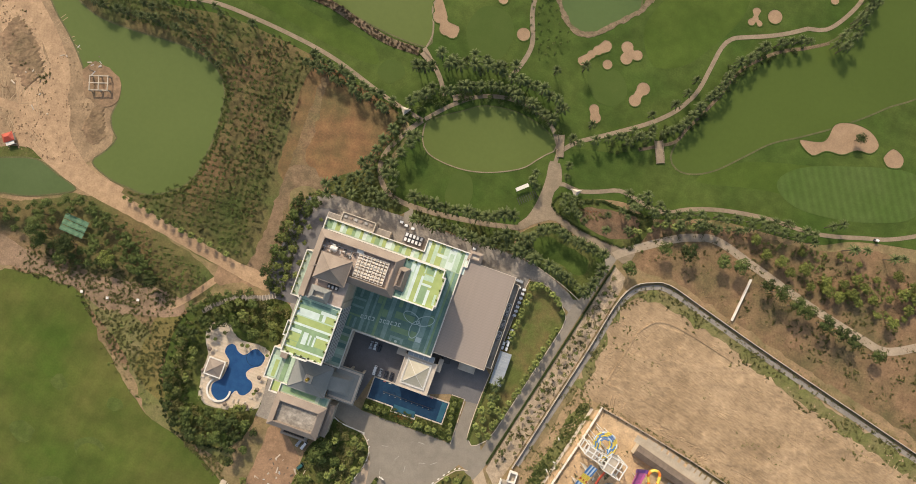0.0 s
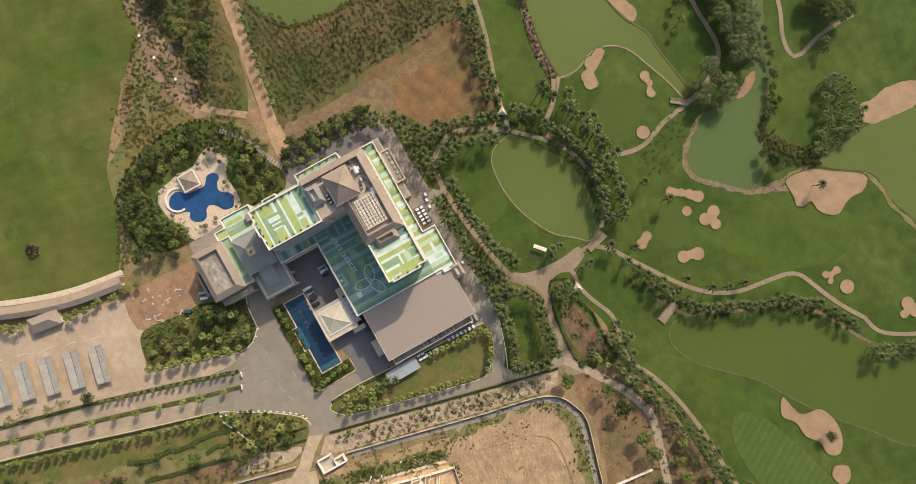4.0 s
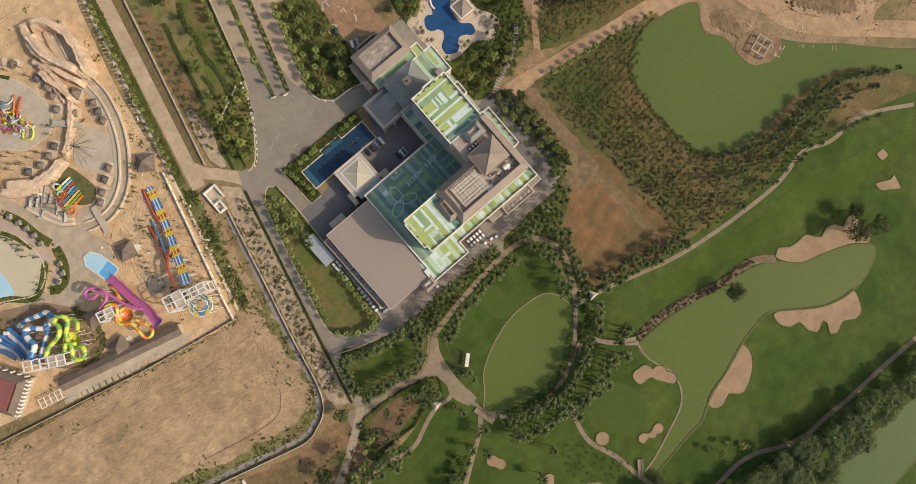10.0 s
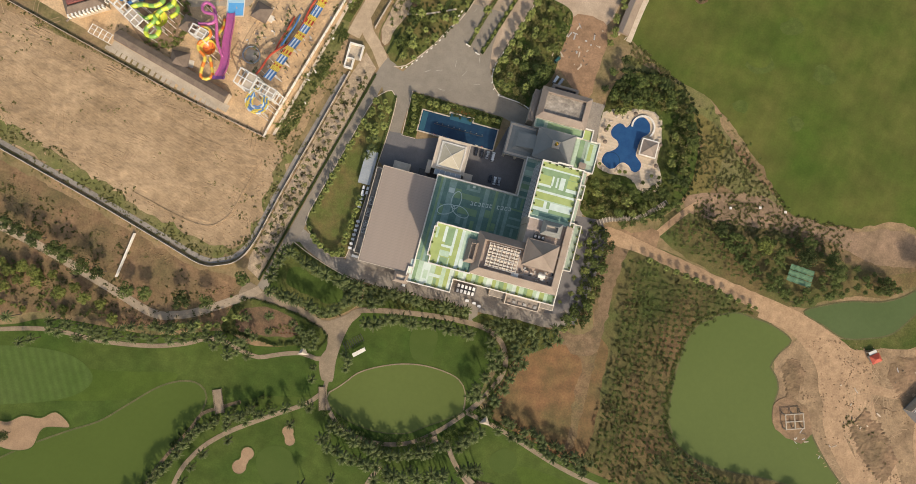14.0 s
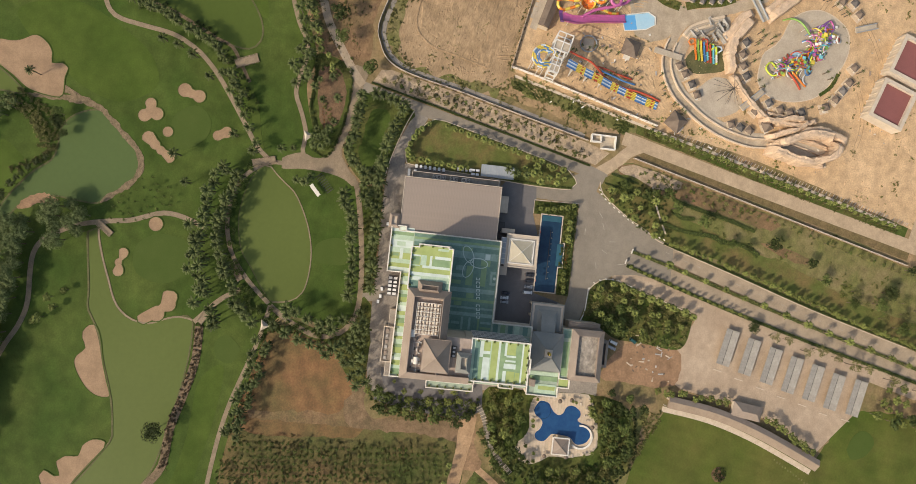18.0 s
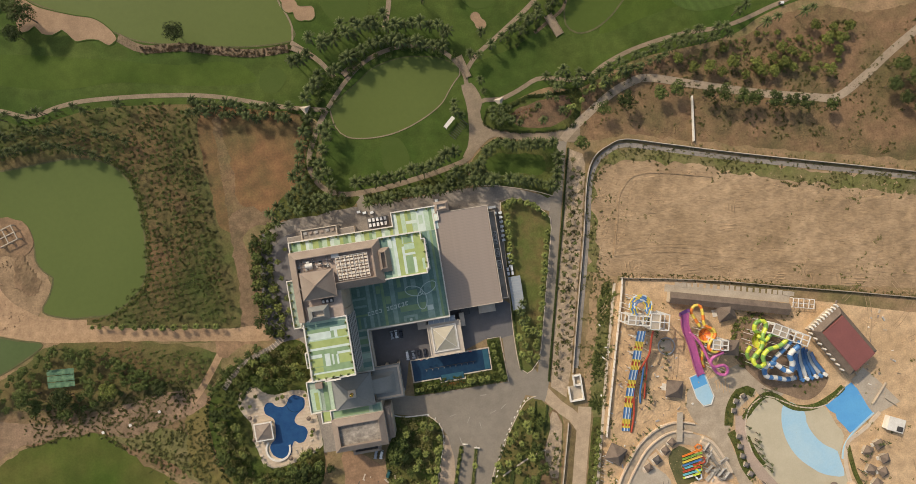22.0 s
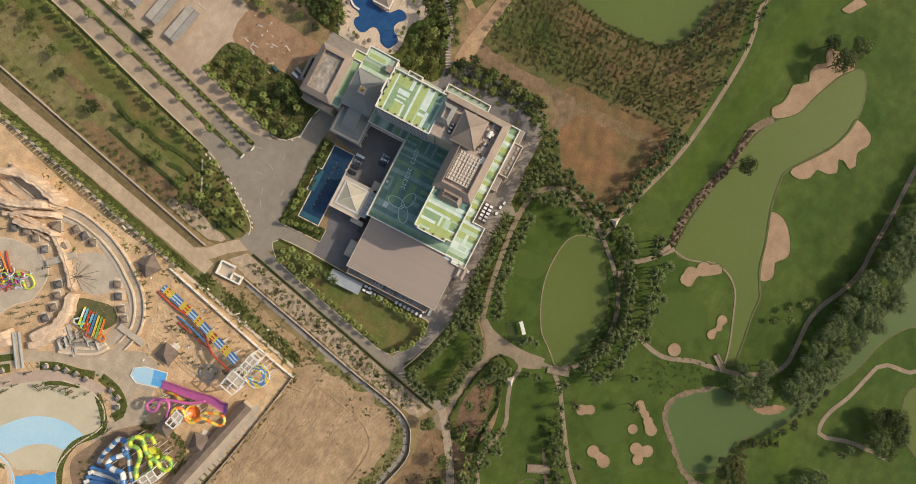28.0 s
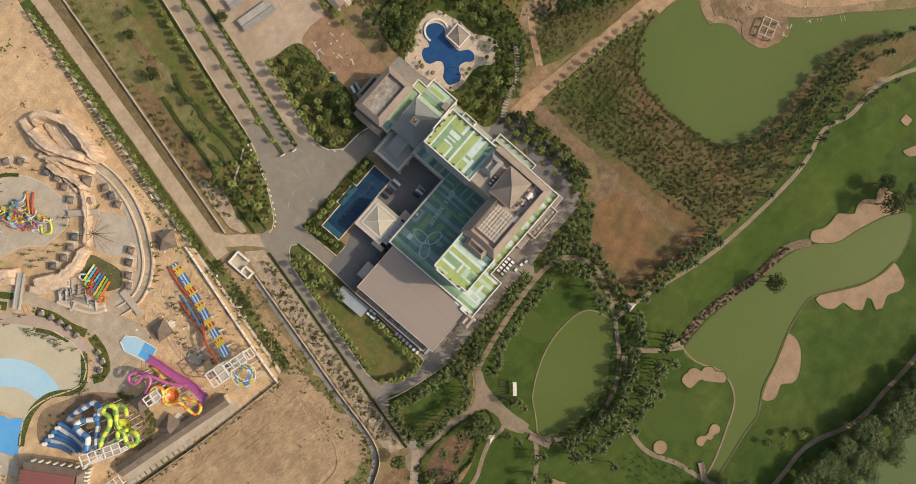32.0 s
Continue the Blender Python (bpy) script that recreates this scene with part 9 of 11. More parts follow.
for k in range(6):
    t = k / 5
    a, b = Vector((-204.9 - 6.8 * t, 75.2 + 5.4 * t, 11.0)), Vector((-210.8 - 13.4 * t, 96.6 - 0.6 * t, 1.0))
    m = a.lerp(b, 0.5) - Vector((0, 0, 1.6))
    trough("lane", [tuple(a), tuple(m), tuple(b)], 2.0, [P_BLUE, STEEL], racer, pattern=lambda i, k=k: (0, 1, 0, 0, 1, 0)[k])
    part("cover", turned_box(bmesh.new(), b.x, b.y + 1.0, 1.0, 2.6, 1.9, 1.8, 45), STEEL if k % 2 else P_BLUE, racer)

# play structure on the plaza and the small slides in the basin
kids = thing("play_structure", "crowded multicoloured water play structure", "play structure")
r4 = random.Random(21)
cols = [P_RED, P_YELLOW, P_BLUE, P_ORANGE, P_GREEN, P_PINK, P_PURPLE, P_TURQ, P_PALE, P_LIME, STEEL, P_ROSE]
spine_pts = [(-137, 176), (-139.5, 182), (-143, 189), (-151, 194.5), (-157, 199), (-164, 203)]
run_pts = spline(spine_pts, False, 1.2)
for k in range(110):
    q = run_pts[(k * 5) % len(run_pts)]
    a, z = r4.uniform(0, 6.28), r4.uniform(2.4, 5.6)
    x, y = q.x + r4.uniform(-5.2, 5.2), q.y + r4.uniform(-5.2, 5.2)
    pts = [(x, y, z)]
    for j in range(4):
        a += r4.uniform(0.4, 1.3)
        x, y, z = x + 1.9 * math.cos(a), y + 1.9 * math.sin(a), max(0.6, z - 0.8)
        pts.append((x, y, z))
    tube("chute", pts, r4.uniform(0.22, 0.42), [cols[k % 12], cols[(k * 5 + 1) % 12]] if k % 2 else [cols[k % 12]], kids, 3, 8)
for k in range(36):
    q = run_pts[(k * 3) % len(run_pts)]
    x, y, s, h = q.x + r4.uniform(-4.6, 4.6), q.y + r4.uniform(-4.6, 4.6), r4.uniform(0.5, 1.2), r4.uniform(2.4, 5.4)
    part("platform", boxes((x - s, y - s, h - 0.2, x + s, y + s, h), (x - s, y - s, 0.1, x - s + 0.15, y - s + 0.15, h), (x + s - 0.15, y + s - 0.15, 0.1, x + s, y + s, h), (x - s, y + s - 0.15, 0.1, x - s + 0.15, y + s, h), (x + s - 0.15, y - s, 0.1, x + s, y - s + 0.15, h)), cols[k % 12], kids)
    if k % 3 == 0:
        part("hood", hip(bmesh.new(), x - s, y - s, x + s, y + s, h + 1.6, h + 3.0), cols[(k + 4) % 12], kids)
for pts, ms in (([(-136, 177, 3.4), (-133, 172, 3.0), (-137, 168, 2.4), (-141, 171, 1.8), (-138, 175, 1.2)], [P_LIME]), ([(-136, 181, 3), (-132, 186, 2), (-128, 190, 0.8)], [P_RED]), ([(-137, 183, 3), (-133, 188, 2), (-130, 193, 0.8)], [P_ORANGE]), ([(-164, 197, 4), (-168, 202, 3.2), (-164, 205, 2.4), (-160, 202, 1.4)], [P_PURPLE, P_PINK]), ([(-158, 190, 4.6), (-164, 186, 3.6), (-167, 181, 2.2), (-166, 176, 0.8)], [P_GREEN])):
    tube("chute", pts, 0.5, ms, kids, 3, 8)
part("splash_pad", boxes((-150, 184, 0.1, -144, 190, 0.2)), POOL_PALE, kids)
mini = thing("small_slides", "bundle of small multicoloured slides in a basin", "water slide")
for k, c in enumerate((P_ORANGE, P_GREEN, P_YELLOW, P_BLUE, P_RED, P_RED, P_TURQ, P_LIME)):
    o = k * 1.55
    trough("chute", [(-147.6 + o * 0.28, 124.5 + o * 1.18, 4.2), (-143.0 + o * 0.2, 126.2 + o * 1.15, 2.6), (-137.4 + o * 0.12, 128.4 + o * 1.1, 0.6)], 0.75, [c, cols[(k + 3) % 12]] if k % 3 == 1 else [c], mini, 3)
for k, (x, y, c) in enumerate(((-146.4, 124, P_ORANGE), (-147.0, 131, P_RED), (-144.6, 135, P_LIME), (-143.8, 139.4, P_PALE))):
    tube("spiral", [(x + 1.8 * math.cos(a), y + 1.8 * math.sin(a), 4.0 - a * 0.3) for a in (0, 1.2, 2.4, 3.6, 4.8, 6.0, 7.2)], 0.45, [c], mini, 3, 8)
sheet("mini_pool", [(-130, 127.5), (-137, 122.5), (-147, 131), (-147, 140), (-142, 145), (-134, 146), (-131, 137)], 0.2, BANK, label="brownish shallow pool under small slides", category="pool")
scaffold = thing("scaffold", "jumbled pale steel scaffold behind the small slides", "scaffold")
r6 = random.Random(31)
for k in range(70):
    x, y = -149 - r6.uniform(0, 11), 122 + r6.uniform(0, 25)
    if y < 118 - (x + 142) * 1.1 - 4 or y > 124 - (x + 142) * 1.5 + 6:
        continue
    part("pole", turned_box(bmesh.new(), x, y, 0.1, r6.uniform(1.5, 3.8), r6.uniform(2, 6), 0.1, r6.choice((-40, -50, 45, 40)) + r6.uniform(-12, 12)), PANEL, scaffold)
for k in range(5):
    part("deck", turned_box(bmesh.new(), -151.5 - k * 1.7, 127 + k * 3.6, 0.1, 2.4, 4.2, 1.6, -62), ROOF_FLAT, scaffold)
spider = thing("steel_spider", "dark steel frame with radiating arms on the basin floor", "steel frame")
for k in range(18):
    a, L = k * 0.349 + r6.uniform(-0.1, 0.1), r6.uniform(5, 11)
    bm = bmesh.new()
    p, q = Vector((-122.4, 149.6, 5.0)), Vector((-122.4 + L * math.cos(a), 149.6 + L * math.sin(a), 0.2 + 2.5 * (k % 2)))
    s_ = Vector((-math.sin(a), math.cos(a), 0)) * 0.1
    u_ = Vector((0, 0, 0.12))
    vv = [bm.verts.new(c) for c in (p - s_, p + s_, q + s_, q - s_, p + u_, q + u_)]
    for f in ((0, 4, 5, 3), (1, 2, 5, 4), (0, 3, 2, 1)):
        bm.faces.new([vv[j] for j in f])
    part("arm", bm, DARKMETAL, spider)
part("mast", boxes((-122.6, 149.4, 0.1, -122.2, 149.8, 5.1)), DARKMETAL, spider)

# lazy river channel, rockwork and bridges
CHAN = [(-167.5, 144.2), (-163.2, 131.9), (-156.9, 120), (-146.1, 113.8), (-135.4, 111.4), (-125.7, 113.6), (-116.4, 119.5), (-109.7, 127.3), (-103.5, 136.1), (-97.7, 148.7), (-94.5, 163.2), (-94.8, 172.7), (-93.9, 185.9), (-91.8, 196.8), (-88, 210)]
chan_line = spline(CHAN, False, 2.5)


def beside(line, off):
    out = []
    for i, q in enumerate(line):
        d = line[min(i + 1, len(line) - 1)] - line[max(i - 1, 0)]
        out.append(q + Vector((-d.y, d.x, 0)).normalized() * off)
    return out


def along(name, off, width, z, skirt, material, label, category, first=0):
    tagged(part(name, ribbon_mesh(beside(chan_line, off)[first:], width, z, skirt), material), label, category, "", "structure")


along("river_channel", 0, 4.6, 0.3, 0.28, PARKPAVE, "sandy bed of the dry river channel", "channel")
along("channel_wall", -2.5, 0.7, 1.6, 1.6, DECK, "pale curved channel wall", "wall", 14)
along("channel_wall", 2.5, 0.7, 1.5, 1.5, DECK, "pale curved channel wall", "wall", 14)
along("channel_walk", 4.6, 2.6, 0.4, 0.4, CONCRETE, "concrete walk beside the channel", "path")
tagged(part("river_apron", ribbon_mesh(beside(chan_line, 7.6)[:24], 4.6, 0.34, 0.3), PARKPAVE), "sandy apron beside the channel", "paving", "", "structure")


for k in range(6):
    step = beside(chan_line, 3.4 + 1.35 * k)[2 + k // 2:13]
    tagged(part("seating_step", ribbon_mesh(step, 1.3, 2.6 - 0.36 * k, 2.3 - 0.3 * k), CONCRETE if k % 2 else DECK), "curved pale concrete seating step", "seating step", "seating steps")


def rocks(name, pts, w, h, seed, label):
    """Sculpted rock wall: a ledged ridge whose width and height wander along a line."""
    line = spline(pts, False, 0.8)
    bm = bmesh.new()
    rows = []
    for i, q in enumerate(line):
        d = line[min(i + 1, len(line) - 1)] - line[max(i - 1, 0)]
        s = Vector((-d.y, d.x, 0)).normalized()
        at = lambda k, f: noise.noise(Vector((q.x * f + seed, q.y * f, k * 3.7)))
        ww, hh = w * (1 + 0.3 * at(0, 0.16)), h * (1 + 0.22 * at(1, 0.1))
        end = min(1.0, 0.35 + 0.16 * min(i, len(line) - 1 - i))
        rows.append([bm.verts.new(q + s * (u * ww / 2 + (0.35 * at(k // 5 + 2, 0.4) + 0.55 * round(1.6 * at(k // 5 + 2, 0.7)) / 1.6)) + Vector((0, 0, (z + (0.05 * at(k + 12, 0.5) if 0 < z else 0)) * hh * end + 0.02))) for k, (u, z) in enumerate(((-1.0, 0), (-0.97, 0.72), (-0.82, 0.84), (-0.74, 1.0), (-0.25, 0.97), (0.25, 1.0), (0.7, 0.96), (0.8, 0.8), (0.97, 0.7), (1.0, 0)))])
    for p, q in zip(rows, rows[1:]):
        for k in range(9):
            bm.faces.new((p[k], p[k + 1], q[k + 1], q[k]))
    bm.faces.new(rows[0][::-1])
    bm.faces.new(rows[-1])
    bmesh.ops.recalc_face_normals(bm, faces=bm.faces)
    return tagged(part(name, bm, ROCK), label, "rockwork")


for k, (pts, w, h) in enumerate((([(-131.9, 148.6), (-141.7, 146.6), (-149.8, 147.4), (-156.5, 151.6), (-164.1, 157)], 5.4, 5.0), ([(-150, 142), (-156, 147), (-163, 151), (-168, 158)], 4.6, 4.0), ([(-165, 167), (-170.6, 172.6), (-177.7, 180), (-184.8, 185)], 6.0, 5.0), ([(-168, 164), (-175, 171), (-182, 178)], 4.0, 3.2), ([(-131.2, 149.3), (-124.7, 153.4), (-115.5, 162), (-109.3, 170.6), (-107.2, 181.3), (-107.3, 190.8), (-111.2, 200.8)], 3.0, 4.2), ([(-92.8, 175), (-96.8, 183.5), (-103.3, 193), (-105.4, 201.4), (-103.8, 210.3), (-100.5, 219.3)], 4.4, 5.5), ([(-91, 176), (-87.6, 186), (-86, 198), (-86, 208)], 2.4, 4.0), ([(-103, 180), (-100, 190), (-98, 200), (-96, 210)], 2.2, 2.6), ([(-112, 172), (-111, 184), (-113, 194)], 2.4, 2.6))):
    rocks("rockwork", pts, w, h, 30 + k, "sculpted sandy artificial rock wall")
rocks("rockwork", [(-230, 159.5), (-228.8, 166.4), (-222, 170.6), (-214.5, 169.4)], 4.4, 2.6, 71, "pale rock wall at the end of the beach")
rocks("rockwork", [(-100.4, 212.6), (-96, 212), (-91.6, 209.4), (-88, 202), (-86.5, 194.5), (-88.4, 183.6), (-91, 173)], 4.6, 8.0, 83, "tall pale ledged rock wall of the park")
rocks("rockwork", [(-101, 210.5), (-102.4, 203.9), (-101.4, 193), (-97.8, 185.1), (-94.2, 177)], 4.6, 8.4, 91, "tall pale ledged rock wall of the park")
rocks("rockwork", [(-110.6, 195.4), (-104.4, 189), (-101.4, 181), (-98, 172.6)], 3.2, 5.6, 97, "pale ledged rock wall of the park")
rocks("rockwork", [(-110.8, 194), (-109.8, 184.5), (-107.6, 175.5), (-107.2, 168)], 3.2, 5.6, 99, "pale ledged rock wall of the park")
sheet("rock_basin", [(-94, 178), (-91, 190), (-92, 204), (-98, 213), (-102, 204), (-101, 188)], 0.45, CONCRETE, label="pale floor between rock walls", category="basin")
for pts, lab in (([(-179.5, 154.6), (-163.4, 165)], "grey footbridge over the rockwork"), ([(-112.5, 156), (-123.8, 167.6)], "pale concrete ramp to the plaza"), ([(-165, 218), (-169, 230)], "broad pale ramp behind the plaza")):
    b = thing("footbridge", lab, "bridge")
    part("deck", ribbon_mesh([Vector((*p, 0)) for p in pts], 3.4, 2.6, 0.5), CONCRETE, b)
    for e in (-1.5, 1.5):
        d = (Vector((*pts[1], 0)) - Vector((*pts[0], 0))).normalized()
        s = Vector((-d.y, d.x, 0)) * e
        part("rail", ribbon_mesh([Vector((*p, 0)) + s for p in pts], 0.3, 3.5, 0.9), BLUEROOF, b)
    for t in (0.15, 0.5, 0.85):
        x, y = pts[0][0] + (pts[1][0] - pts[0][0]) * t, pts[0][1] + (pts[1][1] - pts[0][1]) * t
        part("pier", boxes((x - 0.5, y - 0.5, 0, x + 0.5, y + 0.5, 2.1)), CONCRETE, b)
b = thing("footbridge", "pale slab bridge over the channel wall", "bridge")
part("deck", ribbon_mesh([Vector((-139.6, 103.5, 0)), Vector((-136.6, 119.5, 0))], 3.2, 2.2, 0.5), CONCRETE, b)
part("pier", boxes((-139.5, 110, 0, -137.5, 112, 1.7)), CONCRETE, b)

# huts and houses of the park
YOUNG_PARK = [palm_kind("young_palm", 4.0 + k * 0.6, 1.7, "thin young palm in the park", fronds=12) for k in range(2)]

def hut(x, y, s, deg, label="small hut with a brown pyramid roof", h=3.0, roof=None):
    ob = thing("hut", label, "hut", (x, y, 0.05), "park huts", deg)
    part("wall", boxes((-s * 0.36, -s * 0.36, 0, s * 0.36, s * 0.36, h)), CONCRETE, ob)
    part("roof", hip(bmesh.new(), -s / 2, -s / 2, s / 2, s / 2, h, h + s * 0.38), roof or THATCH, ob)
    part("porch", boxes((s * 0.36, -s * 0.2, 0, s * 0.62, s * 0.2, 0.4)), WHITE, ob)
    return ob


hut(-169.4, 70.6, 8.4, -12, "brown-roofed slide tower house", 10.4)
for x, y, s, d in ((-173.4, 52.8, 10.0, 4), (-138.2, 89.8, 9.4, -14), (-100.4, 119.4, 9.8, 55)):
    hut(x, y, s, d)
hut(-104.4, 171.6, 6.0, 30, "hut with a red-edged brown roof", 3.2)
for k, (x, y) in enumerate(((-186, 202.7), (-180.6, 208.8), (-186.8, 213), (-180.6, 216.2), (-174.4, 219.5), (-191.1, 188.6), (-188, 185.3), (-194.5, 195), (-194.1, 200.1), (-117.7, 171.9), (-114.7, 178.8), (-113.6, 184.6), (-114.6, 191), (-119.3, 204.9), (-124.5, 210.4), (-129.8, 214), (-135, 217.4), (-143.8, 219.6), (-150.2, 155.4), (-143.3, 154.2), (-136.8, 155.2), (-131.2, 157.4), (-132.3, 118.8), (-128.1, 122.4), (-122.7, 126.8), (-117.2, 130.2), (-103.1, 151.5), (-102, 156.8), (-100.9, 162.2), (-112.2, 164.3))):
    ob = hut(x, y, 4.2, (k * 37) % 40 + 20, "small park hut with a hipped shingle roof", 2.6, THATCH if k % 3 else DARKROOF)
    part("deck", boxes((-2.3, -2.6, 0, 3.4, 2.6, 0.18)), DECK, ob)
for x, y in ((-170.4, 122.6), (-170.3, 128.2), (-170.8, 133.6), (-172, 138.6), (-173.7, 144.1), (-186.2, 163.4), (-189.8, 168.1), (-194.5, 172.1), (-198.3, 175), (-203.2, 178.2), (-172, 103), (-176.5, 101), (-170, 108)):
    hut(x, y, 2.8, x * 7 % 90, "small dark sunshade hut in a planted bed", 2.0, DARKROOF)
for x, y in ((-241.2, 142.8), (-241.3, 153.3), (-247.9, 140.4), (-243.5, 161.7), (-250, 148.8), (-248, 156)):
    hut(x, y, 5.0, x * 5 % 60, "brown-roofed hut beside the wave pool", 2.6)
kiosk = thing("kiosk", "white flat-roofed kiosk with a dark panel", "kiosk", (-258.6, 131, 0.05), "", -25)
part("wall", boxes((-4.6, -3.6, 0, 4.6, 3.6, 3.2)), WHITE, kiosk)
part("roof", boxes((-4.8, -3.8, 3.2, 4.8, 3.8, 3.5)), WHITE, kiosk)
part("panel", boxes((-4.2, 0.4, 3.5, -0.8, 3.2, 3.7)), DARKMETAL, kiosk)
for k, (x, y) in enumerate(((-151.7, 162.1), (-154.9, 165.3), (-154.5, 170.3), (-149.8, 161.5), (-139.7, 160.3), (-156.7, 162.7), (-150.7, 169.1), (-183.1, 194.4), (-180.8, 198.9), (-181.6, 203.4), (-184.9, 190.2), (-138.8, 202.9), (-135.8, 206.1), (-124.5, 205.5), (-117.9, 196), (-144.8, 160.9), (-141.4, 222.8), (-134.5, 221.5), (-118.1, 202.4), (-129.3, 164.2), (-126, 166.7), (-178, 128), (-180, 134), (-184, 142), (-176, 118), (-190, 158), (-176, 108), (-186, 103), (-180, 150), (-196, 168))):
    plant(YOUNG_PARK, x, y, "thin palms in the park", 0.9)
for line in ([(-180.2, 120.2), (-180.6, 127.8), (-181.8, 134.9), (-185.0, 142.9)], [(-187.6, 151.2), (-195.5, 158.8), (-203.4, 166.4), (-211, 170)], [(-194.1, 99.6), (-188.4, 99.6), (-184.5, 104), (-180.7, 110)], [(-255, 142), (-246, 140), (-238, 146), (-236, 158), (-240, 168)], [(-192, 190), (-184, 194), (-179, 204), (-172, 214)], [(-126, 108), (-116, 112), (-106, 124)], [(-118, 62), (-124, 84), (-122, 98)], [(-128, 50), (-136, 66), (-134, 84)]):
    row(YOUNG_PARK, line, 3.2, "thin palms in the park", 1.2, 0.9)
for ob in YOUNG_PARK:
    for ch in list(ob.children):
        bpy.data.objects.remove(ch)
    bpy.data.objects.remove(ob)
shed = thing("long_shed", "long narrow building with a dark brown ribbed roof", "shed")
A, B = Vector((-143.4, 39.6, 0)), Vector((-208.6, 57.2, 0))
d = (B - A).normalized()
n = Vector((-d.y, d.x, 0))
part("wall", ribbon_mesh([A, B], 5.4, 4.0, 4.0), CONCRETE, shed)
bm = bmesh.new()
v = [bm.verts.new(p) for p in (A - n * 3.2 + Vector((0, 0, 4)), B - n * 3.2 + Vector((0, 0, 4)), B + d * 0 + Vector((0, 0, 5.6)), A + Vector((0, 0, 5.6)), A + n * 3.2 + Vector((0, 0, 4)), B + n * 3.2 + Vector((0, 0, 4)))]
for f in ((0, 1, 2, 3), (3, 2, 5, 4), (0, 3, 4), (1, 5, 2), (0, 4, 5, 1)):
    bm.faces.new([v[k] for k in f])
part("roof", bm, THATCH, shed)
for k in range(1, 24):
    p = A + (B - A) * (k / 24)
    bm = bmesh.new()
    w = d * 0.12
    q = [bm.verts.new(c) for c in (p - n * 3.2 - w + Vector((0, 0, 4.04)), p - n * 3.2 + w + Vector((0, 0, 4.04)), p + w + Vector((0, 0, 5.72)), p - w + Vector((0, 0, 5.72)), p + n * 3.2 - w + Vector((0, 0, 4.04)), p + n * 3.2 + w + Vector((0, 0, 4.04)))]
    bm.faces.new((q[0], q[1], q[2], q[3]))
    bm.faces.new((q[3], q[2], q[5], q[4]))
    part("roof_rib", bm, THATCH, shed)
ribbon("apron", [(-143, 34.6), (-212, 52.6)], 4.0, 0.12, CONCRETE, "pale concrete apron behind the long shed", category="paving", soft=False)
hallb = thing("park_hall", "large park hall with a red roof and brown eaves", "building", (-233.3, 78.3, 0), "", 32.0)
part("wall", boxes((-8.8, -15.0, 0, 8.8, 15.0, 8.0)), CONCRETE, hallb)
part("roof", hip_ring(bmesh.new(), -10.2, -16.4, 10.2, 16.4, 2.6, 8.0, 10.2, 9.4), THATCH, hallb, "brown hipped roof skirt")
part("roof_panel", boxes((-7.2, -12.4, 9.2, 7.4, 14.9, 10.5)), REDROOF, hallb, "red sheet metal roof")
for k in range(9):
    part("roof_seam", boxes((-6.9 + k * 1.75, -12.3, 10.5, -6.8 + k * 1.75, 14.8, 10.58)), REDROOF, hallb)
for k in range(10):
    part("dormer", boxes((-10.0 + k * 2.05, -17.8, 6.0, -9.0 + k * 2.05, -16.2, 8.2)), WHITE, hallb)
for k in range(8):
    part("buttress", boxes((10.3, -15.0 + k * 3.8, 5.0, 11.1, -14.1 + k * 3.8, 7.6)), WHITE, hallb)
deckw = thing("low_wall", "low concrete wall on the pool deck", "wall", (-254, 113, 0.2))
part("wall", turned_box(bmesh.new(), 0, 0, 0, 1.2, 14, 0.4, 48), CONCRETE, deckw)
part("wall", turned_box(bmesh.new(), -6, 6, 0, 0.9, 0.4, 8, 48), CONCRETE, deckw)
pergola = thing("pergola", "white open-topped pergola frame", "pergola", (-218, 55.6, 0.05), "", -14)
for k in range(5):
    part("beam", boxes((-6 + k * 3, -2.6, 2.6, -5.7 + k * 3, 2.6, 2.9)), STEEL, pergola)
for y in (-2.6, 0, 2.4):
    part("beam", boxes((-6.2, y, 2.4, 6.4, y + 0.3, 2.65)), STEEL, pergola)
for x, y in ((-6, -2.6), (6, -2.6), (-6, 2.4), (6, 2.4)):
    part("post", boxes((x, y, 0, x + 0.3, y + 0.3, 2.6)), STEEL, pergola)
dome = thing("dome_tent", "white ribbed dome tent on the sand", "dome", (-221, 198, 0.05))
bm = bmesh.new()
levels = [[bm.verts.new((9.6 * math.cos(e) * math.cos(a), 9.6 * math.cos(e) * math.sin(a), 5.6 * math.sin(e))) for a in [k * 0.3927 for k in range(16)]] for e in (0.0, 0.3, 0.6, 0.9, 1.2, 1.45)]
for p, q in zip(levels, levels[1:]):
    for k in range(16):
        bm.faces.new((p[k], p[(k + 1) % 16], q[(k + 1) % 16], q[k]))
bm.faces.new(levels[-1])
part("cover", bm, STEEL, dome)
for k, e in enumerate((0.3, 0.6, 0.9, 1.2)):
    ring = [Vector((9.75 * math.cos(e) * math.cos(j * 0.3927), 9.75 * math.cos(e) * math.sin(j * 0.3927), 0)) for j in range(16)]
    part("hoop", ribbon_mesh(ring, 0.3, 5.6 * math.sin(e) + 0.12, 0.2, None, True), PANEL, dome)
tank = thing("gazebo", "round thatched gazebo on the beach", "gazebo", (-218.6, 159, 0.1))
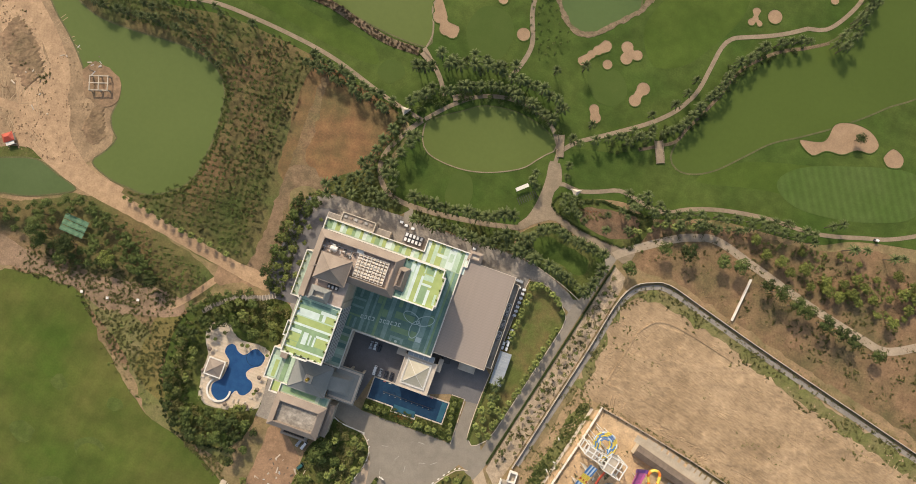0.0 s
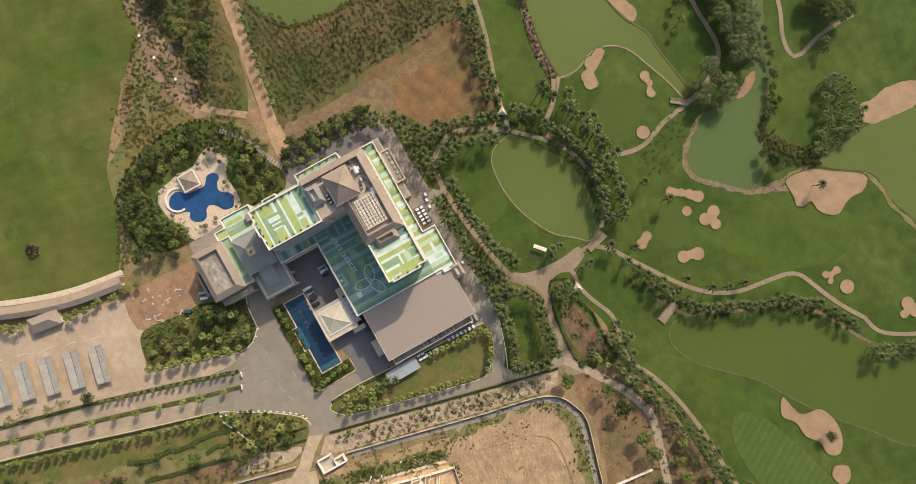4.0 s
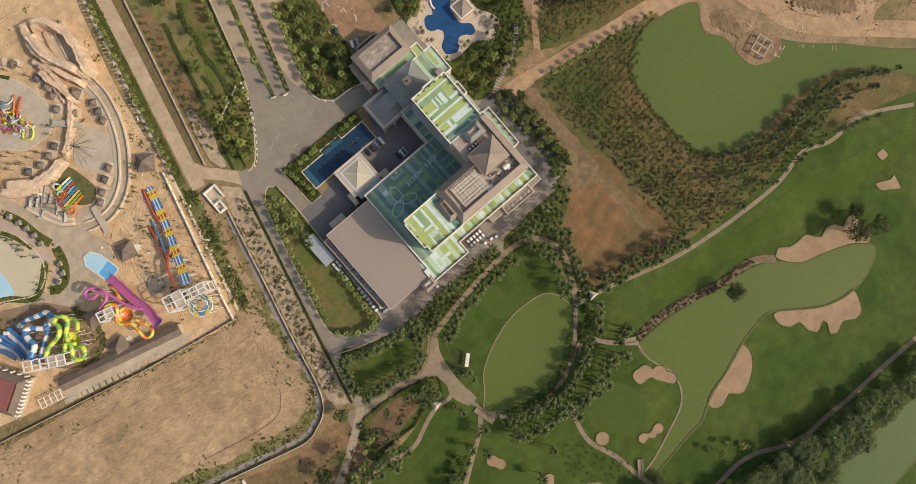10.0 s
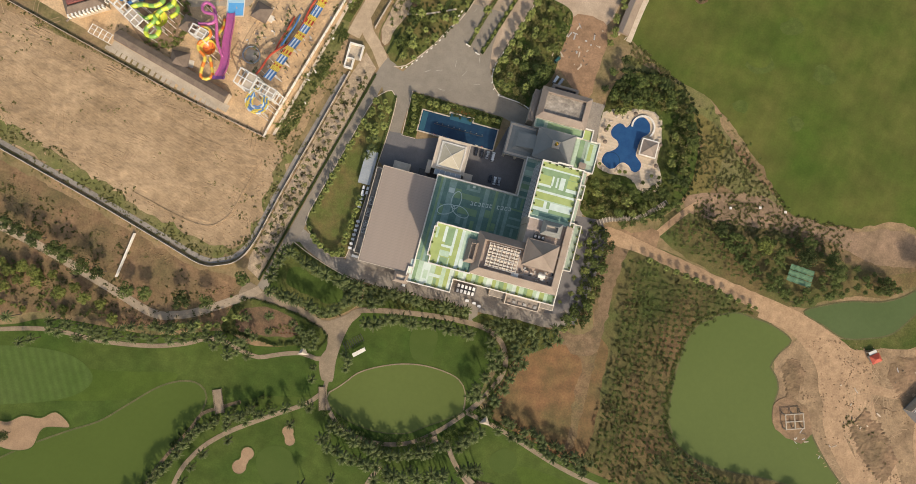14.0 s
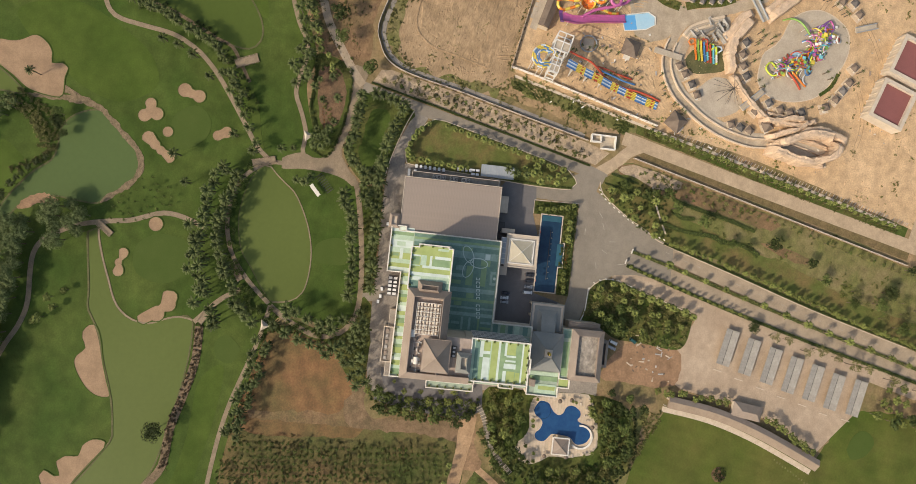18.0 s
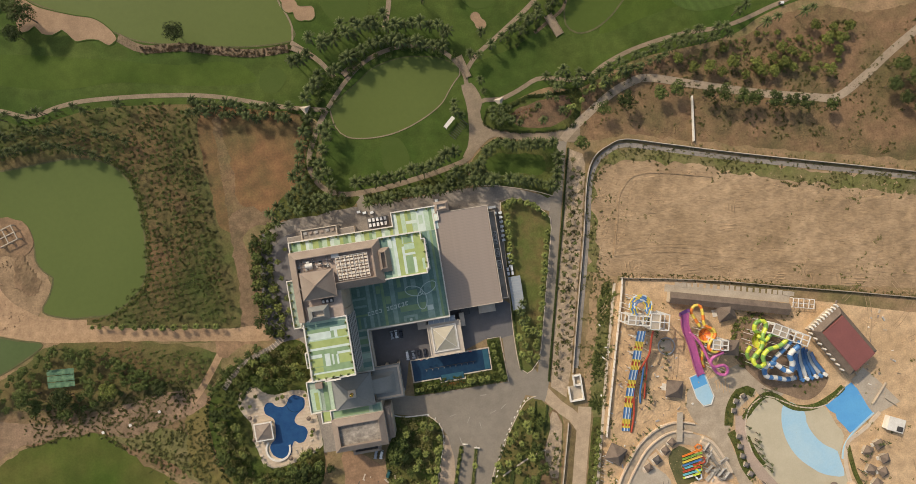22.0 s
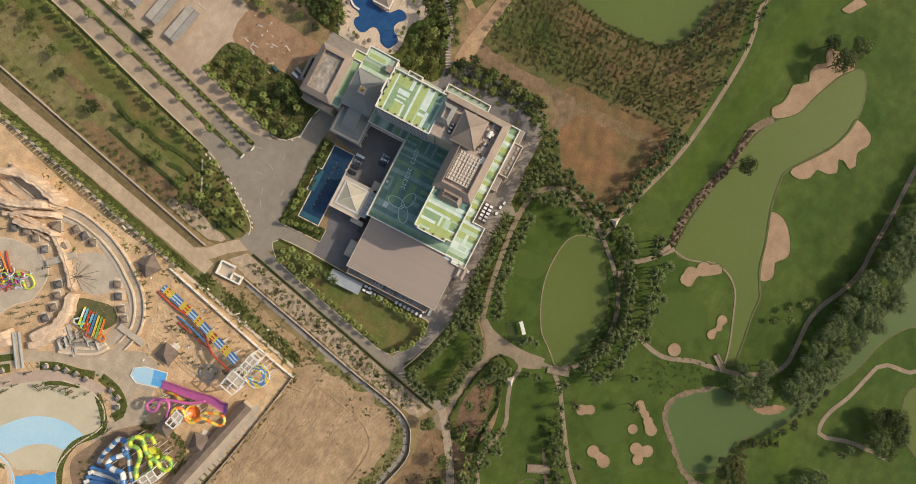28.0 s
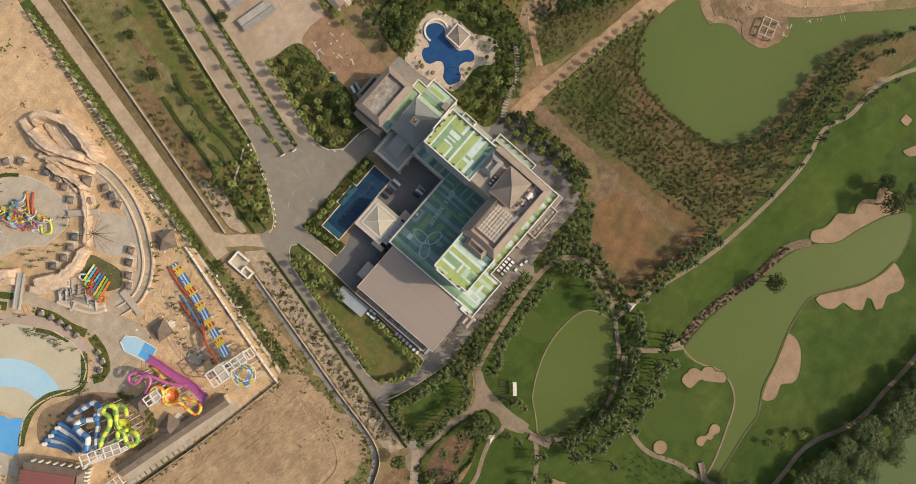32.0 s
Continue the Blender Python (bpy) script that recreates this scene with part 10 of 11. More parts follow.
bm = bmesh.new()
bmesh.ops.create_cone(bm, cap_ends=True, segments=16, radius1=2.6, radius2=0.15, depth=1.6, matrix=Matrix.Translation((0, 0, 3.2)))
part("roof", bm, THATCH, tank)
part("post", boxes((-0.15, -0.15, 0, 0.15, 0.15, 3)), BARK, tank)
ring = thing("ring_pool", "round ring-shaped pool frame of steel", "pool", (-138.5, 66.5, 0))
bm = bmesh.new()
pts_ring = [Vector((4.6 * math.cos(k * 0.314), 4.6 * math.sin(k * 0.314), 0)) for k in range(20)]
part("rim", ribbon_mesh(pts_ring, 0.5, 1.2, 0.9, None, True), BLUEROOF, ring)
part("basin", boxes((-3, -3, 0.05, 3, 3, 0.3)), CONCRETE, ring)
for x, y in ((-124.5, 241.2), (-150.6, 250.8)):
    house = thing("park_building", "pale hall with a sunken maroon flat roof", "building", (x, y, 0), "park halls", -20)
    part("wall", boxes((-12, -10.6, 0, 12, 10.6, 4.6)), CREAM, house)
    part("roof", boxes((-9.6, -8.2, 4.6, 9.6, 8.2, 4.8)), REDROOF, house)
    outline("parapet", [(-10.9, -9.5), (10.9, -9.5), (10.9, 9.5), (-10.9, 9.5)], 4.6, CREAM, 2.0, 1.5, house)
    for k in range(6):
        part("pier", boxes((-10.6 + k * 4, -11.2, 0, -9.8 + k * 4, -10.62, 5.6)), CREAM, house)

# fences, walls and site clutter
WALLSIDE_B = mat("dusty_render", (0.42, 0.345, 0.26), (0.32, 0.255, 0.185), big=0.3, fine=1.6, grain=0.2, mid=0.1)
park_wall = thing("park_wall", "segmented white perimeter wall of the park", "wall")
run = spline([(-97.2, 110.4), (-106.2, 77.8), (-117.2, 37.7), (-120, 25)], False, 4.4)
for p, q in zip(run, run[1:]):
    d = (q - p).normalized()
    part("panel", ribbon_mesh([p + d * 0.35, q - d * 0.35], 0.36, 2.2, 2.15), WHITE, park_wall)
    part("pillar", turned_box(bmesh.new(), q.x, q.y, 0.05, 2.4, 0.5, 0.5, math.degrees(math.atan2(d.y, d.x))), CREAM, park_wall)
FENCE = [(-119, 25), (-146, 30), (-175, 36), (-212, 45.4), (-249, 54.5), (-290, 65)]
ribbon("fence", FENCE, 0.35, 1.8, WALLSIDE_B, "rendered perimeter wall beside the sand lot", category="wall", soft=False, skirt=1.8)
for k, q in enumerate(spline([(-150, 33.6), (-175, 39.2), (-214, 49.4)], False, 3.0)):
    tagged(part("footing_slab", turned_box(bmesh.new(), q.x, q.y + 0.4, 0.05, 0.3 + 0.06 * (k % 3), 2.3, 2.8 - 0.5 * (k % 2), -14), CONCRETE), "cast concrete footing slab beside the wall", "footing", "footing slabs", "structure")
merged("weed_tufts", TUFTS, [(q.x + rng.uniform(-1, 1), q.y + rng.uniform(-2.4, 1.0)) for q in spline(FENCE, False, 0.7) for _ in range(2)], LEAF_DRY, "weeds along the lot wall", "weeds", 0.7, 0.05)
ribbon("wall_path", [(-97.7, 98.3), (-105.3, 66.4), (-109.8, 50), (-115.6, 27.5)], 1.5, 0.142, KERB, "narrow pale concrete path outside the park wall", category="path", soft=False)
picket = thing("picket_fence", "row of low pale concrete bars along the park road", "fence")
line = spline([(-94.5, 122.7), (-86.6, 151.5), (-75.3, 195.5), (-62.3, 248.5), (-58.6, 261.8)], False, 1.0)
for k in range(0, len(line) - 1, 2):
    q = line[k]
    d = (line[k + 1] - q).normalized()
    part("picket", turned_box(bmesh.new(), q.x, q.y, 0.05, 0.5, 0.2, 2.2, math.degrees(math.atan2(d.y, d.x)) - 15), CREAM, picket)
r5 = random.Random(8)
for k in range(130):
    x, y = r5.choice(((-125, 100), (-95, 200), (-140, 100), (-110, 240), (-250, 70), (-115, 60), (-150, 240), (-112, 90), (-135, 70), (-255, 100), (-100, 130), (-210, 200)))
    x, y = x + r5.uniform(-14, 14), y + r5.uniform(-14, 14)
    ob = tagged(part("debris", turned_box(bmesh.new(), x, y, 0.05, 0.05 + r5.uniform(0.2, 0.8), r5.uniform(0.4, 2.4), r5.uniform(0.2, 0.9), r5.uniform(0, 180)), (CONCRETE, PANEL, ROOF_BROWN, WHITE)[k % 4]), "loose building material lying on the site", "debris", "site debris")
# small posts standing about the slides cast long shadows
poles = thing("slide_supports", "rows of short steel posts beside the slides", "posts")
for i in range(9):
    for j in range(7):
        x, y = -133 + i * 3.4 - j * 0.9, 56 + j * 6.2 + i * 0.7
        if -133 < x < -101:
            part("post", boxes((x - 0.1, y - 0.1, 0.05, x + 0.1, y + 0.1, 3.4)), DARKMETAL, poles)
# ---- pools, walls, vehicles and small things round the hotel ----
DECK_LINE = [(55.8, 87.7), (59.3, 90.3), (64.3, 92.3), (69.9, 93.8), (76.5, 95.2), (84.1, 95.4), (88.9, 92.2), (90.2, 85.6), (91.6, 80.1), (91.7, 69.2), (94.7, 64.7), (97.2, 58.1), (95.3, 52.7), (90.2, 49.6), (85.4, 50.9), (82.8, 54), (76.9, 56.6), (68.1, 55.6), (60.6, 57.1), (58.8, 60.4), (58.4, 68), (56.6, 70.8), (56, 76), (55.6, 82)]
deck_floor = sheet("pool_deck", DECK_LINE, 0.2, CONCRETE, label="cream paved pool deck", category="pool deck")
tile = part("paving_slab", boxes((-1.2, -0.8, 0, 1.2, 0.8, 0.035)), mat("cream_slab", (0.60, 0.485, 0.35), (0.50, 0.39, 0.275), big=0.2, fine=2, grain=0.1, vary=0.07))
TILE_MESH = tile.data
bpy.data.objects.remove(tile)
for i in range(17):
    for j in range(29):
        x, y = 56.4 + i * 2.48 + (1.2 if j % 2 else 0.0), 50.2 + j * 1.68
        if all(inside(x + dx, y + dy, DECK_LINE) for dx in (-1.0, 1.0) for dy in (-0.6, 0.6)):
            ob = new("paving_slab", TILE_MESH)
            ob.parent = deck_floor
            ob.matrix_basis = pose(x, y, 0.2)
pool_raw = [(71.6, 85), (72.8, 88.9), (75.1, 91.1), (79.1, 91), (82.6, 88.6), (84, 84.6), (82.9, 82), (80.5, 79.8), (79.7, 76.6), (79.4, 70), (81.3, 67.7), (83.5, 65.7), (83.7, 62.4), (81.6, 59.9), (79, 60.3), (77.1, 62.3), (73.9, 63.4), (71.6, 62.1), (69.8, 59.3), (67.1, 58), (64.2, 59.1), (61.7, 60.8), (61.5, 63.4), (62.6, 66.3), (65, 67.9), (67, 69.5), (68.4, 72), (67.2, 74.3), (64.6, 75.4), (63.1, 76.8), (62.5, 79.1), (63.6, 82), (65.7, 84.2), (68.3, 84.4), (70.2, 83.1)]
pool_pts = [(q.x, q.y) for q in spline(pool_raw, True, 0.5)]
sheet("swimming_pool", pool_pts, 0.31, POOL, soft=False, label="deep blue freeform swimming pool", category="pool", skirt=0.2)
ribbon("pool_edge", pool_pts, 0.35, 0.35, KERB, "pale rounded pool edge", category="kerb", closed=True, soft=False)
ribbon("spa_wall", [(79.4 + 6.3 * math.cos(a), 85.4 + 6.3 * math.sin(a)) for a in [-0.75 + k * 0.14 for k in range(30)]], 1.0, 1.0, WHITE, "white curved wall round the spa end", category="wall", skirt=0.8, soft=False)
ribbon("pool_ring", [(66.9 + 4.6 * math.cos(k * 0.175), 62.9 + 4.6 * math.sin(k * 0.175)) for k in range(36)], 0.3, 0.34, POOL_DARK, "dark ring step in the pool", category="kerb", closed=True)
cab = thing("pool_cabana", "open pool cabana with a cream and grey pyramid roof", "cabana")
for x in (80.6, 88.2):
    for y in (70.2, 77.8):
        part("post", boxes((x - 0.3, y - 0.3, 0.2, x + 0.3, y + 0.3, 3.6)), CREAM, cab)
outline("beam", [(80.0, 69.6), (88.8, 69.6), (88.8, 78.4), (80.0, 78.4)], 3.4, WHITE, 0.8, 0.5, cab)
part("roof", hip(bmesh.new(), 80.4, 70.0, 88.4, 78.0, 3.9, 6.0), ROOF_BROWN, cab)
rib_hips(80.4, 70.0, 88.4, 78.0, 3.9, 6.0, ROOF_BROWN, cab, 0, 0.2)
lounger = thing("sun_lounger", "cream cushioned sun lounger on the pool deck", "lounger", (0, 0, -60), "loungers round the pool")
part("frame", boxes((-0.35, -1.0, 0.15, 0.35, 1.0, 0.3)), WHITE, lounger)
part("cushion", boxes((-0.32, -0.95, 0.3, 0.32, 0.4, 0.42)), CREAM, lounger)
bm = bmesh.new()
v = [bm.verts.new(p) for p in ((-0.32, 0.4, 0.3), (0.32, 0.4, 0.3), (0.32, 1.0, 0.8), (-0.32, 1.0, 0.8), (-0.32, 0.4, 0.42), (0.32, 0.4, 0.42), (0.32, 0.95, 0.92), (-0.32, 0.95, 0.92))]
for f in ((0, 3, 2, 1), (4, 5, 6, 7), (0, 1, 5, 4), (1, 2, 6, 5), (2, 3, 7, 6), (3, 0, 4, 7)):
    bm.faces.new([v[k] for k in f])
part("backrest", bm, CREAM, lounger)
for x, y, a in ((59.5, 66, 80), (59.5, 69, 80), (60, 74, 90), (60, 80, 100), (61.5, 84, 110), (64, 87.5, 140), (67.5, 87.5, 170), (70, 88.5, 180), (60.2, 58.8, 40), (63.4, 56.9, 10), (67, 56.6, 0), (71, 58, -20), (88, 62, -90), (88.4, 66, -90), (89.5, 58, -60), (90, 82, -80), (88.8, 88, -60)):
    copy_thing(lounger, pose(x, y, 0.235, 0, 0, a))
parasol = thing("parasol", "dark folded-edge parasol beside the pool", "parasol", (0, 0, -60), "parasols round the pool")
part("pole", trunk_mesh(bmesh.new(), 2.4, 0.06, 0.05, 0, 6), WHITE, parasol)
bm = bmesh.new()
bmesh.ops.create_cone(bm, cap_ends=False, segments=10, radius1=1.25, radius2=0.05, depth=0.6, matrix=Matrix.Translation((0, 0, 2.4)))
part("canopy", bm, THATCH, parasol)
for x, y in ((61.8, 88.2), (66, 90.5), (59.2, 78), (60.4, 71.6), (90.4, 78), (91, 66), (73, 91)):
    copy_thing(parasol, pose(x, y, 0.235))
for ob in (lounger, parasol):
    for ch in list(ob.children):
        bpy.data.objects.remove(ch)
    bpy.data.objects.remove(ob)

trellis = thing("garden_pergola", "curved garden pergola with pale cross beams over a path", "pergola")
arc = spline([(102.7, 48.7), (95.9, 41.8), (90.2, 36.6), (82.4, 33.6), (73.5, 30.7), (66.8, 26.6)], False, 1.5)
part("path", ribbon_mesh(arc, 2.4, 0.24, 0.14), PAVER, trellis)
for k, q in enumerate(arc[1:-1]):
    d = arc[k + 2] - arc[k]
    turn = math.degrees(math.atan2(d.y, d.x))
    part("beam", turned_box(bmesh.new(), q.x, q.y, 2.5, 2.7, 0.3, 3.2, turn), CREAM, trellis)
    if k % 3 == 0:
        side = Vector((-d.y, d.x, 0)).normalized() * 1.3
        for e in (-1, 1):
            part("post", turned_box(bmesh.new(), q.x + side.x * e, q.y + side.y * e, 0.1, 2.5, 0.25, 0.25, turn), CREAM, trellis)
for x, y in ((58.2, 88.6), (62.5, 90.6), (60.2, 80.5), (59.6, 78.6), (69.6, 92.6), (60.5, 59), (72, 57.5), (75, 58), (87, 92), (89, 88), (90, 60), (92, 54), (94, 60), (86, 55)):
    plant(FAN_PALMS, x, y, "short palms by the pool", 0.55, 0.2)

# fountain pool in the court
fountain = thing("fountain_pool", "long dark tiled fountain pool with jets", "fountain")
part("water", boxes((-40.7, 51.0, 0.1, 1.7, 62.4, 0.42), (-25.7, 62.42, 0.1, -12.9, 64.8, 0.40)), POOL_DARK, fountain)
SHALLOW = mat("shallow_tiles", (0.04, 0.11, 0.145), (0.03, 0.09, 0.12), big=0.3, fine=2, rough=0.2, grain=0.1)
part("shallow_step", boxes((-25.4, 61.2, 0.42, -13.2, 64.6, 0.47)), SHALLOW, fountain)
part("shallow_step", boxes((-40.4, 51.4, 0.42, -37.4, 62.0, 0.46)), SHALLOW, fountain)
outline("rim", [(-41.0, 50.7), (2.0, 50.7), (2.0, 62.7), (-12.6, 62.7), (-12.6, 65.1), (-26.0, 65.1), (-26.0, 62.7), (-41.0, 62.7)], 0.1, CREAM, 0.6, 0.55, fountain)
part("jet_bar", boxes((-33, 56.6, 0.42, -5, 56.9, 0.55)), DARKMETAL, fountain)
for k in range(9):
    bm = bmesh.new()
    bmesh.ops.create_cone(bm, cap_ends=True, segments=10, radius1=0.3, radius2=0.1, depth=0.6, matrix=Matrix.Translation((-31.5 + k * 3.2, 57.6, 0.75)))
    part("jet", bm, ROOF_GREY, fountain)
flag_cols = [P_RED, WHITE, P_RED, POOL_SKY, WHITE, P_RED]
for k, (x, y) in enumerate(((-31.5, 50.0), (-29.5, 50.0), (-26.5, 50.2), (-24.5, 50.2), (-8, 50.2), (-5, 50.2))):
    f = thing("flagpole", "thin flagpole with a small coloured flag", "flagpole", (x, y, 0.1), "flagpoles by the fountain")
    part("pole", trunk_mesh(bmesh.new(), 6.0, 0.07, 0.05, 0, 6), WHITE, f)
    part("flag", boxes((0.05, -0.02, 4.7, 1.4, 0.02, 5.7)), flag_cols[k], f)

# cars, vans and carts
def car(x, y, deg, paint, label, length=4.5, van=False):
    ob = thing("van" if van else "car", label, "van" if van else "car", (x, y, 0.12), "parked vehicles", deg)
    L, W = length / 2, 0.9
    bm = bmesh.new()
    box(bm, -L, -W, 0.3, L, W, 0.85 if not van else 1.1, 0, 0.06)
    part("body", bm, paint, ob)
    bm = bmesh.new()
    if van:
        box(bm, -L + 0.1, -W + 0.05, 1.1, L - 0.9, W - 0.05, 2.0, 0, 0.1)
    else:
        box(bm, -L + 0.7, -W + 0.08, 0.85, L - 1.2, W - 0.08, 1.4, 0, 0.24)
    part("cabin", bm, GLASS_DARK, ob)
    part("roof", boxes((-L + 0.98, -W + 0.34, 1.39, L - 1.5, W - 0.34, 1.45) if not van else (-L + 0.25, -W + 0.2, 2.0, L - 1.1, W - 0.2, 2.06)), paint, ob)
    for sx in (-L + 0.8, L - 0.85):
        for sy in (-W, W):
            bm = bmesh.new()
            bmesh.ops.create_cone(bm, cap_ends=True, segments=12, radius1=0.33, radius2=0.33, depth=0.22, matrix=Matrix.Translation((sx, sy * 0.92, 0.33)) @ Matrix.Rotation(radians(90), 4, "X"))
            wheel = part("wheel", bm, DARKMETAL, ob)
            bm = bmesh.new()
            bmesh.ops.create_cone(bm, cap_ends=True, segments=10, radius1=0.2, radius2=0.2, depth=0.04, matrix=Matrix.Translation((sx, sy * 0.92 + (0.12 if sy > 0 else -0.12), 0.33)) @ Matrix.Rotation(radians(90), 4, "X"))
            part("rim", bm, PANEL, wheel)
    for sy in (-0.6, 0.6):
        part("headlight", boxes((L - 0.06, sy - 0.2, 0.55, L + 0.02, sy + 0.2, 0.72)), STEEL, ob)
        part("tail_light", boxes((-L - 0.02, sy - 0.18, 0.6, -L + 0.06, sy + 0.18, 0.74)), REDROOF, ob)
        part("mirror", boxes((0.55, sy * 1.55 - 0.09, 0.9, 0.75, sy * 1.55 + 0.09, 1.02)), paint, ob)
    return ob


CARWHITE, CARDARK, CARGREY = plastic("white_car_paint", (0.75, 0.75, 0.73)), plastic("dark_car_paint", (0.03, 0.032, 0.04)), plastic("silver_car_paint", (0.35, 0.36, 0.37))
car(4.6, 35.4, 92, CARDARK, "dark saloon car parked in the court")
car(7.2, 35.0, 92, CARWHITE, "white saloon car parked in the court")
car(9.6, 35.2, 92, CARGREY, "silver car parked in the court")
car(-6.6, 47.6, 90, CARDARK, "black saloon parked by the fountain")
car(-3.4, 47.6, 90, CARDARK, "black saloon parked by the fountain")
car(-0.2, 47.6, 90, CARGREY, "dark grey car parked by the fountain")
car(3.0, 47.4, 90, CARWHITE, "white van parked by the fountain", 5.2, True)
car(-54.8, -21.2, 0, CARWHITE, "white pickup parked behind the hall", 5.0, True)
car(-54.8, -24.6, 0, CARGREY, "grey van parked behind the hall", 5.2, True)
car(25.5, 98, 70, CARWHITE, "white van on the dirt yard", 4.8, True)
car(28.4, 97.2, 70, CARGREY, "grey lorry on the dirt yard", 5.4, True)
car(23.6, 109, 60, plastic("dark_teal_paint", (0.03, 0.10, 0.09)), "small dark teal truck beside the yard", 4.2, True)

cart = thing("golf_cart", "white-roofed golf cart parked on paving", "golf cart", (0, 0, -60), "parked golf carts")
part("chassis", boxes((-1.2, -0.6, 0.25, 1.2, 0.6, 0.6)), CARDARK, cart)
part("seat", boxes((-0.5, -0.55, 0.6, 0.2, 0.55, 1.0)), CREAM, cart)
part("canopy", boxes((-0.95, -0.65, 1.75, 0.95, 0.65, 1.85)), CARWHITE, cart)
for sx in (-0.85, 0.85):
    for sy in (-0.58, 0.58):
        part("post", boxes((sx - 0.04, sy - 0.04, 0.6, sx + 0.04, sy + 0.04, 1.75)), STEEL, cart)
        bm = bmesh.new()
        bmesh.ops.create_cone(bm, cap_ends=True, segments=10, radius1=0.24, radius2=0.24, depth=0.16, matrix=Matrix.Translation((sx, sy, 0.24)) @ Matrix.Rotation(radians(90), 4, "X"))
        part("wheel", bm, DARKMETAL, cart)
for k in range(7):
    copy_thing(cart, pose(-58.6 - 0.08 * k, -6.0 - k * 2.5, 0.14, 0, 0, 3))
for k in range(4):
    copy_thing(cart, pose(-60.2, 8.6 - k * 2.2, 0.14, 0, 0, 0))
for x, y in ((-60.5, 12.6), (-58.3, 12.6), (-60.5, 10.2), (-58.3, 10.2)):
    copy_thing(cart, pose(x, y, 0.14, 0, 0, 90))
for k in range(5):
    for j in range(2):
        copy_thing(cart, pose(3.0 + k * 2.1, -25.4 - j * 2.7, 0.14, 0, 0, 90))
for x, y, a in ((9.5, -32.2, 10), (13.5, -32.6, 5), (-26, -33, 0), (-233.8, -111.6, -8), (16.5, -33.5, 0)):
    copy_thing(cart, pose(x, y, 0.07 if x < -200 else 0.13, 0, 0, a))
for ch in list(cart.children):
    bpy.data.objects.remove(ch)
bpy.data.objects.remove(cart)
pad = tagged(part("cart_pad", boxes((1.4, -29.4, 0.1, 13.0, -23.4, 0.135)), COURT), "dark paved pad for golf carts", "paving", "", "structure")

# perimeter walls, guard house and kerbs
WALLSIDE = mat("weathered_render", (0.40, 0.33, 0.25), (0.31, 0.25, 0.185), big=0.3, fine=1.6, grain=0.2, mid=0.1)
ribbon("perimeter_wall", [(-84.5, 72), (-94.3, 32), (-102.5, -0.7), (-109.4, -31), (-115.5, -43), (-124, -48), (-134, -50), (-156, -44), (-202, -31), (-297, -6), (-400, 22)], 0.3, 1.8, WALLSIDE, "rendered perimeter wall with a white coping", category="wall", skirt=1.8)
ribbon("wall_coping", [(-84.5, 72), (-94.3, 32), (-102.5, -0.7), (-109.4, -31), (-115.5, -43), (-124, -48), (-134, -50), (-156, -44), (-202, -31), (-297, -6), (-400, 22)], 0.34, 1.92, CREAM, "pale coping of the perimeter wall", category="wall", skirt=0.12)
ribbon("wall_walk", [(-87, 70), (-96.8, 32), (-105, -1), (-111.6, -30), (-117.6, -41), (-125, -45.4), (-134, -47), (-156, -41), (-202, -28), (-297, -3)], 2.5, 0.14, PAVER, "grey path inside the perimeter wall", category="path")
ribbon("verge_wall", [(-77.8, 98.8), (-58.4, 173.2), (-35.3, 263)], 0.3, 1.8, WALLSIDE, "rendered wall between verge and park road", category="wall", soft=False, skirt=1.8)
ribbon("wall_coping", [(-77.8, 98.8), (-58.4, 173.2), (-35.3, 263)], 0.34, 1.92, CREAM, "pale coping of the verge wall", category="wall", soft=False, skirt=0.12)
ribbon("kerb", [(-62.6, 81.6), (-56.5, 83.5), (-46.6, 96), (-38.5, 110), (-31.6, 122), (-18.6, 164), (-3.4, 212.7), (11.6, 268)], 0.5, 0.32, KERB, "pale kerb of the drive", category="kerb")
for k, q in enumerate(spline([(-58, 81.8), (-54, 84.6), (-46, 95.4), (-39, 108), (-34, 122)], False, 1.6)):
    if k % 2 == 0:
        tagged(part("kerb_block", turned_box(bmesh.new(), q.x, q.y, 0.1, 0.36, 1.2, 0.6, 55), WHITE), "white painted kerb block", "kerb", "kerb blocks", "structure")
for k, q in enumerate(spline([(17.5, 77.4), (10.5, 80.2), (-2.8, 81.8), (-8, 87.3), (-9, 96.4), (-5.4, 107.6)], False, 1.6)):
    if k % 2 == 0:
        tagged(part("kerb_block", turned_box(bmesh.new(), q.x, q.y, 0.1, 0.37, 1.1, 0.55, (-20, 5, 70)[min(2, k // 7)]), WHITE), "white painted kerb block", "kerb", "kerb blocks", "structure")
ribbon("kerb", [(-2.8, 82), (-7.9, 87.5), (-8.9, 96.4), (-1.9, 118.6), (5, 140.4)], 0.5, 0.32, KERB, "pale kerb of the garden", category="kerb")
ribbon("kerb", [(19, 76.6), (11.3, 80.2), (-3.2, 81.2)], 0.5, 0.32, WHITE, "pale kerb below the garden", category="kerb")
ribbon("kerb", [(-49, 71), (-48.4, 46), (-41, 46)], 0.4, 0.3, KERB, "pale kerb of the fountain bed", category="kerb", soft=False)
ribbon("kerb", WEST_LAWN, 0.4, 0.3, KERB, "pale kerb of the lawn", category="kerb", closed=True)
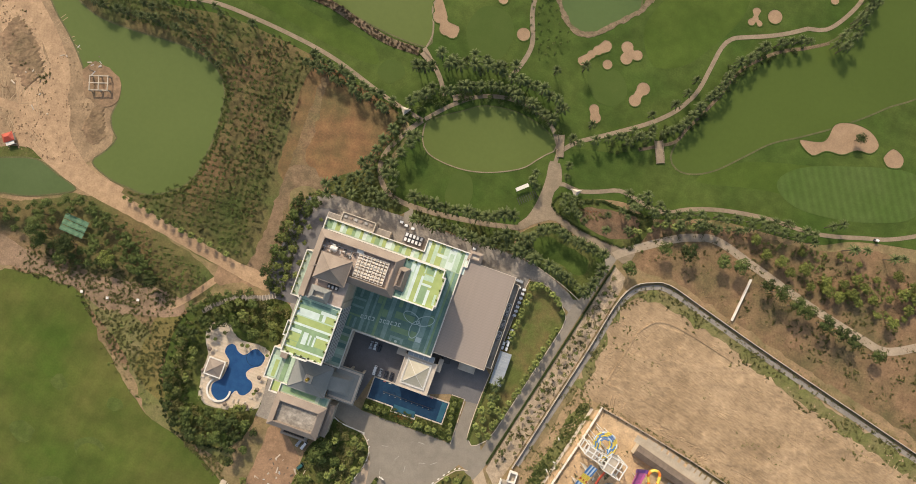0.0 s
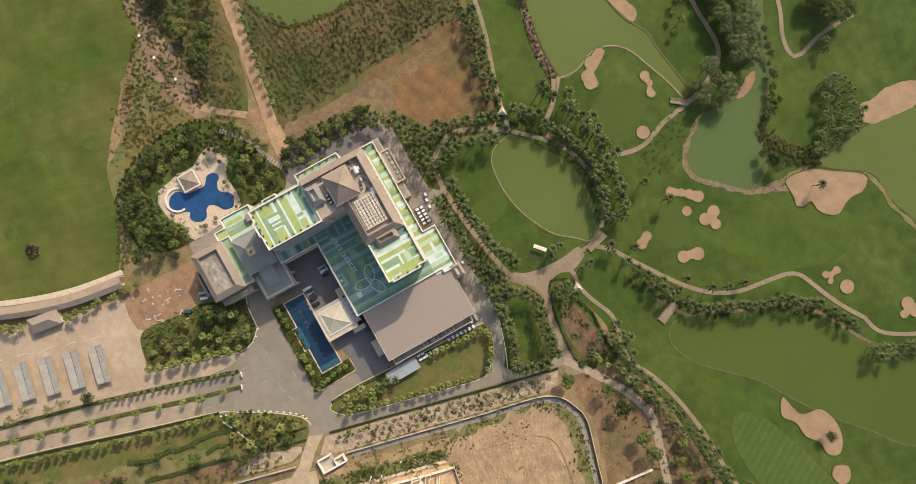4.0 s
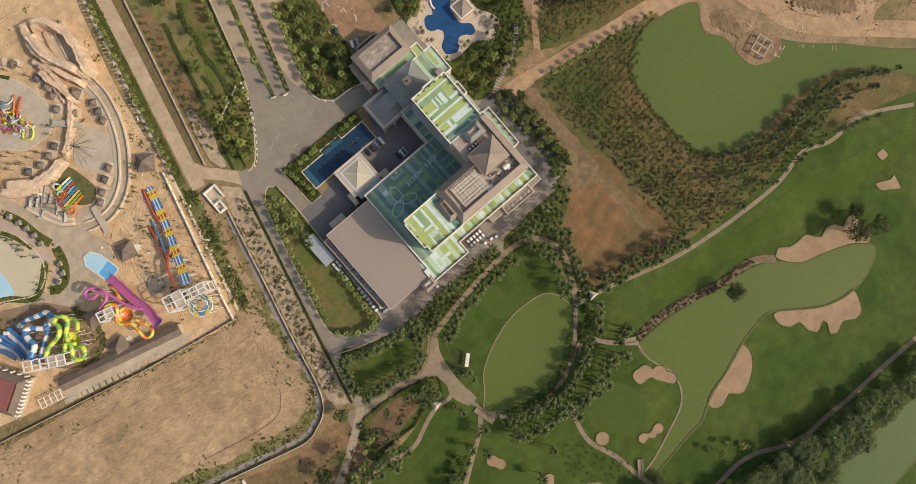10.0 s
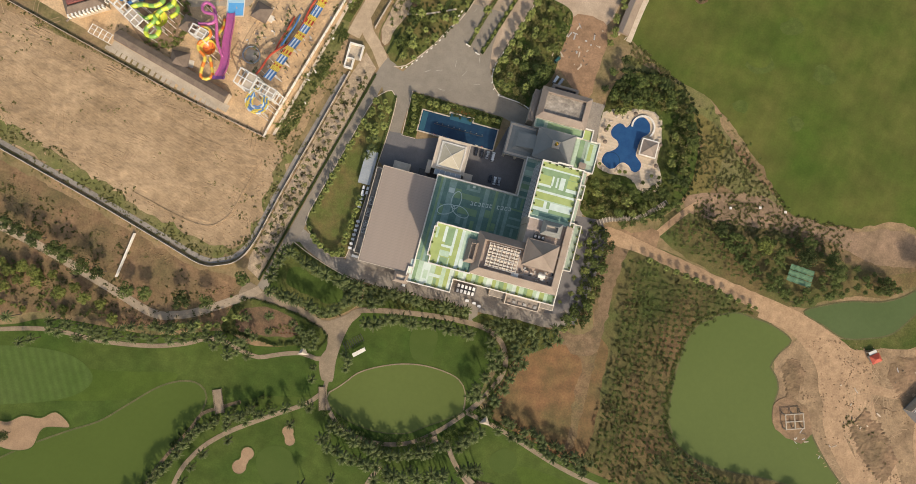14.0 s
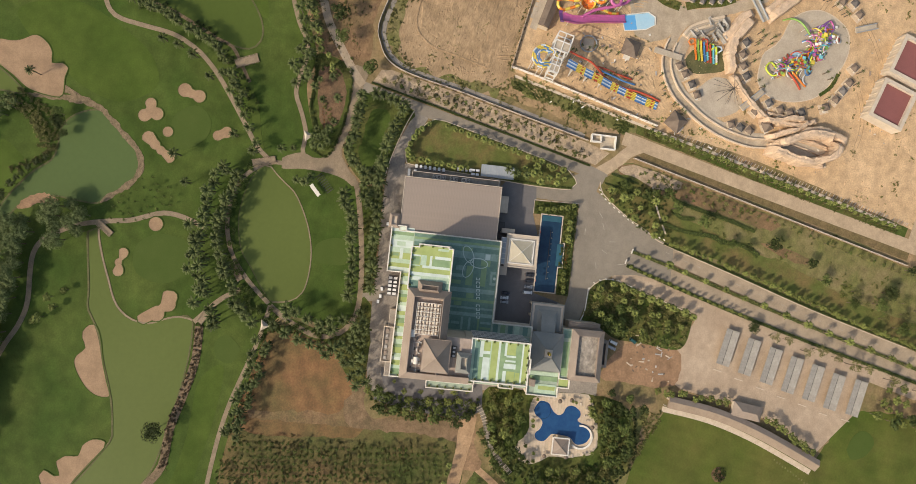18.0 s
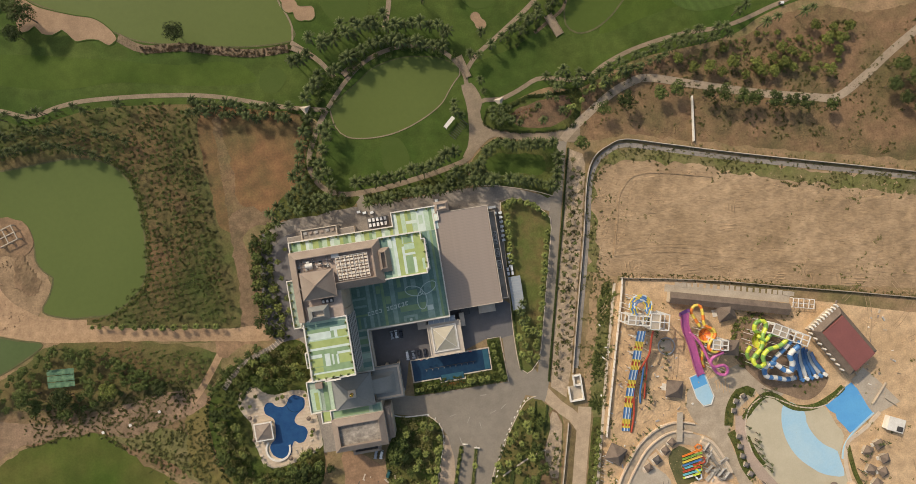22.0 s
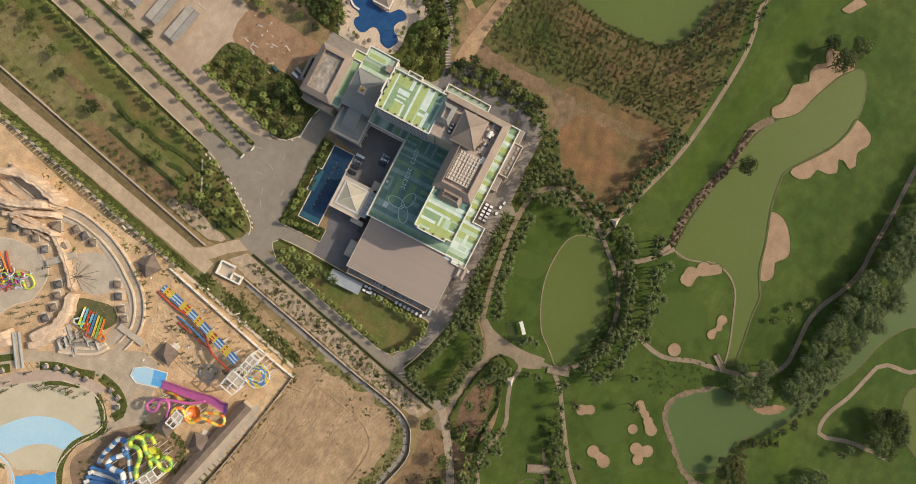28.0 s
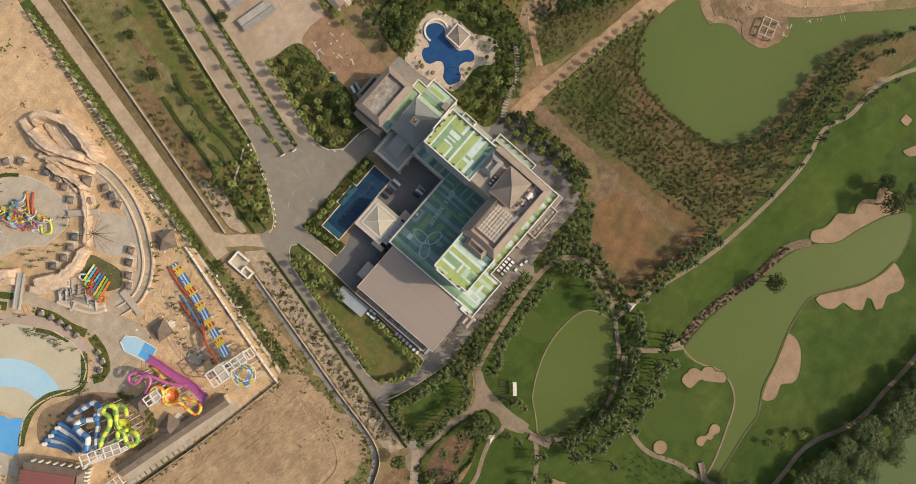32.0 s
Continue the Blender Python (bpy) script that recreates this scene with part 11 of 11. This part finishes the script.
ribbon("kerb", [(-89.5, -25.6), (-78.8, -30.2), (-62, -35.4), (-50, -37.8)], 0.4, 0.28, KERB, "pale kerb of the palm garden", category="kerb")
guard = thing("gatehouse", "unroofed white-walled gatehouse beside the road", "gatehouse")
part("wall", boxes((-88.4, 73.4, 0, -87.8, 87.4, 2.6), (-87.75, 86.8, 0, -80.6, 87.4, 2.6), (-81.2, 79.4, 0, -80.6, 86.75, 2.6), (-87.75, 78.6, 0, -84.4, 79.2, 2.6), (-84.6, 73.4, 0, -84.0, 79.2, 2.6), (-87.75, 73.4, 0, -84.65, 74.0, 2.6)), WHITE, guard)
part("floor", boxes((-87.7, 74.1, 0.05, -84.7, 86.7, 0.25), (-84.65, 79.3, 0.05, -81.3, 86.7, 0.25)), CONCRETE, guard)
WORN = mat("worn_road_paint", (0.40, 0.36, 0.30), (0.30, 0.26, 0.21), big=0.6, fine=2, grain=0.25)
arrow = [(-38, 86, 20), (-30, 92, 95), (-24, 88, 60), (-44, 84, 35), (-18, 98, 100), (-34, 76, 0), (-26, 104, 100), (-16, 84, 10)]
for x, y, a in arrow:
    tagged(part("road_marking", turned_box(bmesh.new(), x, y, 0.12, 0.128, 3.6, 0.35, a), WORN), "worn white road marking", "road marking", "road markings", "structure")
for k, q in enumerate(spline([(-27.2, 124), (-14.8, 163), (0.4, 211.5), (15.6, 267), (27.5, 310)], False, 3.5)):
    if k % 2 == 0:
        tagged(part("road_marking", turned_box(bmesh.new(), q.x, q.y, 0.115, 0.124, 2.6, 0.2, 73), WORN), "worn white lane dash", "road marking", "lane dashes", "structure")
for x, y, a in ((-20, 100, 76), (-26, 103, 74)):
    s = thing("direction_sign", "small white sign on the median", "sign", (x, y, 0.1), "", a)
    part("post", boxes((-0.1, -0.1, 0, 0.1, 0.1, 2.2)), STEEL, s)
    part("panel", boxes((-0.1, -1.4, 1.2, 0.1, 1.4, 2.6)), WHITE, s)

CANOPY = mat("dusty_canopy_sheet", (0.36, 0.33, 0.28), (0.29, 0.26, 0.22), big=0.25, fine=1.4, rough=0.6, grain=0.16, mid=0.1)

# car park canopies and range shelter
for k, (x, y) in enumerate(((21.5, 162.1), (25.4, 174.9), (29.2, 187.8), (33, 200.5), (36.2, 213.1), (40, 225.7), (42.2, 239))):
    c = thing("car_canopy", "double grey sheet-metal parking canopy", "canopy", (x, y, 0.1), "car park canopies", -12.7)
    for e in (-1, 1):
        bm = bmesh.new()
        v = [bm.verts.new(p) for p in ((-10.2, e * 0.15, 2.6), (10.2, e * 0.15, 2.6), (10.2, e * 3.8, 3.1), (-10.2, e * 3.8, 3.1), (-10.2, e * 0.15, 2.45), (10.2, e * 0.15, 2.45), (10.2, e * 3.8, 2.95), (-10.2, e * 3.8, 2.95))]
        for f in ((0, 1, 2, 3), (7, 6, 5, 4), (0, 4, 5, 1), (1, 5, 6, 2), (2, 6, 7, 3), (3, 7, 4, 0)):
            bm.faces.new([v[q] for q in f])
        bmesh.ops.recalc_face_normals(bm, faces=bm.faces)
        part("roof", bm, CANOPY, c)
    part("gutter", boxes((-10.2, -0.2, 2.2, 10.2, 0.2, 2.4)), DARKMETAL, c)
    for j in range(5):
        part("post", boxes((-9.9 + j * 4.9, -0.12, 0, -9.7 + j * 4.9, 0.12, 2.3)), STEEL, c)
    part("kerb", boxes((13.8, -2.6, 0, 14.3, 2.6, 0.22)), KERB, c)
shelter = thing("range_shelter", "long curved practice range shelter with a beige roof", "shelter")
line = spline([(54.6, 131.5), (58.8, 159), (67.4, 186.5), (82, 220)], False, 4.0)
part("wall", ribbon_mesh([q + Vector((-1.4, 0.4, 0)) for q in line], 1.0, 3.2, 3.2), CREAM, shelter)
bm = bmesh.new()
rows = []
for i, q in enumerate(line):
    d = line[min(i + 1, len(line) - 1)] - line[max(i - 1, 0)]
    s = Vector((-d.y, d.x, 0)).normalized()
    rows.append([bm.verts.new(q + s * u + Vector((0, 0, z))) for u, z in ((3.4, 3.2), (0.6, 4.6), (-3.4, 3.4), (-3.3, 3.2), (3.3, 3.0))])
for p, q in zip(rows, rows[1:]):
    for k in range(5):
        bm.faces.new((p[k], p[(k + 1) % 5], q[(k + 1) % 5], q[k])).material_index = 1 if k == 0 else 0
bm.faces.new(rows[0])
bm.faces.new(rows[-1][::-1])
bmesh.ops.recalc_face_normals(bm, faces=bm.faces)
part("roof", bm, [mat("beige_shelter_roof", (0.315, 0.24, 0.17), (0.265, 0.198, 0.14), big=0.2, fine=2, grain=0.1), ROOF_BROWN], shelter)
for q in line[::2]:
    part("post", boxes((q.x + 2.4, q.y - 1.0, 0, q.x + 2.6, q.y - 0.8, 3.2)), STEEL, shelter)
part("tee_strip", ribbon_mesh([q + Vector((5.0, -1.6, 0)) for q in line], 3.0, 0.12, 0.1), KERB, shelter)
for k in range(18):
    u = k / 17
    mat_x, mat_y = 81.8 + 16.8 * u + 0.5 * (k % 2), 197.2 + 28.8 * u
    tagged(part("practice_mat", boxes((mat_x - 0.55, mat_y - 0.4, 0.05, mat_x + 0.55, mat_y + 0.4, 0.12)), VERGE), "worn practice mat on the range turf", "mat", "practice mats on the range")
lodge = thing("range_lodge", "brown hipped lodge joined to the range shelter", "building", (55.6, 176.4, 0), "", -8)
part("wall", boxes((-3.4, -7.4, 0, 3.4, 7.4, 3.4)), CREAM, lodge)
part("roof", hip(bmesh.new(), -4.2, -8.4, 4.2, 8.4, 3.4, 6.0, 4.2), ROOF_BROWN, lodge)

# golf course buildings and bridges
sh = thing("cart_shelter", "white flat-roofed open cart shelter", "shelter", (-39.6, -73.7, 0.1), "", 42)
part("roof", boxes((-3.7, -1.0, 2.6, 3.7, 1.0, 2.75)), WHITE, sh)
for x in (-3.4, -1.15, 1.15, 3.4):
    for y in (-0.85, 0.85):
        part("post", boxes((x - 0.08, y - 0.08, 0, x + 0.08, y + 0.08, 2.6)), STEEL, sh)
for k in range(9):
    part("rail", boxes((-6 + k * 1.3, 4.0, 0, -5.7 + k * 1.3, 8.2, 0.5)), DARKMETAL, sh)
for x, y, a in ((35.6, -92.4, 0), (-68.4, -81.0, 10)):
    h = thing("tee_hut", "small tent-like shelter with a pale three-sided roof", "shelter", (x, y, 0.1), "", a)
    bm = bmesh.new()
    v = [bm.verts.new(p) for p in ((-3, -1.6, 2.3), (3, -1.6, 2.3), (0, 3.2, 2.3), (0, 0, 4.0))]
    for f in ((0, 1, 3), (1, 2, 3), (2, 0, 3), (0, 2, 1)):
        bm.faces.new([v[k] for k in f])
    part("roof", bm, CREAM, h)
    for px, py in ((-2.6, -1.4), (2.6, -1.4), (0, 2.8)):
        part("post", boxes((px - 0.08, py - 0.08, 0, px + 0.08, py + 0.08, 2.4)), STEEL, h)
def bridge(a, b, w, label):
    ob = thing("bridge", label, "bridge")
    A, B = Vector((*a, 0)), Vector((*b, 0))
    part("deck", ribbon_mesh([A, B], w, 0.7, 0.4), CARTPATH, ob)
    s = Vector((-(B - A).y, (B - A).x, 0)).normalized() * (w / 2)
    for e in (-1, 1):
        part("rail", ribbon_mesh([A + s * e, B + s * e], 0.18, 1.5, 0.3), CARTPATH, ob)
        n = int((B - A).length / 2)
        for k in range(n + 1):
            p = A + (B - A) * (k / n) + s * e
            part("baluster", boxes((p.x - 0.1, p.y - 0.1, 0.3, p.x + 0.1, p.y + 0.1, 1.3)), KERB, ob)


bridge((-54, -97), (-50.6, -109), 3.2, "concrete cart bridge over the channel")
bridge((-107.6, -112.4), (-102.6, -124), 4.4, "small concrete bridge at the pond end")
bridge((13, -108), (4, -114), 3.0, "wooden cart bridge on the pond rim")
bridge((38, -127), (31, -123), 3.0, "stone footbridge near the green")
bridge((-10, -186), (-4, -178), 3.0, "concrete bridge under the trees")
ribbon("channel_bank", [(-52, -103), (-60, -106.5), (-66, -108.3), (-79.7, -111.3), (-94.9, -118.1), (-106, -124), (-114, -130)], 4.4, 0.15, WATER_C, "narrow dark water channel", category="channel")
wall = thing("white_wall", "free-standing white wall in the scrub", "wall")
part("panel", ribbon_mesh([Vector((-175, -68, 0)), Vector((-172, -43, 0))], 0.4, 2.0, 2.0), WHITE, wall)

# yard by the east pond, tin huts
hut1 = thing("tin_hut", "small hut with a bright red roof", "hut", (236.3, -5.2, 0.1), "", 37)
part("lean_to", boxes((-2.3, 2.55, 1.9, 2.3, 4.4, 2.05), (-2.2, 4.1, 0, -2.0, 4.3, 1.9), (2.0, 4.1, 0, 2.2, 4.3, 1.9)), WHITE, hut1, "white lean-to roof")
part("wall", boxes((-2.4, -1.9, 0, 2.4, 1.9, 2.4)), CREAM, hut1)
part("roof", hip(bmesh.new(), -3, -2.5, 3, 2.5, 2.4, 3.6, 1.0), P_RED, hut1)
frame_ = thing("unfinished_house", "unfinished house frame of pale concrete", "building", (200, -50, 0.1), "", 18)
for x in (-5, 0, 5):
    for y in (-4, 4):
        part("column", boxes((x - 0.3, y - 0.3, 0, x + 0.3, y + 0.3, 3.0)), CONCRETE, frame_)
for y in (-4, 0, 4):
    part("beam", boxes((-5.4, y - 0.25, 2.7, 5.4, y + 0.25, 3.05)), CONCRETE, frame_)
for x in (-5, 0, 5):
    part("beam", boxes((x - 0.25, -4.2, 2.72, x + 0.25, 4.2, 3.08)), CONCRETE, frame_)
sheet("mound", [(212, -58), (199, -60), (190, -54), (189, -43), (195, -38), (207, -42)], 0.3, CHURN, label="reddish earth spit in the pond", category="earth mound", ragged=2.5)
shade = thing("shade_net", "rippled green shade net over a nursery", "shade net", (184, 28.2, 0), "", -4)
shade.scale = (1.35, 0.9, 1.15)
bm = bmesh.new()
NET = mat("green_net", (0.13, 0.22, 0.12), (0.09, 0.17, 0.10), big=0.5, fine=3, grain=0.25)
for i in range(3):
    grid = [[bm.verts.new((-5.2 + 0.8 * c, -5.4 + 3.7 * i + 1.1 * j + 0.12 * math.sin(c * 2.1), 2.5 + 0.12 * math.sin(c * 1.7 + i) - 0.1 * (j % 2) + r5.uniform(-0.06, 0.06))) for c in range(14)] for j in range(4)]
    for p, q in zip(grid, grid[1:]):
        for c in range(13):
            bm.faces.new((p[c], p[c + 1], q[c + 1], q[c]))
part("net", bm, NET, shade)
for x, y in ((-5, -5.2), (5, -5.2), (-5, 5.2), (5, 5.2), (0, 0)):
    part("post", boxes((x - 0.08, y - 0.08, 0, x + 0.08, y + 0.08, 2.6)), BARK, shade)
for k in range(60):
    x, y = r5.choice(((240, -40), (225, -20), (215, -60), (260, -10), (30, 118), (36, 126), (32, 112)))
    x, y = x + r5.uniform(-12, 12), y + r5.uniform(-7, 7)
    tagged(part("debris", turned_box(bmesh.new(), x, y, 0.1, 0.1 + r5.uniform(0.15, 0.5), r5.uniform(0.5, 3.6), r5.uniform(0.3, 0.8), r5.uniform(0, 180)), (CONCRETE, BARK, PANEL, KERB)[k % 4]), "loose timber and rubble on bare ground", "debris", "yard debris")

for x, y in ((168.7, 60.7), (154.2, 59.3), (138.1, 54.8)):
    m_ = thing("concrete_chamber", "small white concrete manhole chamber in bare soil", "manhole", (x, y, 0.08), "manhole chambers", 12)
    part("wall", boxes((-0.6, -0.6, 0, 0.6, 0.6, 0.5)), CONCRETE, m_)
    part("lid", boxes((-0.7, -0.7, 0.5, 0.7, 0.7, 0.6)), WHITE, m_)

# unfinished steel-roofed building at the edge of the churned yard
barn = thing("steel_shed", "unfinished dark shed with white steel roof trusses", "shed", (284, -20, 0), "", -32)
part("slab", boxes((-16, -20, 0, 16, 22, 0.25)), COURT, barn)
part("wall", boxes((-15.6, -19.6, 0.25, -15.2, 21.6, 5.0), (15.2, -19.6, 0.25, 15.6, 21.6, 5.0)), CONCRETE, barn)
part("roof", boxes((-2, -19, 5.0, 15.4, 21, 5.3)), DARKMETAL, barn)
for k in range(12):
    part("truss", boxes((-15.4, -18 + k * 3.4, 5.3, 15.2, -17.8 + k * 3.4, 5.7)), STEEL, barn)
for k in range(5):
    part("purlin", boxes((-15 + k * 3.2, -19, 5.71, -14.8 + k * 3.2, 20, 5.85)), STEEL, barn)

# the patterns that the plants were copied from are taken away again
for ob in KINDS + BUSHES + SAPLINGS + CLODS + TUFTS:
    for ch in list(ob.children):
        bpy.data.objects.remove(ch)
    bpy.data.objects.remove(ob)
